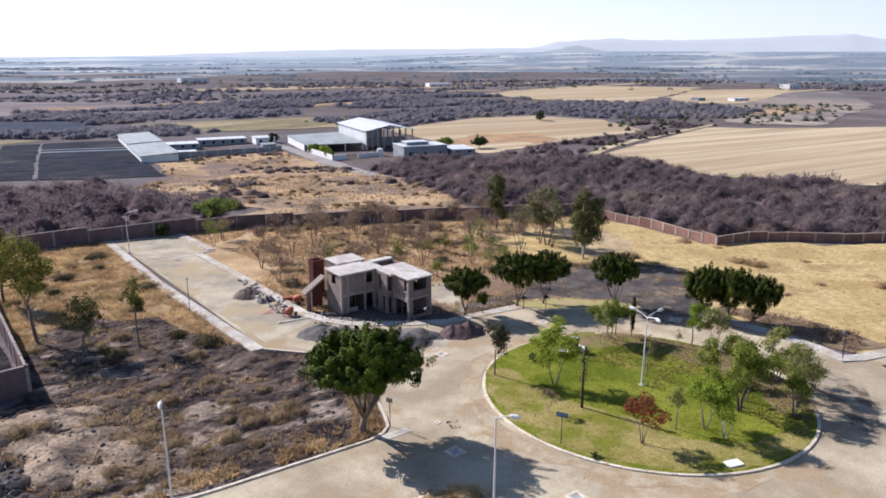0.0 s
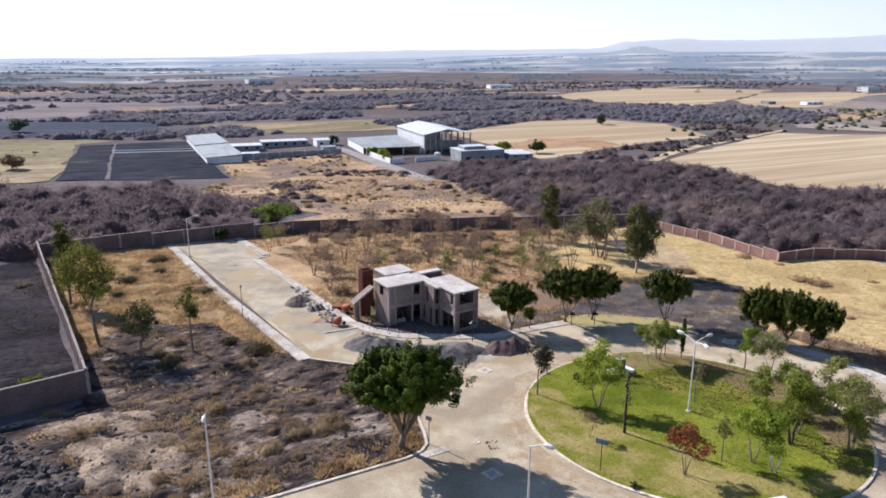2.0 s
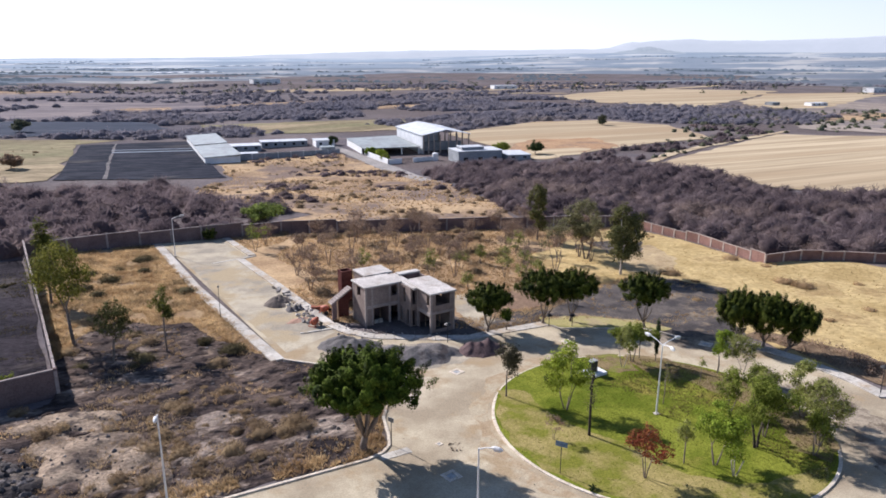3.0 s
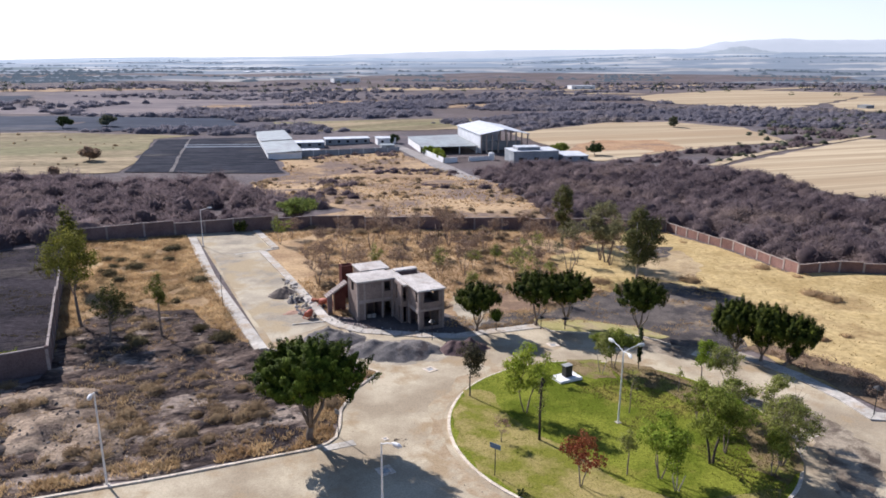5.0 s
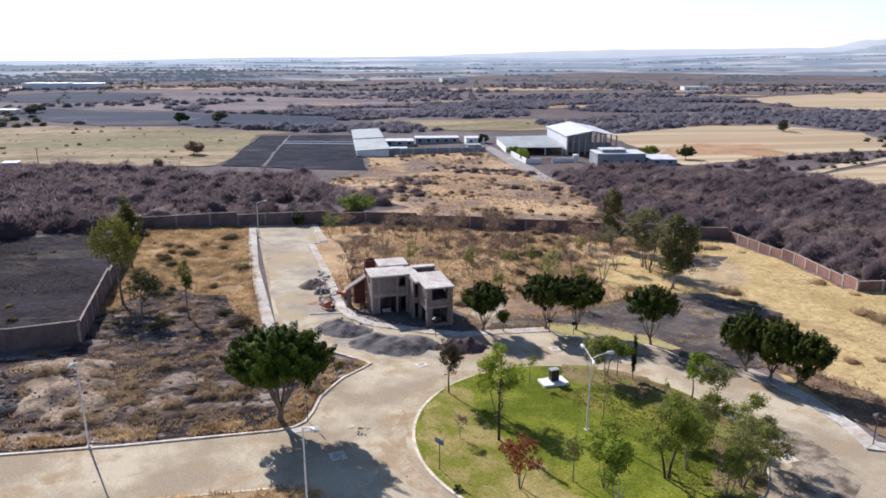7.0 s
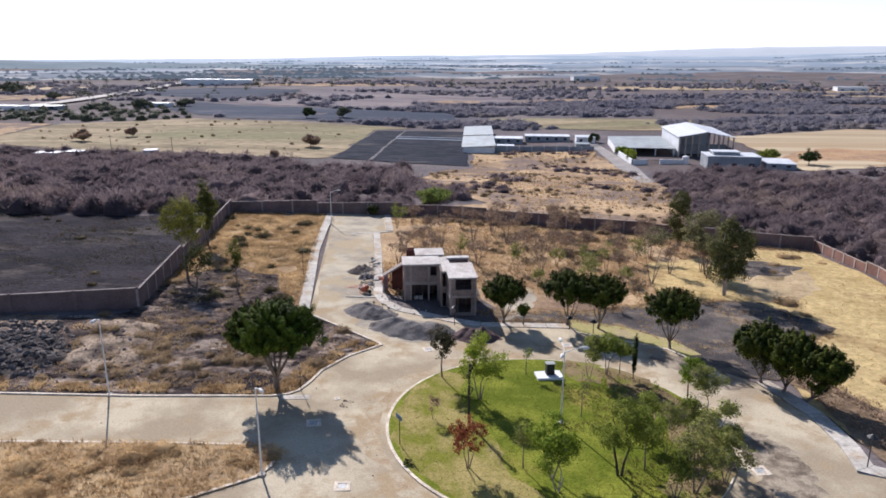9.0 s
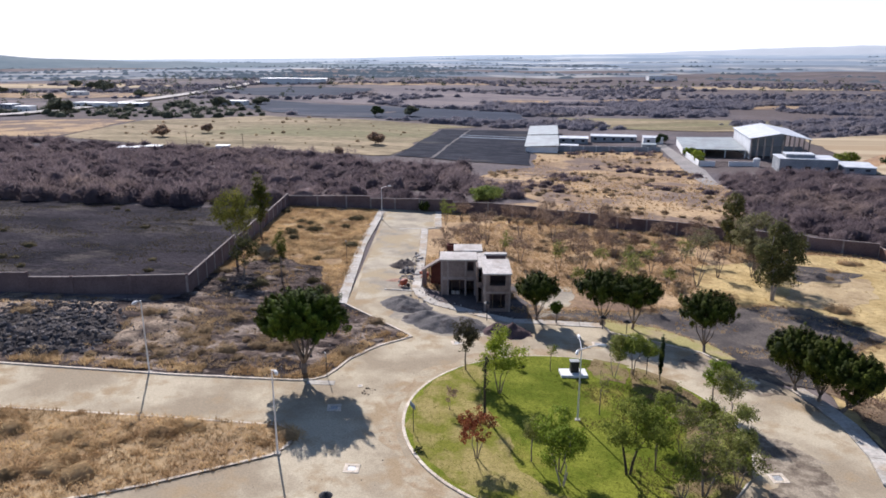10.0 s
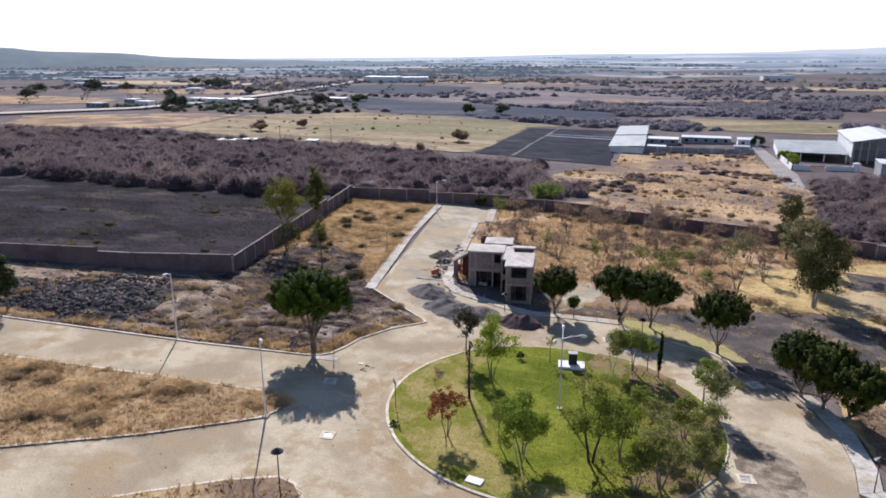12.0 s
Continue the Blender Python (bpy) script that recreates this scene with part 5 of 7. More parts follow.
def flat_house(x, y, w, d, h, rz, wall, roofm, label, windows=3, annex=None):
    """A low flat-roofed building with window openings set into its long wall."""
    top = thing("farm_building", x, y, gz(x, y) - 0.4, label, "building", "farm buildings", rz)
    g = Geo()
    holes = [(w * (k + 0.35) / windows, w * (k + 0.65) / windows, 1.4, min(h - 0.5, 2.6)) for k in range(windows)]
    pierced(g, "x", "y", 0, w, -0.3, h, 0, 0.25, holes)
    pierced(g, "x", "y", 0, w, -0.3, h, d, -0.25, [])
    pierced(g, "y", "x", 0.25, d - 0.25, -0.3, h, 0, 0.25, [])
    pierced(g, "y", "x", 0.25, d - 0.25, -0.3, h, w, -0.25, [])
    part("wall_shell", g, wall, top)
    for a, b, c, e in holes:
        g = Geo()
        g.box(a, 0.16, c, b, 0.2, e)
        part("window", g, M_DARK, top, "dark window")
    g = Geo()
    g.box(-0.2, -0.2, h, w + 0.2, d + 0.2, h + 0.22)
    part("roof", g, roofm, top)
    if annex:
        g = Geo()
        g.box(annex[0], annex[1], h + 0.22, annex[2], annex[3], h + annex[4])
        part("roof_room", g, wall, top)
        g = Geo()
        g.box(annex[0] - 0.2, annex[1] - 0.2, h + annex[4], annex[2] + 0.2, annex[3] + 0.2, h + annex[4] + 0.2)
        part("roof", g, roofm, top)


flat_house(129.6, 247.6, 19, 12, 5.0, -6, M_GREYWALL, M_TINW, "grey flat-roofed farmhouse with a pale roof room", 3, (2.5, 3, 12, 9, 1.3))
flat_house(149.5, 243, 10, 14, 2.6, -12, M_GREYWALL, M_TINW, "low grey outbuilding with a white roof", 2)


def make_shed():
    top = thing("long_shed", 38.6, 297, gz(40, 300) - 0.4, "long shed with a pale sloping sheet roof", "shed", rz=-1)
    L, W = 84, 14
    g = Geo()
    g.box(0, 0, -0.5, 0.3, L, 3.0), g.box(W - 0.3, 0, -0.5, W, L, 3.4), g.box(0.3, 0, -0.5, W - 0.3, 0.3, 3.0), g.box(0.3, L - 0.3, -0.5, W - 0.3, L, 3.0)
    part("wall_shell", g, M_WHITE, top)
    for y0, y1 in ((-0.5, 41), (41.2, L + 0.5)):
        g = Geo()
        dz = 0.0 if y0 < 0 else 0.35
        g.add([(-0.6, y0, 3.1 + dz), (W + 0.6, y0, 3.7 + dz), (W + 0.6, y1, 3.7 + dz), (-0.6, y1, 3.1 + dz), (-0.6, y0, 2.9 + dz), (W + 0.6, y0, 3.5 + dz), (W + 0.6, y1, 3.5 + dz), (-0.6, y1, 2.9 + dz)],
              [(0, 1, 2, 3), (7, 6, 5, 4), (0, 4, 5, 1), (1, 5, 6, 2), (2, 6, 7, 3), (3, 7, 4, 0)])
        part("roof", g, M_TIN, top)


make_shed()
flat_house(54, 332, 14, 10, 2.9, -4, M_GREYWALL, M_TINW, "low white farm building", 3)
flat_house(70, 340, 22, 9, 3.2, -4, M_GREYWALL, M_TINW, "long low farm building with a white roof", 5)
flat_house(94, 330, 9, 9, 3.4, -4, M_WHITE, M_TINW, "small white flat-roofed building", 2)
flat_house(54, 308, 8, 5, 2.4, -4, M_GREYWALL, M_TINW, "small white flat-roofed building", 1)
flat_house(90, 306, 6, 5, 3.2, -4, M_GREYWALL, M_TIN, "small grey pump house", 1)
top = thing("yard_wall", 53, 303.5, gz(70, 304) - 0.2, "long pale yard wall before farm buildings", "wall")
for k in range(8):
    g = Geo()
    g.box(k * 5.6 + 0.1, 0, -0.8, k * 5.6 + 5.5, 0.3, 2.7)
    part("wall_panel", g, M_GREYWALL, top)
    g = Geo()
    g.box(k * 5.6 - 0.1, -0.05, -0.8, k * 5.6 + 0.1, 0.35, 2.8)
    part("pilaster", g, M_WHITE, top)
M_OCHRE = mat("ochre bare soil", (0.36, 0.22, 0.125), (0.47, 0.31, 0.18), 0.1, 1.0, bump=0.3, third=(0.28, 0.19, 0.13), tscale=0.06, tsplit=(0.5, 0.62))
patch("dirt_track", wob([(193, 205), (225, 226.5), (262, 243), (300, 258), (357, 277), (357, 281), (299, 262), (260, 247.5), (223, 231), (191, 209)], 9, 0.7, 93), 0.2, M_FIELD, "pale dirt track between two harvested fields", 20, category="track")
patch("bare_soil", wob([(166, 262), (196, 252), (222, 262), (232, 296), (202, 302), (176, 286)], 6, 2.0, 94), 0.2, M_OCHRE, "ochre bare soil at the field corner", 20, category="soil")
patch("lane", [(94.5, 205), (99, 205), (105, 250), (103.5, 330), (104, 365), (100.5, 365), (99.5, 330), (98, 262)], 0.180, M_TARMAC, "grey lane to the farm", 15, category="road")
M_TRACK = mat("grey dirt track", (0.10, 0.095, 0.10), (0.23, 0.205, 0.19), 0.3, 2.0, bump=0.4, grain=0.4)
M_SEEDBED = mat("blue-grey covered bed", (0.20, 0.23, 0.27), (0.30, 0.33, 0.37), 0.2, 2.0, bump=0.2)
patch("seed_bed", [(4.5, 349), (39.5, 349), (39.5, 351), (4.2, 351)], 0.25, M_SEEDBED, "pale covered seed bed on the black plot", 20, category="bed")
# narrow pale strip through the ploughed plot, and the greenhouse-like beds at its back
patch("dirt_track", wob([(0.4, 266), (1.8, 266), (4.0, 320), (7.2, 378), (6.2, 378), (2.9, 320)], 6, 0.35, 92), 0.24, M_TRACK, "pale dirt track through the black plot", 20, category="track")
patch("seed_bed", [(4.5, 340), (39.5, 340), (39.5, 343), (4.2, 343)], 0.25, M_SEEDBED, "pale covered seed bed on the black plot", 20, category="bed")
patch("highway", [(-372, 345), (-307, 418), (-300, 466), (-306, 590), (-330, 769), (-364, 995), (-349, 996), (-315, 770), (-291, 590), (-285, 464), (-294, 412), (-358, 338)], 1.2, M_SLAB, "pale straight highway far off", 40, category="road")
ROADSIDE = [(-352, 424, 16, 8, 3.5), (-318, 436, 12, 8, 4.5), (-310, 489, 34, 10, 4), (-282, 497, 24, 12, 3), (-214, 531, 26, 8, 3.5), (-131, 258, 9, 5, 2.0), (-121, 262, 6, 5, 2.2), (-92, 268, 5, 4, 2.0), (-758, 826, 50, 16, 4), (-803, 919, 60, 14, 4)]
OUTLYING = [(-333, 925, 50, 24, 8), (-290, 935, 46, 24, 7), (-560, 660, 30, 14, 4), (-640, 720, 26, 12, 4), (-420, 640, 18, 10, 4), (-356, 470, 12, 8, 3.5), (858, 565, 26, 14, 6), (560, 421, 18, 8, 3), (535, 440, 10, 8, 3), (481, 842, 34, 14, 5), (216, 1137, 44, 18, 7)]
for k, (x, y, w, d, h) in enumerate(ROADSIDE + OUTLYING):
    flat_house(x, y, w, d, h, (k * 37) % 24 - 12, M_WHITE if k % 3 else M_GREYWALL, M_TINW if k % 2 else M_TIN, "distant low pale building", 3)
for k, (x, y, w, d) in enumerate(((-60, 2100, 300, 40), (330, 2350, 260, 40), (120, 1750, 160, 30), (-250, 2700, 420, 60))):
    top = thing("greenhouse", x, y, gz(x, y) - 1, "distant white greenhouse roofs on the plain", "greenhouse", "far greenhouses", 10 * (k % 3))
    for j in range(6):
        g = Geo()
        a = w / 6
        g.add([(j * a, 0, 0), (j * a + a * 0.94, 0, 0), (j * a + a * 0.94, d, 0), (j * a, d, 0), (j * a, 0, 2), (j * a + a * 0.94, 0, 2), (j * a + a * 0.94, d, 2), (j * a, d, 2), (j * a + a * 0.47, 0, 3.2), (j * a + a * 0.47, d, 3.2)],
              [(0, 1, 5, 8, 4), (2, 3, 7, 9, 6), (1, 2, 6, 5), (3, 0, 4, 7), (4, 8, 9, 7), (8, 5, 6, 9)])
        part("bay", g, M_TINW, top)


# ---- trees ----
def crown_places(rng, n, rx, ry, rz, lumps, hollow=0.35, flat_bottom=0.35, taper=0.0):
    """Places of leaf clumps in a lumpy, uneven crown about the origin."""
    d = rng.normal(size=(n, 3))
    d /= np.linalg.norm(d, axis=1)[:, None]
    r = rng.uniform(hollow ** 3, 1, n) ** (1 / 3)
    lob = rng.normal(size=(lumps, 3))
    lob /= np.linalg.norm(lob, axis=1)[:, None]
    k = 0.74 + 0.34 * np.clip((d @ lob.T).max(1) * 1.6 - 0.6, 0, 1)
    c = d * (r * k)[:, None]
    c[:, :2] *= (1 - taper * np.clip(-c[:, 2], 0, 1))[:, None]
    c[:, 2] = np.where(c[:, 2] < 0, c[:, 2] * (1 - flat_bottom), c[:, 2])
    return c * np.array([rx, ry, rz])


def blob_places(rng, n, rx, ry, rz, blobs):
    """Places of leaf clumps in several separate puffs, for an open, irregular crown."""
    b = rng.normal(size=(blobs, 3))
    b /= np.linalg.norm(b, axis=1)[:, None]
    b *= rng.uniform(0.35, 0.78, (blobs, 1))
    b[0] = (0, 0, 0.75)
    k = rng.integers(blobs, size=n)
    d = rng.normal(size=(n, 3))
    d /= np.linalg.norm(d, axis=1)[:, None]
    r = rng.uniform(0.25, 0.46, blobs)[k] * rng.uniform(0.3, 1, n) ** 0.5
    return (b[k] + d * r[:, None]) * np.array([rx, ry, rz])


def dome_places(rng, n, rx, ry, up, down):
    """Places of leaf tufts over an umbrella-shaped crown: a full dome above, a shallow bowl below."""
    d = rng.normal(size=(n, 3))
    d /= np.linalg.norm(d, axis=1)[:, None]
    d[:, 2] = np.where((d[:, 2] < 0) & (rng.random(n) < 0.5), -d[:, 2], d[:, 2])
    r = rng.uniform(0.0, 1.0, n) ** 0.4
    k = rng.normal(size=(6, 3))
    k /= np.linalg.norm(k, axis=1)[:, None]
    r *= 0.90 + 0.14 * np.clip((d @ k.T).max(1) * 2 - 1, 0, 1)
    c = d * r[:, None]
    c[:, :2] *= (1 - 0.5 * np.clip(-c[:, 2], 0, 1))[:, None]
    c[:, 2] *= np.where(c[:, 2] > 0, up, down)
    c *= np.where(rng.random(n) < 0.14, rng.uniform(1.04, 1.2, n), 1.0)[:, None]  # shoots that stand out
    return c * np.array([rx, ry, 1.0])


def branches(g, rng, forks, c, trunk):
    """Grows a branch to every place in c from the nearest part of the tree already there; thick where many hang on it."""
    pos = [np.array(p) for p, t in forks]
    up, path, load, edges = [-1] * len(pos), [0.0] * len(pos), [0] * len(pos), []
    order = np.argsort(np.min([np.linalg.norm(c - p, axis=1) for p in pos], axis=0))
    for i in order:
        q = c[i]
        arr = np.array(pos)
        d = np.linalg.norm(arr - q, axis=1)
        k = int(np.argmin(d + 0.45 * np.array(path) + 1.2 * np.clip(arr[:, 2] - q[2], 0, None)))
        mid = (pos[k] + q) / 2 + rng.normal(size=3) * 0.07 * d[k] + np.array([0, 0, 0.08 * d[k]])
        a = len(pos)
        pos += [mid, q]
        up += [k, a]
        path += [path[k] + d[k] / 2, path[k] + d[k]]
        load += [0, 1]
        edges.append((k, a, a + 1))
    for i in range(len(pos) - 1, len(forks) - 1, -1):
        load[up[i]] += load[i]
    full = max(1, max(load[:len(forks)]))
    for a, b, e in edges:
        r = [max(0.012, trunk * 0.95 * math.sqrt(load[j] / full)) for j in (b, b, e)]
        g.tube([pos[a], pos[b], pos[e]], [min(r[0] * 1.1, trunk), r[1] * 0.9, max(0.008, r[2] * 0.7)], 5, False)


def tree(name, x, y, high, rx, rz, cz, leaf, bark, label, seed, clumps=80, per=24, size=0.2, spread_=0.5, stems=1, thick=0.14, fork=0.35, limbs=9, lean=(0, 0), off=-0.1, ry=None, lumps=9,
         category="tree", group="", hollow=0.35, twigs=0, flat=0.35, blobs=8, taper=0.0, shell=0.35, down=0.0, tuft=0.75, fan=0):
    """A tree: tapered stems that fork into branches, and a crown of many small leaves in clumps about the height cz. down: depth of the bowl under an umbrella crown."""
    rng = np.random.default_rng(seed)
    top = thing(name, x, y, gz(x, y) + off, label, category, group)
    ry = ry or rx
    if down:
        c = dome_places(rng, clumps, rx, ry, rz, down)
    elif blobs:
        c = blob_places(rng, clumps, rx * 0.92, ry * 0.92, rz * 0.84, blobs)
    else:
        c = crown_places(rng, clumps, rx, ry, rz, lumps, hollow, flat, taper)
    c = c + np.array([lean[0], lean[1], cz])
    g = Geo()
    forks = []
    a0 = rng.uniform(0, 6.28)
    for s in range(stems):
        a = a0 + 6.28 * s / stems + rng.uniform(-0.4, 0.4)
        b = 0.10 * (stems > 1) * high
        base = Vector((math.cos(a) * thick * 0.7 * (stems > 1), math.sin(a) * thick * 0.7 * (stems > 1), -0.15))
        tip = Vector((lean[0] * 0.6 + math.cos(a) * b, lean[1] * 0.6 + math.sin(a) * b, high * fork))
        mid = base.lerp(tip, 0.5) + Vector(rng.uniform(-0.05, 0.05, 3)) * high * 0.25
        t = thick / math.sqrt(stems)
        g.tube([base, base.lerp(mid, 0.15), mid, tip], [t * 1.35, t, t * 0.85, t * 0.72], 8)
        forks.append((tip - Vector((0, 0, 0.05)), t * 0.7))
    if fan:
        low, t = forks.pop()
        for j in range(fan):
            a = a0 + 6.28 * j / fan + rng.uniform(-0.3, 0.3)
            out = rx * rng.uniform(0.25, 0.42)
            tip = Vector((lean[0] + math.cos(a) * out, lean[1] + math.sin(a) * out, cz - down * rng.uniform(0.3, 0.75)))
            mid = low.lerp(tip, 0.5) + Vector((math.cos(a), math.sin(a), -0.6)) * out * 0.18
            g.tube([low - Vector((0, 0, 0.1)), mid, tip], [t * 0.62, t * 0.48, t * 0.34], 6)
            forks.append((tip, t * 0.34))
    reach = c[rng.permutation(len(c))[:max(limbs * 4, 40)]]
    branches(g, rng, forks, reach, forks[0][1])
    for q in reach[:twigs * 14]:
        for _ in range(3):
            w = Vector(rng.normal(size=3)) * rx * 0.2
            w.z = abs(w.z)
            s0 = Vector(q) - w * 0.3
            g.tube([s0, s0 + w * 0.6, s0 + w * 1.2], [0.016, 0.012, 0.006], 3, False)
    part("trunk", g, bark, top, smooth=True)
    if per:
        k = len(c)
        o = rng.normal(size=(k, per, 3))
        o /= np.linalg.norm(o, axis=2)[..., None]
        o *= (rng.uniform(shell, 1.0, (k, per)) * rng.uniform(0.6, 1.2, (k, 1)))[..., None] * spread_
        o[..., 2] *= tuft
        if down:
            ax = c - np.array([lean[0], lean[1], cz - down])
            ax /= np.linalg.norm(ax, axis=1)[:, None] + 1e-6
            ax[:, 2] += 0.45
            long_ = spread_ * rng.uniform(0.6, 1.5, (k, 1))
            t = rng.random((k, per)) ** 0.8
            o = o * (0.85 - 0.62 * t)[..., None] + ax[:, None, :] * ((t - 0.25) * long_)[..., None]
        pts = (c[:, None, :] + o).reshape(-1, 3)
        g = Geo()
        way = o.reshape(-1, 3) / spread_ + (c - c.mean(0)).repeat(per, 0) / rx * 0.5
        g.cards(pts, size, rng, up=0.6, out=way / (np.linalg.norm(way, axis=1)[:, None] + 1e-6))
        part("crown", g, leaf, top)
    return top


FICUS = "dense round-crowned evergreen tree with dark green leaves"
tree("ficus_tree", 20.5, 46.8, 9.3, 4.45, 2.8, 5.85, M_FICUS, M_BARK, FICUS + " at the road corner", 11, 480, 165, 0.2, 0.66, thick=0.36, fork=0.17, fan=7, limbs=16, lean=(0.05, -0.4), group="ficus trees", shell=0.84, down=1.0, tuft=1.2)
YARD_FICUS = [(43.3, 67.4, 6.4, 2.9, 1.9, 4.2, 0.2, -0.2), (51.2, 67.4, 7.0, 3.6, 2.4, 4.8, 0.2, -0.3), (54.9, 66.6, 7.0, 3.5, 2.3, 4.7, 0.2, -0.1), (62.0, 60.6, 7.0, 3.5, 2.2, 4.7, 0.0, 0.9),
              (69.0, 52.3, 6.8, 2.8, 2.2, 4.2, -0.4, 0.2), (70.2, 50.1, 6.8, 2.7, 2.3, 4.2, 0.2, 0.0), (71.4, 48.3, 6.2, 2.8, 2.0, 3.8, 0.9, -0.5)]
for k, (x, y, h, r, rz_, cz, leanx, leany) in enumerate(YARD_FICUS):
    tree("ficus_tree", x, y, h, r * 0.94, rz_ * 0.9, cz, M_FICUSDARK, M_BARK, FICUS + " beside the gravel yard", 20 + k, 250, 110, 0.2, 0.54,
         thick=0.2, fork=0.14, fan=5, limbs=14, lean=(leanx, leany), group="ficus trees", shell=0.75, down=1.5 if k < 4 else 2.6, tuft=1.3)
tree("ficus_tree", 19.2, 131.0, 2.7, 1.2, 1.2, 1.0, M_FICUSDARK, M_BARK, FICUS + " by the far wall", 29, 40, 90, 0.2, 0.45, thick=0.12, fork=0.2, group="ficus trees", shell=0.7, down=0.7)
tree("ficus_tree", 45.8, 67.0, 3.0, 0.7, 0.8, 2.1, M_FICUS, M_BARK, "young evergreen shrub tree beside the pavement", 31, 40, 30, 0.22, 0.4, thick=0.09, blobs=0, group="ficus trees")
tree("street_tree", -18.2, 44.9, 7.3, 2.2, 3.0, 4.6, M_DEEP, M_BARK, "dark green tree at the road edge", 32, 110, 40, 0.26, 0.6, thick=0.2)

# on the island
tree("island_tree", 36.2, 50.7, 5.9, 1.9, 2.0, 4.0, M_BROWNLEAF, M_BARK, "young tree with sparse olive leaves on the lawn", 41, 98, 29, 0.18, 0.5, thick=0.09, fork=0.45, off=0.1)
tree("island_tree", 39.9, 46.1, 7.0, 2.9, 3.1, 4.2, M_LIME, M_BARK, "airy lime-green tree on the lawn", 42, 202, 29, 0.18, 0.55, stems=3, thick=0.12, fork=0.3, limbs=14, off=0.1)
tree("island_tree", 38.85, 41.2, 6.0, 0.7, 2.3, 3.9, M_GREYLEAF, M_DARKBARK, "slim straight dark-trunked tree, nearly bare, on the lawn", 43, 54, 4, 0.15, 0.3, thick=0.12, fork=0.96, off=0.1, blobs=0, hollow=0.1, flat=0.0)
tree("island_tree", 38.7, 34, 4.4, 2.3, 1.8, 2.8, M_RED, M_BARK, "small tree with red and orange leaves on the lawn", 44, 98, 23, 0.17, 0.42, stems=3, thick=0.09, fork=0.35, limbs=12, off=0.1)
tree("island_tree", 43.0, 34.4, 4.3, 1.1, 1.3, 3.0, M_GREYLEAF, M_BARK, "thin young tree with grey olive leaves on the lawn", 45, 48, 20, 0.15, 0.4, thick=0.06, fork=0.5, off=0.1, limbs=10)
tree("island_tree", 45.1, 33.2, 5.8, 2.4, 2.4, 3.6, M_MIDGREEN, M_BARK, "airy green tree with several stems on the lawn", 46, 189, 27, 0.17, 0.5, stems=3, thick=0.11, fork=0.3, limbs=14, off=0.1)
tree("island_tree", 45.3, 31.4, 5, 1.8, 2.01, 3.2, M_MIDGREEN, M_PALEBARK, "airy green tree with several stems on the lawn", 47, 98, 25, 0.17, 0.5, stems=3, thick=0.09, fork=0.3, limbs=12, off=0.1)
tree("island_tree", 50.4, 33.8, 6.2, 3.5, 2.5, 4.2, M_OLIVE, M_DARKBARK, "spreading olive-green tree on the lawn", 48, 240, 28, 0.18, 0.6, stems=2, thick=0.16, fork=0.4, limbs=14, off=0.1)
tree("island_tree", 52.6, 34.9, 5.2, 1.89, 2.01, 3.5, M_MIDGREEN, M_BARK, "small green tree on the lawn", 49, 98, 25, 0.17, 0.5, thick=0.09, fork=0.4, off=0.1, stems=2)
tree("island_tree", 59, 36.2, 5.6, 2.56, 2.23, 3.7, M_GREYLEAF, M_BARK, "grey-green spreading tree at the island edge", 50, 170, 25, 0.17, 0.55, stems=3, thick=0.13, fork=0.3, limbs=16, off=0.1, twigs=2)
tree("island_tree", 55.6, 32, 6, 2.78, 2.44, 3.8, M_GREYLEAF, M_BARK, "half-bare grey-green tree at the island edge", 51, 155, 23, 0.17, 0.55, stems=3, thick=0.14, fork=0.3, limbs=18, off=0.1, twigs=3)
tree("island_tree", 57.6, 40, 4, 2.34, 1.48, 2.5, M_OLIVE, M_BARK, "olive-green tree at the island edge", 52, 141, 25, 0.17, 0.5, stems=3, thick=0.12, fork=0.3, limbs=14, off=0.1, twigs=2)
tree("island_tree", 59.5, 46.7, 4.8, 1.75, 2.0, 3.3, M_MIDGREEN, M_BARK, "dark green young tree at the island edge", 53, 98, 27, 0.17, 0.45, thick=0.09, fork=0.4, off=0.1)
tree("island_tree", 60.6, 44.8, 4.7, 2.3, 1.8, 3.2, M_GREYLEAF, M_PALEBARK, "airy pale-stemmed tree at the island edge", 54, 148, 23, 0.15, 0.5, stems=3, thick=0.09, fork=0.25, limbs=16, off=0.1, twigs=2)
tree("island_tree", 53.2, 52.7, 4.2, 2.9, 1.5, 3.2, M_OLIVE, M_BARK, "low spreading olive tree on the lawn", 55, 256, 29, 0.16, 0.45, stems=2, thick=0.09, fork=0.45, off=0.1)
tree("island_tree", 51.2, 51.8, 4.8, 1.7, 1.6, 3.4, M_GREYLEAF, M_PALEBARK, "thin young tree with pale leaves on the lawn", 56, 121, 23, 0.15, 0.4, stems=2, thick=0.06, fork=0.4, off=0.1)
tree("island_tree", 44.8, 52.2, 3.6, 0.7, 1.0, 2.7, M_OLIVE, M_BARK, "sapling with few leaves on the lawn", 57, 18, 16, 0.14, 0.35, thick=0.045, fork=0.5, off=0.1, limbs=6)
tree("island_tree", 56.2, 45.8, 3.0, 0.5, 0.8, 2.2, M_GREYLEAF, M_BARK, "sapling with few leaves on the lawn", 58, 12, 14, 0.14, 0.3, thick=0.04, fork=0.5, off=0.1, limbs=6)
tree("island_tree", 49.0, 43.3, 5.2, 0.8, 1.7, 3.4, M_GREYLEAF, M_BARK, "thin bare sapling beside the lamp", 59, 20, 8, 0.13, 0.35, thick=0.05, fork=0.5, off=0.1, limbs=12, twigs=2)
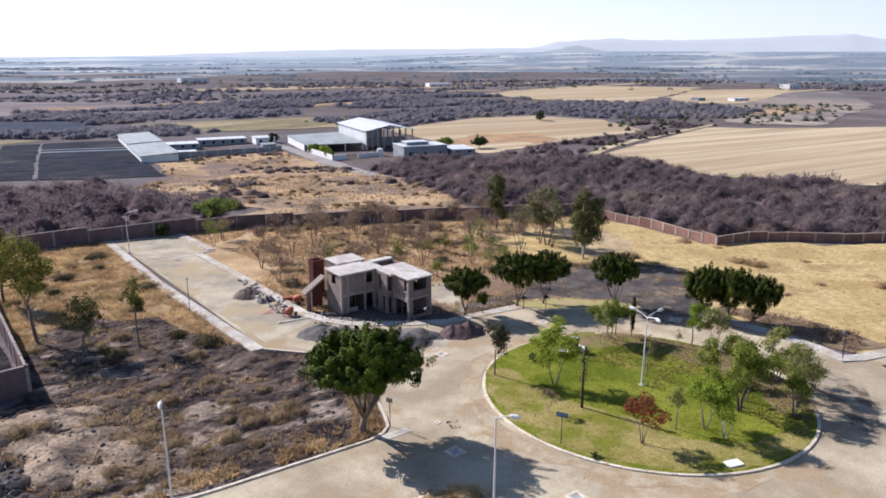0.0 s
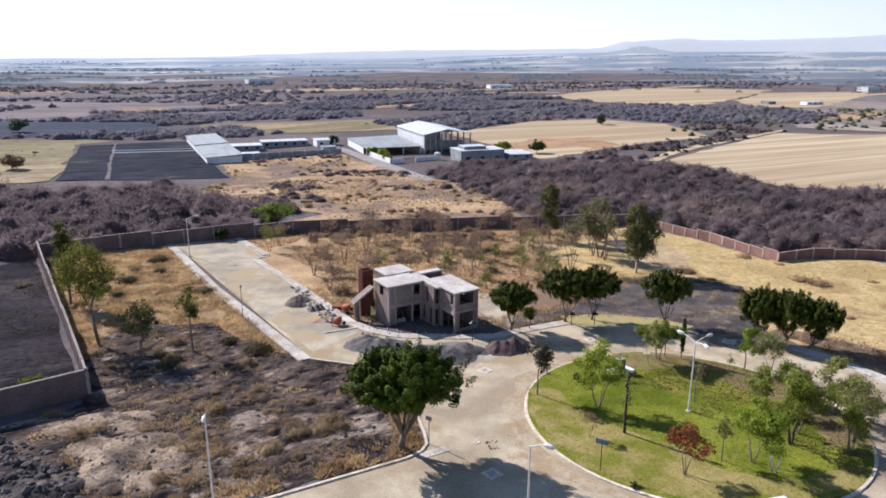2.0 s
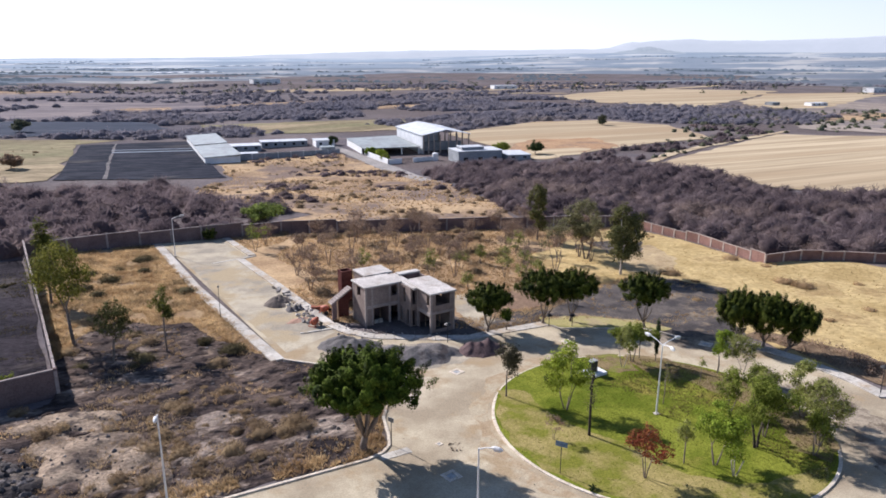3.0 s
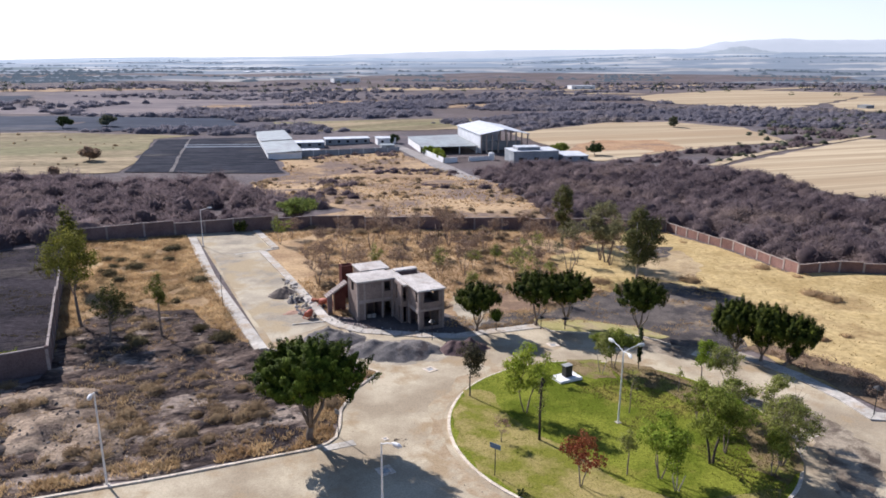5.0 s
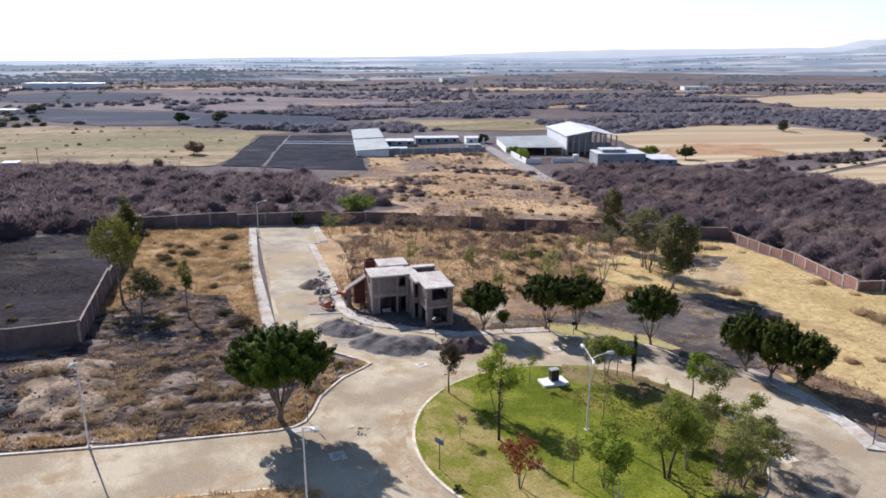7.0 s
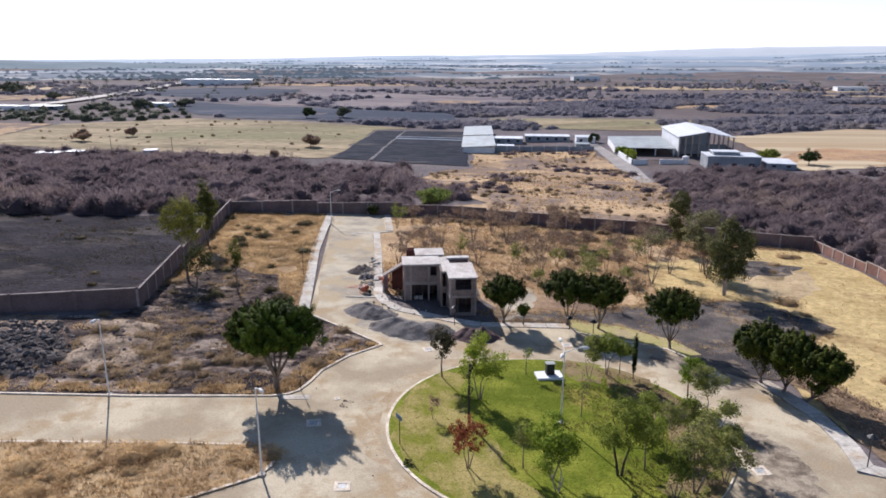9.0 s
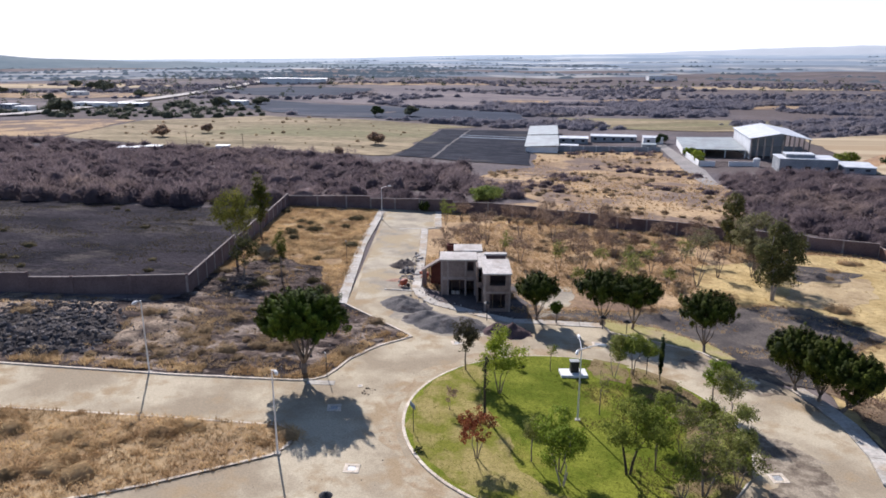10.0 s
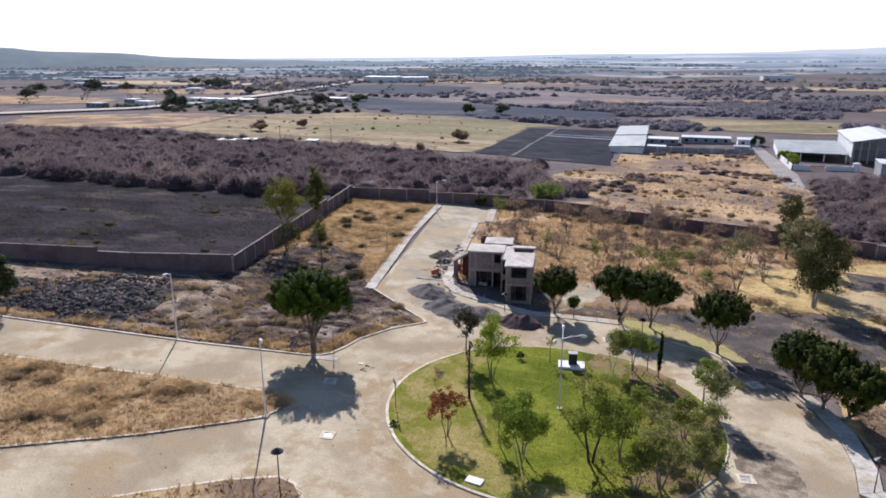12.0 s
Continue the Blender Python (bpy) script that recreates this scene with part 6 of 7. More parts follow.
tree("island_tree", 55, 37.4, 4.6, 1.79, 1.70, 3.2, M_GREYLEAF, M_BARK, "half-bare grey tree on the lawn", 60, 85, 16, 0.15, 0.45, stems=3, thick=0.08, fork=0.3, off=0.1, limbs=16, twigs=3)
tree("island_tree", 35.6, 41.8, 2.6, 1.1, 1.1, 1.5, M_DRYLEAF, M_BARK, "small dry sapling on the yellow grass", 63, 26, 14, 0.14, 0.35, stems=2, thick=0.035, fork=0.3, off=0.1)
for k, (x, y, h, r, m_) in enumerate(((53.6, 39.6, 4.8, 2.3, M_OLIVE), (58.4, 33.4, 4.6, 2.3, M_GREYLEAF), (53.8, 31.0, 4.4, 2.1, M_OLIVE))):
    tree("island_tree", x, y, h, r, h * 0.34, h * 0.62, m_, M_BARK, "bushy olive-green tree among others on the island", 240 + k, 120, 24, 0.16, 0.5, stems=3, thick=0.09, fork=0.3, limbs=14, off=0.1, twigs=1)
tree("lawn_shrub", 41.7, 51.8, 0.9, 0.45, 0.4, 0.45, M_DEEP, M_BARK, "small round dark shrub on the lawn", 64, 26, 20, 0.12, 0.2, thick=0.03, off=0.1, category="shrub", blobs=0)
tree("lawn_shrub", 34.0, 34.2, 0.5, 0.4, 0.22, 0.25, M_DEEP, M_BARK, "small dark shrub by the island kerb", 65, 16, 16, 0.12, 0.16, thick=0.03, off=0.1, category="shrub", blobs=0)
tree("cypress_tree", 55.7, 51.8, 5.2, 0.22, 2.4, 2.9, M_DEEP, M_BARK, "slender dark cypress on the lawn", 66, 260, 22, 0.14, 0.16, thick=0.06, fork=0.6, off=0.1, flat=0.0, hollow=0.2, lumps=3, blobs=0)

# in the west lot
tree("eucalyptus_tree", -1.7, 82.0, 12.4, 4.1, 4.5, 8.2, M_YELLOWEUC, M_BARK, "tall airy eucalyptus by the brick wall", 71, 250, 24, 0.25, 0.9, blobs=16, thick=0.2, fork=0.3, lean=(-0.5, 0.9), limbs=16, group="eucalyptus trees", lumps=7, hollow=0.2)
tree("eucalyptus_tree", 2.1, 75.0, 7.2, 2.9, 2.6, 4.7, M_EUC, M_BARK, "leaning sparse olive-green tree by the brick wall", 72, 130, 18, 0.22, 0.6, thick=0.14, fork=0.35, lean=(0.6, 0), group="eucalyptus trees")
tree("eucalyptus_tree", 7.6, 75.8, 8.2, 1.84, 2.64, 5.8, M_OLIVED, M_BARK, "slim young tree with a sparse crown in the dry lot", 73, 64, 24, 0.22, 0.55, thick=0.12, fork=0.6, group="eucalyptus trees")
tree("eucalyptus_tree", -5.0, 99.8, 12.2, 2.2, 5.2, 7.2, M_OLIVED, M_BARK, "tall narrow dark tree beside the wall", 74, 170, 28, 0.3, 0.7, thick=0.18, fork=0.4, group="eucalyptus trees", lumps=6)
# in the north lot
tree("eucalyptus_tree", 76.9, 108.4, 11.4, 4.0, 4.9, 6.4, M_EUC, M_BARK, "tall narrow eucalyptus in the dry lot", 75, 200, 30, 0.3, 0.75, thick=0.2, fork=0.45, group="eucalyptus trees", lumps=6)
tree("eucalyptus_tree", 76.0, 82.6, 12.2, 4.5, 5.6, 6.6, M_EUC, M_PALEBARK, "large drooping eucalyptus beside the yard", 76, 330, 44, 0.27, 0.9, stems=2, thick=0.28, fork=0.4, limbs=18, group="eucalyptus trees", hollow=0.3, blobs=16)
tree("eucalyptus_tree", 77.0, 93.0, 10.8, 5.0, 4.3, 6.8, M_PALEEUC, M_BARK, "broad pale eucalyptus in the dry lot", 77, 300, 26, 0.27, 0.8, blobs=16, stems=2, thick=0.22, fork=0.4, group="eucalyptus trees")
tree("eucalyptus_tree", 67.0, 87.6, 8.8, 4.0, 3.6, 5.4, M_PALEEUC, M_BARK, "half-bare pale tree in the dry lot", 78, 90, 14, 0.24, 0.7, stems=3, thick=0.14, fork=0.3, limbs=18, twigs=3, group="eucalyptus trees")
SCRUB = [(34.6, 105.3, 6.6, 2.0, 1), (40.3, 110.8, 6.2, 2.2, 1), (46.3, 110, 5.8, 2.5, 1), (46.7, 91.4, 5.8, 2.0, 0), (53.5, 94.5, 3.6, 2.0, 0), (58.2, 96.7, 3.9, 1.4, 0), (61.1, 92.8, 6.0, 2.1, 0), (25.4, 119.2, 6.3, 2.9, 2),
         (59.8, 120.4, 4.0, 2.2, 1), (66.1, 114.7, 3.9, 2.2, 1), (70.2, 107.3, 4.8, 2.1, 1), (55.9, 79.0, 7.4, 2.6, 0), (57.8, 88.0, 5.0, 2.0, 0), (62.5, 86.0, 3.4, 1.6, 0), (49.5, 84.5, 2.8, 1.5, 0)]
# more bare thorn trees, thicker towards the far wall
_rng = random.Random(77)
while len(SCRUB) < 50:
    x, y = _rng.uniform(26.5, 86), 124 - 34 * _rng.random() ** 1.6
    if inside(LOT_N, x, y) and y < 129.5 - 0.27 * max(0, x - 33) and all(math.hypot(x - q[0], y - q[1]) > 3.0 for q in SCRUB):
        SCRUB.append((x, y, _rng.uniform(3.6, 6.2), _rng.uniform(1.7, 2.5), 1 if _rng.random() < 0.85 else 0))
for k, (x, y, h, r, kind_) in enumerate(SCRUB):
    if kind_ == 1:
        tree("thorn_tree", x, y, h * 1.12, r * 1.2, h * 0.34, h * 0.76, M_DRYLEAF, M_TWIG, "bare brown thorn tree with thin twigs in the dry lot", 100 + k, 90, 13, 0.15, 0.5, stems=4, thick=0.13, fork=0.36, limbs=30, twigs=5, blobs=14, group="thorn trees")
    else:
        tree("thorn_tree", x, y, h, r, h * 0.34, h * 0.6, M_GREYLEAF if kind_ == 0 else M_OLIVE, M_BARK, "small olive-green tree in dry grass", 100 + k, 60, 10, 0.22, 0.6, stems=2, thick=0.09, fork=0.3, limbs=12, twigs=1, group="thorn trees")
tree("thorn_tree", 31.5, 143.5, 4.6, 6.0, 1.7, 2.6, M_DUSTGREEN, M_BARK, "bright green spreading tree beyond the wall", 141, 150, 26, 0.4, 1.0, stems=3, thick=0.16, fork=0.3, group="thorn trees")
# round the farm
UTILITY = [(-106.7, 271.5, 7.5), (-78.9, 266.0, 7.5)]
for x, y, h in UTILITY:
    top = thing("utility_pole", x, y, gz(x, y), "thin weathered wooden utility pole on the meadow", "pole", "utility poles")
    g = Geo()
    g.tube([(0, 0, -0.3), (0, 0, h)], [0.16, 0.11], 8)
    part("pole", g, M_TIMBER, top)
    g = Geo()
    g.box(-0.9, -0.07, h - 0.6, 0.9, 0.07, h - 0.45)
    part("cross_arm", g, M_TIMBER, top)
FARM_TREES = [(170.5, 255, 6.2, 3.6, M_DEEP), (100.6, 326, 6, 0.7, M_DEEP), (99.0, 322, 5, 0.7, M_DEEP), (107, 288, 4.0, 2.6, M_MIDGREEN), (108, 278, 4.4, 2.4, M_LIME), (106.8, 270, 3.2, 2.0, M_OLIVE), (103, 333, 4.5, 3.0, M_DEEP), (156, 262, 5, 3.0, M_OLIVE), (162, 268, 4.6, 3.0, M_OLIVE), (280, 350, 7, 5, M_SHRUBGREEN), (-62, 440, 7, 6, M_DEEP), (-40, 448, 7, 7, M_SHRUBGREEN), (-35.3, 258, 4.5, 1.6, M_DRYLEAF), (-276, 428, 11, 9, M_SHRUBGREEN), (-286, 436, 10, 8, M_SHRUBGREEN)]
PLAIN_TREES = [(-539, 640, 12, 14, M_SHRUBGREEN), (-480, 495, 9, 9, M_SHRUBGREEN), (-441, 737, 12, 14, M_SHRUBGREEN), (-140, 312, 6, 6, M_DRYLEAF), (-125, 330, 5, 4, M_DRYLEAF), (-30, 300, 6, 5, M_DRYLEAF), (-205, 520, 7, 9, M_SHRUBGREEN), (-180, 540, 6, 8, M_SHRUBGREEN), (-493, 640, 9, 8, M_SHRUBGREEN), (-560, 590, 9, 9, M_SHRUBGREEN), (-470, 760, 9, 10, M_SHRUBGREEN), (-430, 720, 8, 9, M_SHRUBGREEN), (-520, 800, 9, 11, M_SHRUBGREEN), (-380, 560, 7, 7, M_SHRUBGREEN), (-330, 620, 7, 8, M_SHRUBGREEN)]
for k, (x, y, h, r, m_) in enumerate(FARM_TREES + PLAIN_TREES):
    tree("farm_tree", x, y, h, r, h * 0.42, h * 0.55, m_, M_BARK, ("slender dark cypress" if r < 1 else "rounded tree") + " near the farm buildings", 150 + k, 70, 30, max(0.5, 0.16 * r), 0.3 if r < 1 else max(1.0, 0.26 * r), thick=0.2, fork=0.3, group="farm trees", hollow=0.4, blobs=0 if r < 4 else 9)


# ---- scrub, grass and stones: uncountable ----
def poly_points(poly, n, rng, keep=None):
    xs, ys = [p[0] for p in poly], [p[1] for p in poly]
    out = []
    for _ in range(n * 8):
        if len(out) >= n:
            break
        x, y = rng.uniform(min(xs), max(xs)), rng.uniform(min(ys), max(ys))
        if inside(poly, x, y) and (keep is None or keep(x, y)):
            out.append((x, y))
    return out


def dome_base():
    """A half ball of few faces, its rim a little below the ground."""
    bm = bmesh.new()
    bmesh.ops.create_icosphere(bm, subdivisions=2, radius=1)
    bmesh.ops.delete(bm, geom=[v for v in bm.verts if v.co.z < -0.3], context="VERTS")
    bm.verts.index_update()
    v, f = np.array([q.co[:] for q in bm.verts]), [tuple(k.index for k in q.verts) for q in bm.faces]
    bm.free()
    return v, f


DOME_V, DOME_F = dome_base()


def scrub(name, poly, n, r0, r1, cards, size, material, label, seed, keep=None, squash=0.55, dome=False):
    """Many shrubs run together: with dome, sprays of thin twigs fanning out from a small dense heart; without, loose leaves."""
    rng = np.random.default_rng(seed)
    g = Geo()
    pts = poly_points(poly, n, rng, keep)
    cs, ss, ns = [], [], []
    for x, y in pts:
        r = r0 + (r1 - r0) * rng.random() ** (1.7 if dome else 1.0)
        tall = squash * 2 * rng.uniform(0.75, 1.2)
        d = rng.normal(size=(cards, 3))
        d /= np.linalg.norm(d, axis=1)[:, None]
        at = np.array([x, y, gz(x, y)])
        if dome:
            way = rng.normal(size=(7, 3))
            way /= np.linalg.norm(way, axis=1)[:, None]
            b = DOME_V * rng.uniform(0.75, 1.1, (len(DOME_V), 1)) * r * 0.74
            b[:, 2] *= tall
            g.add((b + at).tolist(), DOME_F)
            d[:, 2] = np.abs(d[:, 2])
            tip = d * r * rng.uniform(0.82, 1.15, (cards, 1)) * (0.8 + 0.3 * np.clip((d @ way.T).max(1, keepdims=True) * 1.8 - 0.8, 0, 1))
            tip[:, 2] = tip[:, 2] * tall + 0.05
            foot = tip * 0.62 + rng.normal(size=(cards, 3)) * 0.16 * r
            foot[:, 2] = np.clip(foot[:, 2], 0, None)
            side = np.cross(d, rng.normal(size=(cards, 3)))
            side *= (size * 0.15 * (0.5 + 0.5 * r / r1) * rng.uniform(0.4, 1.4, cards) / (np.linalg.norm(side, axis=1) + 1e-6))[:, None]
            mid = foot * 0.35 + tip * 0.65
            cs.append(np.stack([foot, mid - side, tip, mid + side], 1).reshape(-1, 3) + at)
            continue
        d *= rng.uniform(0.3, 1, (cards, 1)) ** 0.5 * r
        d[:, 2] = np.abs(d[:, 2]) * tall + 0.1
        cs.append(d + at)
        ns.append((d / r) + np.array([0, 0, 0.15]))
        ss.append(np.full(cards, size * (0.5 + 0.5 * r / r1)))
    if cs and dome:
        q = np.concatenate(cs)
        g.add(q.tolist(), (np.arange(len(q) // 4)[:, None] * 4 + np.arange(4)[None]).tolist())
    elif cs:
        g.cards(np.concatenate(cs), np.concatenate(ss), rng, up=0.3, ratio=0.6, out=np.concatenate(ns), scatter=0.6)
    return tagged(part(name, g, material, smooth=dome), label, "scrub", "", "stuff")


def grass(name, poly, n, h0, h1, material, label, seed, off=0.0, blades=4, keep=None, wide=0.10, lean=0.6):
    """Tufts of narrow blades that lean apart."""
    rng = np.random.default_rng(seed)
    pts = poly_points(poly, n, rng, keep)
    m = len(pts)
    if not m:
        return
    base = np.array([(x, y, gz(x, y) + off) for x, y in pts])
    c = np.repeat(base, blades, 0)
    k = len(c)
    a = rng.uniform(0, 2 * math.pi, k)
    h = np.repeat(rng.uniform(h0, h1, m), blades) * rng.uniform(0.6, 1.1, k)
    c[:, :2] += rng.normal(size=(k, 2)) * 0.12
    c[:, 2] -= 0.08
    w = rng.uniform(0.5, 1.3, k) * wide
    side = np.stack([np.cos(a), np.sin(a), np.zeros(k)], 1) * w[:, None]
    b = rng.uniform(0, 2 * math.pi, k)
    tip = c + np.stack([np.cos(b) * h * lean, np.sin(b) * h * lean, h + 0.08], 1)
    v = np.stack([c - side, c + side, tip], 1).reshape(-1, 3)
    g = Geo()
    g.add(v.tolist(), (np.arange(k)[:, None] * 3 + np.arange(3)[None]).tolist())
    tagged(part(name, g, material), label, "grass", "", "stuff")


def clumpy(scale, level, seed=0.0):
    return lambda x, y: noise.noise((x * scale, y * scale, seed)) > level


def stones(name, poly, n, r0, r1, label, seed, keep=None, lift=None, material=None):
    """Rough angular stones lying on the ground."""
    rng = np.random.default_rng(seed)
    g = Geo()
    bm = bmesh.new()
    bmesh.ops.create_icosphere(bm, subdivisions=1, radius=1)
    base = np.array([v.co[:] for v in bm.verts])
    faces = [tuple(v.index for v in f.verts) for f in bm.faces]
    bm.free()
    for x, y in poly_points(poly, n, rng, keep):
        r = r0 + (r1 - r0) * rng.random() ** 3
        v = base * rng.uniform(0.65, 1.2, (len(base), 1)) * np.array([r, r * rng.uniform(0.6, 1), r * rng.uniform(0.5, 0.9)])
        a = rng.uniform(0, 6.28)
        v = v @ np.array([[math.cos(a), -math.sin(a), 0], [math.sin(a), math.cos(a), 0], [0, 0, 1]])
        g.add((v + np.array([x, y, gz(x, y) + r * 0.15 + (lift(x, y) if lift else 0.0)])).tolist(), faces)
    tagged(part(name, g, material or M_ROCK), label, "stones", "", "stuff")


BUSH_W = [(-11.5, 132), (-28, 125), (-60, 124), (-110, 128), (-200, 160), (-300, 230), (-300, 286), (-191, 286), (-122, 270), (-48, 262), (-5, 234), (20, 236), (22, 190), (42, 152), (25, 139), (2, 135)]
scrub("thorn_scrub", BUSH_W, 2600, 1.2, 4.4, 200, 0.5, M_SHRUB, "dense grey-brown bare thorn scrub", 201, dome=True, squash=0.5)
BUSH_E = [(106, 116), (88, 132), (90, 150), (103, 215), (106, 229), (134, 238), (152, 224), (175, 206), (188, 180), (184, 161), (174, 139), (184, 118), (203, 94), (240, 60), (160, 55), (128, 72), (113, 81), (107, 92)]
scrub("thorn_scrub", BUSH_E, 2000, 1.1, 4.0, 220, 0.45, M_SHRUB, "dense grey-brown bare thorn scrub beyond the wall", 202, dome=True, squash=0.48)
scrub("tall_scrub", [(-12, 131), (-28, 123.5), (-60, 122), (-110, 126), (-112, 140), (-60, 134), (-20, 138)], 130, 2.0, 4.2, 240, 0.45, M_SHRUB, "tall grey thorn scrub along the dark field", 217, squash=0.6, dome=True)
scrub("field_scrub", OUTER, 200, 0.6, 2.6, 90, 0.4, M_SHRUB, "scattered grey shrubs on tan ground", 203, clumpy(0.035, 0.16, 3), dome=True, squash=0.4)
scrub("field_scrub", OUTER, 420, 0.4, 1.7, 60, 0.35, M_GRASSB, "scattered dry brown bushes on tan ground", 204, clumpy(0.05, 0.0, 8), dome=True, squash=0.4)
scrub("hedge_scrub", [(178, 205), (215, 230), (275, 250), (345, 278), (330, 330), (292, 262), (250, 262), (210, 250), (160, 230)], 190, 1.0, 3.2, 90, 0.6, M_SHRUB, "brown scrub hedges between fields", 205, lambda x, y: noise.noise((x * 0.05, y * 0.05, 6)) > -0.05, dome=True, squash=0.48)
scrub("hedge_scrub", [(175, 350), (255, 392), (310, 388), (330, 340), (400, 300), (470, 330), (500, 430), (420, 500), (260, 470), (150, 420)], 1600, 1.6, 5.0, 60, 1.2, M_SHRUBHAZE, "far grey-brown scrub", 206, dome=True, squash=0.38)
scrub("far_scrub", [(-130, 440), (40, 390), (100, 385), (60, 480), (150, 470), (420, 520), (430, 660), (200, 640), (40, 610), (-100, 575), (-30, 490)], 2800, 2.0, 6.0, 50, 1.5, M_SHRUBHAZE, "far grey-brown scrub", 207, dome=True, squash=0.35, keep= lambda x, y: not inside(DARK_FAR, x, y) and noise.noise((x * 0.012, y * 0.02, 4)) > -0.12)
scrub("far_scrub", [(-700, 600), (-150, 600), (200, 660), (440, 700), (700, 800), (900, 600), (800, 420), (1100, 500), (1000, 900), (300, 1100), (-500, 1100)], 2800, 2.5, 6.0, 30, 2.2, M_SHRUBHAZE, "distant scrub on the plain", 208, dome=True, squash=0.4, keep= lambda x, y: noise.noise((x * 0.004, y * 0.012, 8)) > 0.02 and not inside(DARK_FAR2, x, y) and not inside(FIELD_E3, x, y))
scrub("far_trees", [(-700, 350), (-380, 420), (-200, 560), (-140, 900), (500, 760), (900, 420), (1000, 700), (400, 1150), (-600, 1150)], 200, 3.0, 6.0, 40, 2.0, M_DEEP, "distant dark trees on the plain", 209, squash=0.8)
scrub("field_scrub", [(189, 205), (336, 275), (420, 250), (600, 330), (480, 420), (330, 340), (290, 300)], 300, 1.2, 3.2, 40, 0.9, M_SHRUBGREEN, "dusty green shrubs between fields", 210, dome=True)
scrub("field_scrub", [(-340, 420), (-190, 395), (-130, 435), (-200, 560), (-275, 540)], 200, 2.0, 4.6, 60, 1.2, M_SHRUBGREEN, "dusty green trees and shrubs by the highway", 211, dome=True)
scrub("field_scrub", [(-190, 305), (-195, 391), (-132, 431), (3, 392), (-13, 386), (-9, 250), (-50, 266)], 70, 0.5, 1.8, 60, 0.6, M_GRASSB, "scattered dry bushes on the meadow", 212, dome=True, squash=0.5)
scrub("lot_scrub", LOT_N, 80, 0.5, 1.6, 160, 0.3, M_GRASSB, "low brown bushes in the dry lot", 213, lambda x, y: x < 70 and noise.noise((x * 0.09, y * 0.09, 5)) > 0.1, dome=True, squash=0.4)
scrub("lot_scrub", BURNT, 60, 0.3, 1.5, 280, 0.2, M_GRASSB, "low dry brown bushes on burnt soil", 214, lambda x, y: noise.noise((x * 0.13, y * 0.13, 3)) > 0.08, dome=True, squash=0.3)
scrub("lot_scrub", LOT_W, 26, 0.5, 1.8, 240, 0.2, M_OLIVEBRUSH, "low dusty olive bushes in the dry lot", 215, lambda x, y: noise.noise((x * 0.11, y * 0.11, 7)) > 0.1, dome=True, squash=0.36)
for x, y, r in ((14.1, 73.2, 1.7), (2.4, 107.8, 1.9), (7.3, 119.8, 1.9), (-1.0, 104.0, 1.3), (11.6, 77.0, 1.2)):
    scrub("lot_scrub", circle(x, y, 0.7, 8), 3, r * 0.6, r, 320, 0.2, M_OLIVEBRUSH, "broad low olive bush in the dry lot", int(x * 7 + y), dome=True, squash=0.36)
stones("building_rubble", circle(9.1, 83.0, 1.0, 8), 18, 0.08, 0.35, "pale debris lying in the dry lot", 244, material=M_RUBBLE)
scrub("lot_scrub", STRIP, 380, 0.6, 2.0, 300, 0.16, M_GRASS, "rounded clumps of dry brown weeds on the wedge lot", 218, lambda x, y: x > -30 and noise.noise((x * 0.16, y * 0.16, 2)) > -0.1, squash=0.27, dome=True)
grass("dry_grass", [(-3.4, 70.5), (-17, 67.2), (-40, 64.8), (-60, 62.5), (-60, 66), (-40, 68), (-17, 71), (-5, 76)], 1900, 0.2, 0.6, M_OLIVE, "olive-green weeds along the foot of the wall", 243, 0.02, 6, clumpy(0.15, 0.0, 4), 0.06, 0.8)
grass("dry_grass", DARK_W, 5200, 0.08, 0.3, M_OLIVEBRUSH, "thin dull stubble on the dark field", 245, 0.0, 5, lambda x, y: x > -75 and noise.noise((x * 0.09, y * 0.16, 3)) > 0.0, 0.06, 1.0)
scrub("lot_scrub", DARK_W, 22, 0.5, 1.6, 90, 0.3, M_OLIVEBRUSH, "low dusty bushes on the dark field", 216, lambda x, y: x > -60 and noise.noise((x * 0.06, y * 0.06, 2)) > 0.1, dome=True, squash=0.3)

grass("dry_grass", STRIP, 15000, 0.12, 0.4, M_GRASS, "tall dry brown grass on the wedge lot", 221, 0.15, 7, lambda x, y: x > -40 and y > 0, 0.045, 0.8)
grass("dry_grass", SOUTH, 9000, 0.25, 0.55, M_GRASS, "dry brown grass on the corner lot", 222, 0.15, 4, None, 0.06, 0.8)
grass("dry_grass", LOT_W, 11000, 0.2, 0.55, M_GRASS, "dry tan grass in the lot by the wall", 223, 0, 6, lambda x, y: not inside(BURNT, x, y) and noise.noise((x * 0.3, y * 0.3, 1)) > -0.35, 0.06, 0.8)
grass("dry_grass", BURNT, 1500, 0.1, 0.36, M_GRASSN, "patches of dry grass on burnt soil", 224, 0.12, 6, lambda x, y: noise.noise((x * 0.2, y * 0.3, 6)) > 0.16, 0.045, 0.9)
grass("kerb_grass", [(-40, 43.2), (20.5, 45.7), (22.4, 46.8), (23.6, 51.4), (28.6, 58.6), (26.5, 61.0), (21.5, 52), (20, 47.4), (-40, 44.6)], 2600, 0.2, 0.6, M_GRASS, "thick dry grass along the kerb", 225, 0.02, 7, clumpy(0.4, -0.05, 3), 0.05, 0.8)
grass("dry_grass", LOT_N, 13000, 0.15, 0.45, M_GRASSN, "dry brown grass in the wide lot", 226, 0, 5, lambda x, y: not inside(YELLOW, x, y) and not inside(YARD, x, y) and noise.noise((x * 0.06, y * 0.06, 2)) > -0.35, 0.09, 0.8)
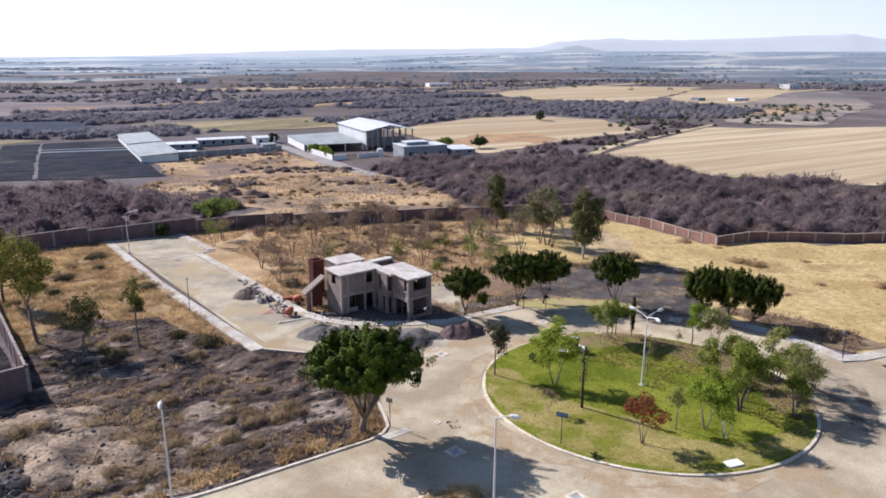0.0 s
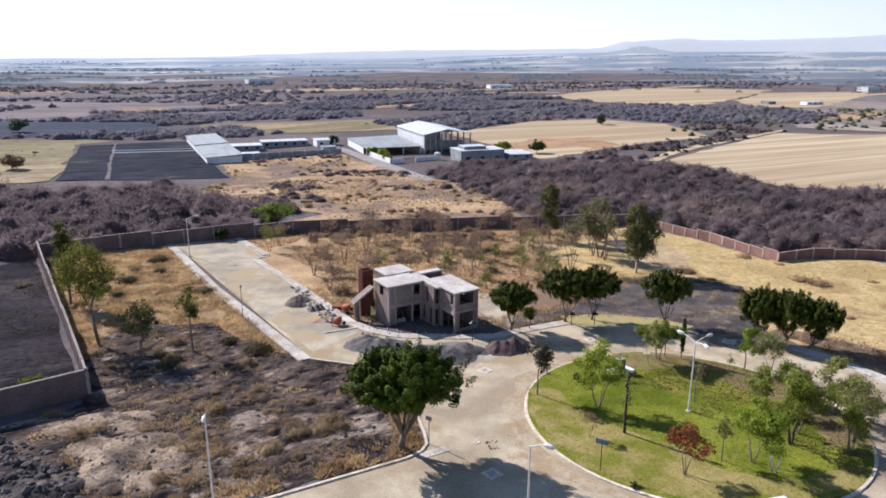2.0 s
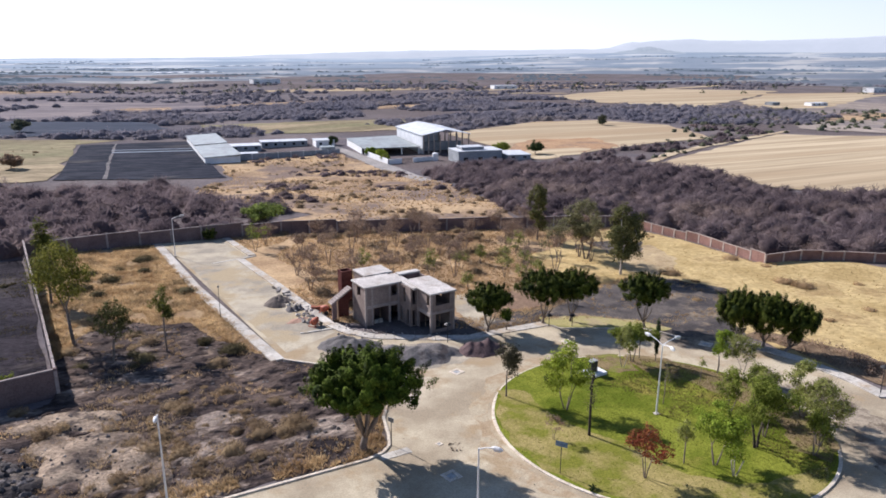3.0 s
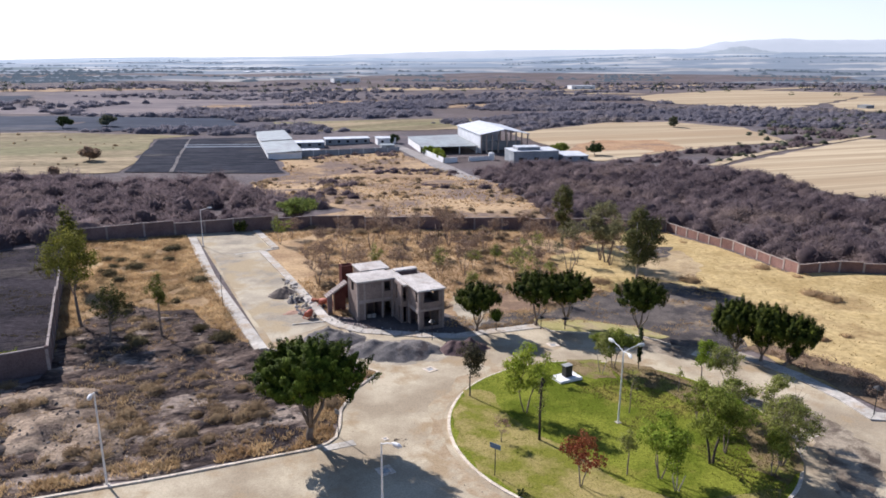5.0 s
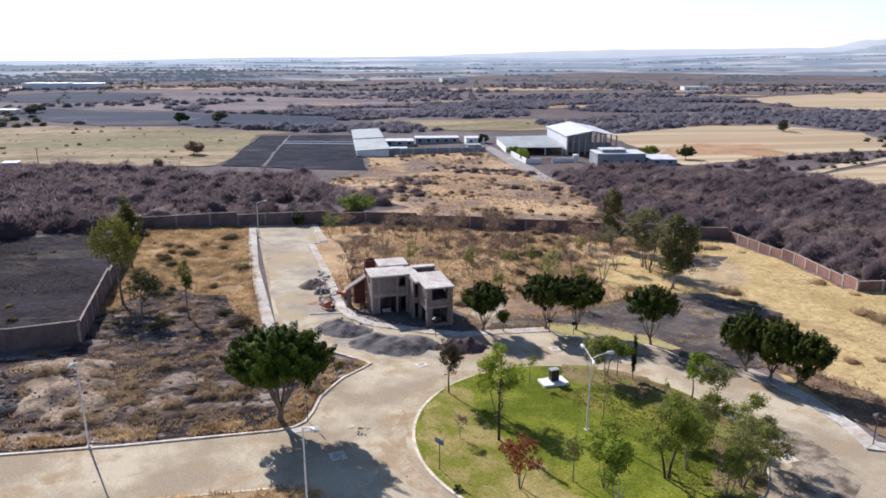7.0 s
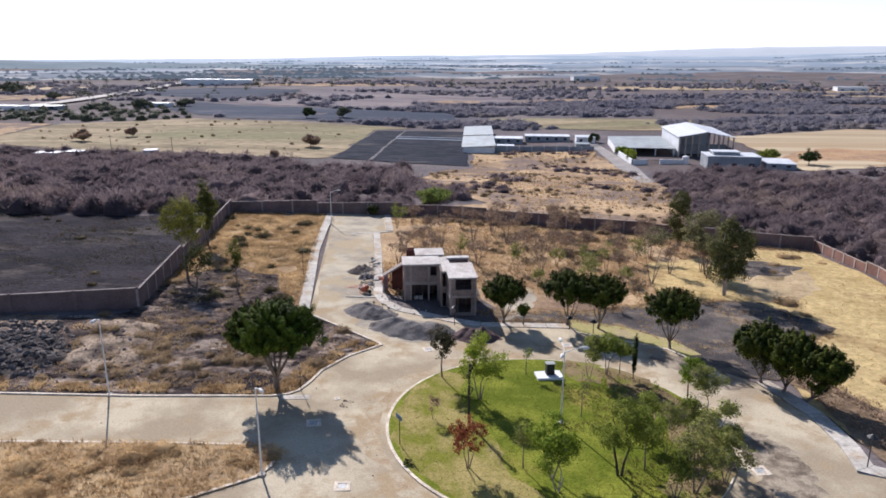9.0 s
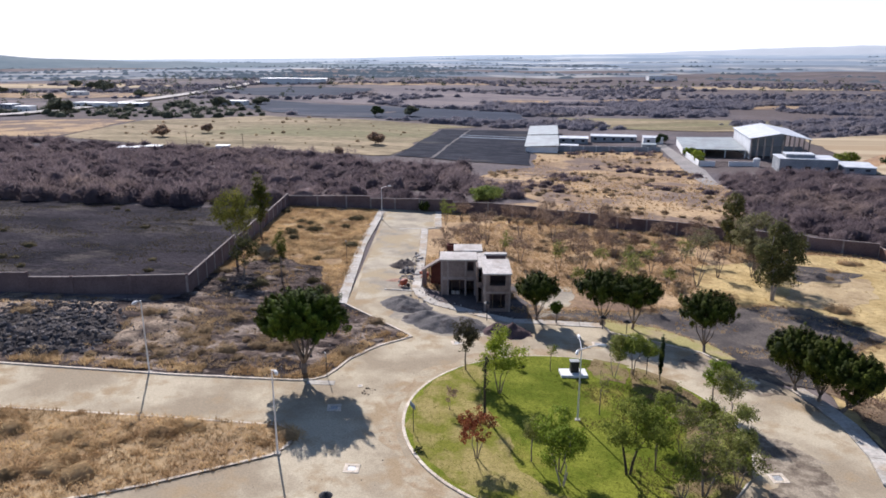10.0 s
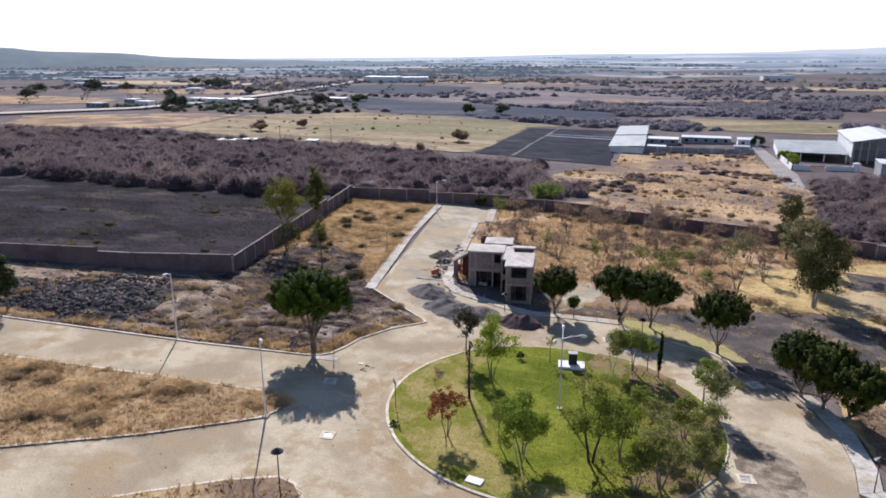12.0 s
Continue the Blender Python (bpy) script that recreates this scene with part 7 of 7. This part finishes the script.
grass("yellow_grass", YELLOW, 5000, 0.06, 0.2, M_GRASSY, "thick straw-yellow grass", 227, 0, 4, lambda x, y: x < 125, 0.10, 0.8)
grass("dry_grass", OUTER, 3600, 0.2, 0.45, M_GRASSN, "dry tan grass beyond the wall", 228, 0.1, 3, clumpy(0.04, -0.1, 5), 0.3)
scrub("field_scrub", YELLOW, 26, 0.8, 2.4, 200, 0.25, M_GRASSN, "low mounds of dull brown dry brush in the straw field", 239, lambda x, y: x < 120, squash=0.2, dome=True)


def near_edge(poly, d):
    """True within d of the outline."""
    def test(x, y):
        for i in range(len(poly)):
            (x0, y0), (x1, y1) = poly[i - 1], poly[i]
            s = max(0.0, min(1.0, ((x - x0) * (x1 - x0) + (y - y0) * (y1 - y0)) / max(1e-6, (x1 - x0) ** 2 + (y1 - y0) ** 2)))
            if math.hypot(x - x0 - s * (x1 - x0), y - y0 - s * (y1 - y0)) < d:
                return True
        return False
    return test


YARD_BOX = [(41, 66.5), (52, 68.2), (60, 66), (64, 60), (66, 55), (74, 52), (84, 66), (82, 76), (72, 82), (60, 79), (41, 74)]
grass("dry_grass", YARD_BOX, 1500, 0.12, 0.35, M_GRASSN, "ragged dry grass along the yard edge", 236, 0.03, 5, lambda x, y, e=near_edge(YARD, 1.0): e(x, y) and y > 62, 0.06, 0.9)
grass("dry_grass", YARD_BOX, 500, 0.1, 0.3, M_GRASS, "tufts of dry grass in the gravel yard", 237, 0.04, 5, lambda x, y: inside(YARD, x, y) and noise.noise((x * 0.25, y * 0.25, 3)) > 0.12, 0.06, 0.9)
grass("lawn_grass", circle(46.4, 41.4, 14.5, 40), 9000, 0.05, 0.11, M_GREENGRASS, "short green lawn grass", 229, 0.17, 3, None, 0.05)
grass("lawn_grass", circle(46.4, 41.4, 14.4, 40), 5000, 0.05, 0.14, M_LITTERLEAF, "brown fallen leaves and dry tufts under the island trees", 238, 0.18, 3, lambda x, y: (x - 46.4) * 0.8 + (y - 41.4) * 0.1 + 6 * noise.noise((x * 0.2, y * 0.2, 5)) > 3.5, 0.06)


def rubble_h(x, y):
    e = 0.75 - ((x + 11.4) / 10.4) ** 2 - ((y - 51.8) / 7.2) ** 2 + 0.7 * noise.noise((x * 0.22, y * 0.3, 9))
    return max(0.0, e) ** 0.6 * 0.9 * (0.75 + 0.9 * noise.noise((x * 0.35, y * 0.5, 2)))


def ridge_h(x, y):
    u, w = (x + 0.2) * 0.92 + (y - 56) * 0.39, -(x + 0.2) * 0.39 + (y - 56) * 0.92
    e = 0.7 - (u / 5.4) ** 2 - (w / 10.0) ** 2 + 0.9 * noise.noise((x * 0.28, y * 0.28, 4))
    return max(0.0, e) ** 0.8 * 0.6 * (0.7 + 1.0 * noise.noise((x * 0.4, y * 0.4, 7)))


def swell(name, x0, x1, y0, y1, gap, form, material, label):
    """Uneven raised ground: a sheet that dives below the land where the form ends."""
    nx, ny = round((x1 - x0) / gap), round((y1 - y0) / gap)
    v, f = [], []
    for j in range(ny + 1):
        for i in range(nx + 1):
            x, y = x0 + i * gap, y0 + j * gap
            h = form(x, y)
            v.append((x, y, gz(x, y) + (h + 0.10 * noise.noise((x * 1.3, y * 1.3, 0)) * min(1, h * 3) if h > 0.02 else -0.25) + 0.03))
    for j in range(ny):
        for i in range(nx):
            f.append((j * (nx + 1) + i, j * (nx + 1) + i + 1, (j + 1) * (nx + 1) + i + 1, (j + 1) * (nx + 1) + i))
    g = Geo()
    g.add(v, f)
    tagged(part(name, g, material, smooth=True), label, "ground", "", "structure")


# dark patch: the shade in the hollow is painted with the yard colour
patch("gravel_hollow", wob([(83, 92.8), (85.2, 103.4), (90, 102.4), (95.2, 100), (93, 97), (87, 89.8)], 1.5, 0.5, 96), 0.05, M_YARDSHADED, "gravel hollow behind the pale sand, shade put into its colour", category="gravel")
patch("sand_patch", wob([(77.6, 83), (79.8, 80.4), (84.8, 79.8), (91.8, 86.5), (95, 97), (93.5, 97.6), (87.4, 90.6), (85.4, 93.2), (81.8, 91.2)], 1.5, 0.6, 95), 0.06, M_SANDBANK, "trodden pale sand at the edge of the straw field", category="sand")


def clod_h(x, y):
    """Churned clods over the burnt lot; nothing along the kerb and the other patches."""
    if not (inside(BURNT, x, y) and y > 47.5 + max(0, x - 14) * 0.75 and x > -4 and ridge_h(x, y) < 0.05):
        return 0.0
    return max(0.0, 0.08 + 0.34 * noise.noise((x * 0.45, y * 0.7, 21)) + 0.22 * noise.noise((x * 1.1, y * 1.5, 22)))


swell("burnt_clods", -4, 26, 46, 84, 0.3, clod_h, M_BURNT, "churned clods of burnt soil")
swell("rubble_ground", -26, 1, 45.4, 62.2, 0.4, rubble_h, M_ASH, "black churned rubble ground beside the wall")
swell("dust_ridge", -11, 9, 45.4, 67, 0.4, ridge_h, M_DUST, "pale rocky dust ridge beside the black rubble")
patch("dust_patch", wob([(-38, 55), (-36, 60.6), (-29, 62.6), (-20, 64.2), (-11, 64.6), (-9.5, 62), (-16, 60.8), (-24, 58), (-29, 54)], 1.4, 0.8, 44), 0.05, M_DUST, "pale dusty ground beside the wall", category="lot")
RUBBLE = wob([(-27, 53), (-24, 46.6), (-10, 45.8), (-4, 46.6), (-2.8, 52), (-5, 57), (-8, 61.5), (-15, 62.5), (-22, 59)], 1.5, 0.8, 45)
grass("dry_grass", [(-10, 45.6), (8, 46.2), (16, 47), (16, 58), (8, 66), (-3, 64)], 900, 0.12, 0.4, M_GRASSB, "dull brown weeds over the dusty ridge", 247, 0.1, 6, lambda x, y: not inside(RUBBLE, x, y) and noise.noise((x * 0.22, y * 0.3, 12)) > 0.02, 0.05, 0.9)
scrub("lot_scrub", [(-8, 46), (8, 46.4), (20, 48), (16, 60), (8, 66), (-3, 62)], 34, 0.4, 1.5, 300, 0.2, M_GRASSB, "tangles of bare brown twigs on the burnt lot", 248, lambda x, y: noise.noise((x * 0.12, y * 0.12, 15)) > 0.0, dome=True, squash=0.34)
stones("lava_stones", RUBBLE, 2600, 0.06, 0.5, "heap of black lava stones beside the wall", 231, lift=rubble_h)
stones("building_rubble", BURNT, 300, 0.04, 0.18, "pale crumbs of stone strewn over the burnt lot", 246, lambda x, y: not inside(RUBBLE, x, y) and noise.noise((x * 0.15, y * 0.15, 9)) > 0.0, lift=ridge_h, material=M_RUBBLE)
stones("lava_stones", BURNT, 2000, 0.04, 0.26, "dark lava stones scattered over the burnt lot", 232, lambda x, y: not inside(RUBBLE, x, y) and ridge_h(x, y) < 0.1, lift=ridge_h)
stones("lava_stones", [(-4, 47), (8, 47), (10, 60), (4, 66), (-3, 62)], 300, 0.04, 0.2, "dark stones strewn over the dust ridge", 235, lambda x, y: ridge_h(x, y) > 0.05, lift=ridge_h)
stones("lava_stones", [(-1, 62), (12, 64), (26, 58), (22, 50), (2, 47)], 26, 0.2, 0.5, "large dark boulders on the burnt lot", 233, lift=ridge_h)
stones("road_clods", [(-40, 38), (20, 41), (30, 56), (20, 70), (24, 73), (34, 62), (34, 52), (30, 42), (33, 30), (24, 22), (8, 14), (16, 22), (26, 33), (22, 39), (-40, 35.5)], 420, 0.02, 0.08, "small clods and pebbles on the dusty road", 234, lift=lambda x, y: 0.06, material=M_CLOD)
stones("road_debris", circle(27.5, 44.3, 0.8, 8), 34, 0.03, 0.14, "small dark heap of debris on the road", 242, lift=lambda x, y: 0.08, material=M_CLOD)
stones("building_rubble", [(23.6, 79), (25.6, 78), (26.2, 84), (25.8, 90), (24.2, 97), (23.2, 96), (23.0, 88)], 260, 0.06, 0.42, "pale rubble and broken blocks beside the dead-end road", 240, lift=lambda x, y: 0.1, material=M_RUBBLE)
stones("building_rubble", [(26.2, 73), (29.4, 70.4), (40, 66.2), (41, 67.6), (31, 72.6), (28.6, 76), (26.6, 78)], 130, 0.04, 0.24, "pale crumbs of mortar and block before the house", 241, lift=lambda x, y: 0.12, material=M_RUBBLE)
scrub("lot_scrub", [(72.6, 54), (73, 46), (73.2, 38), (79, 36.5), (79, 46), (76, 54)], 60, 0.4, 0.9, 60, 0.22, M_DRYLEAF, "low dry brown brush beside the curving pavement", 219)
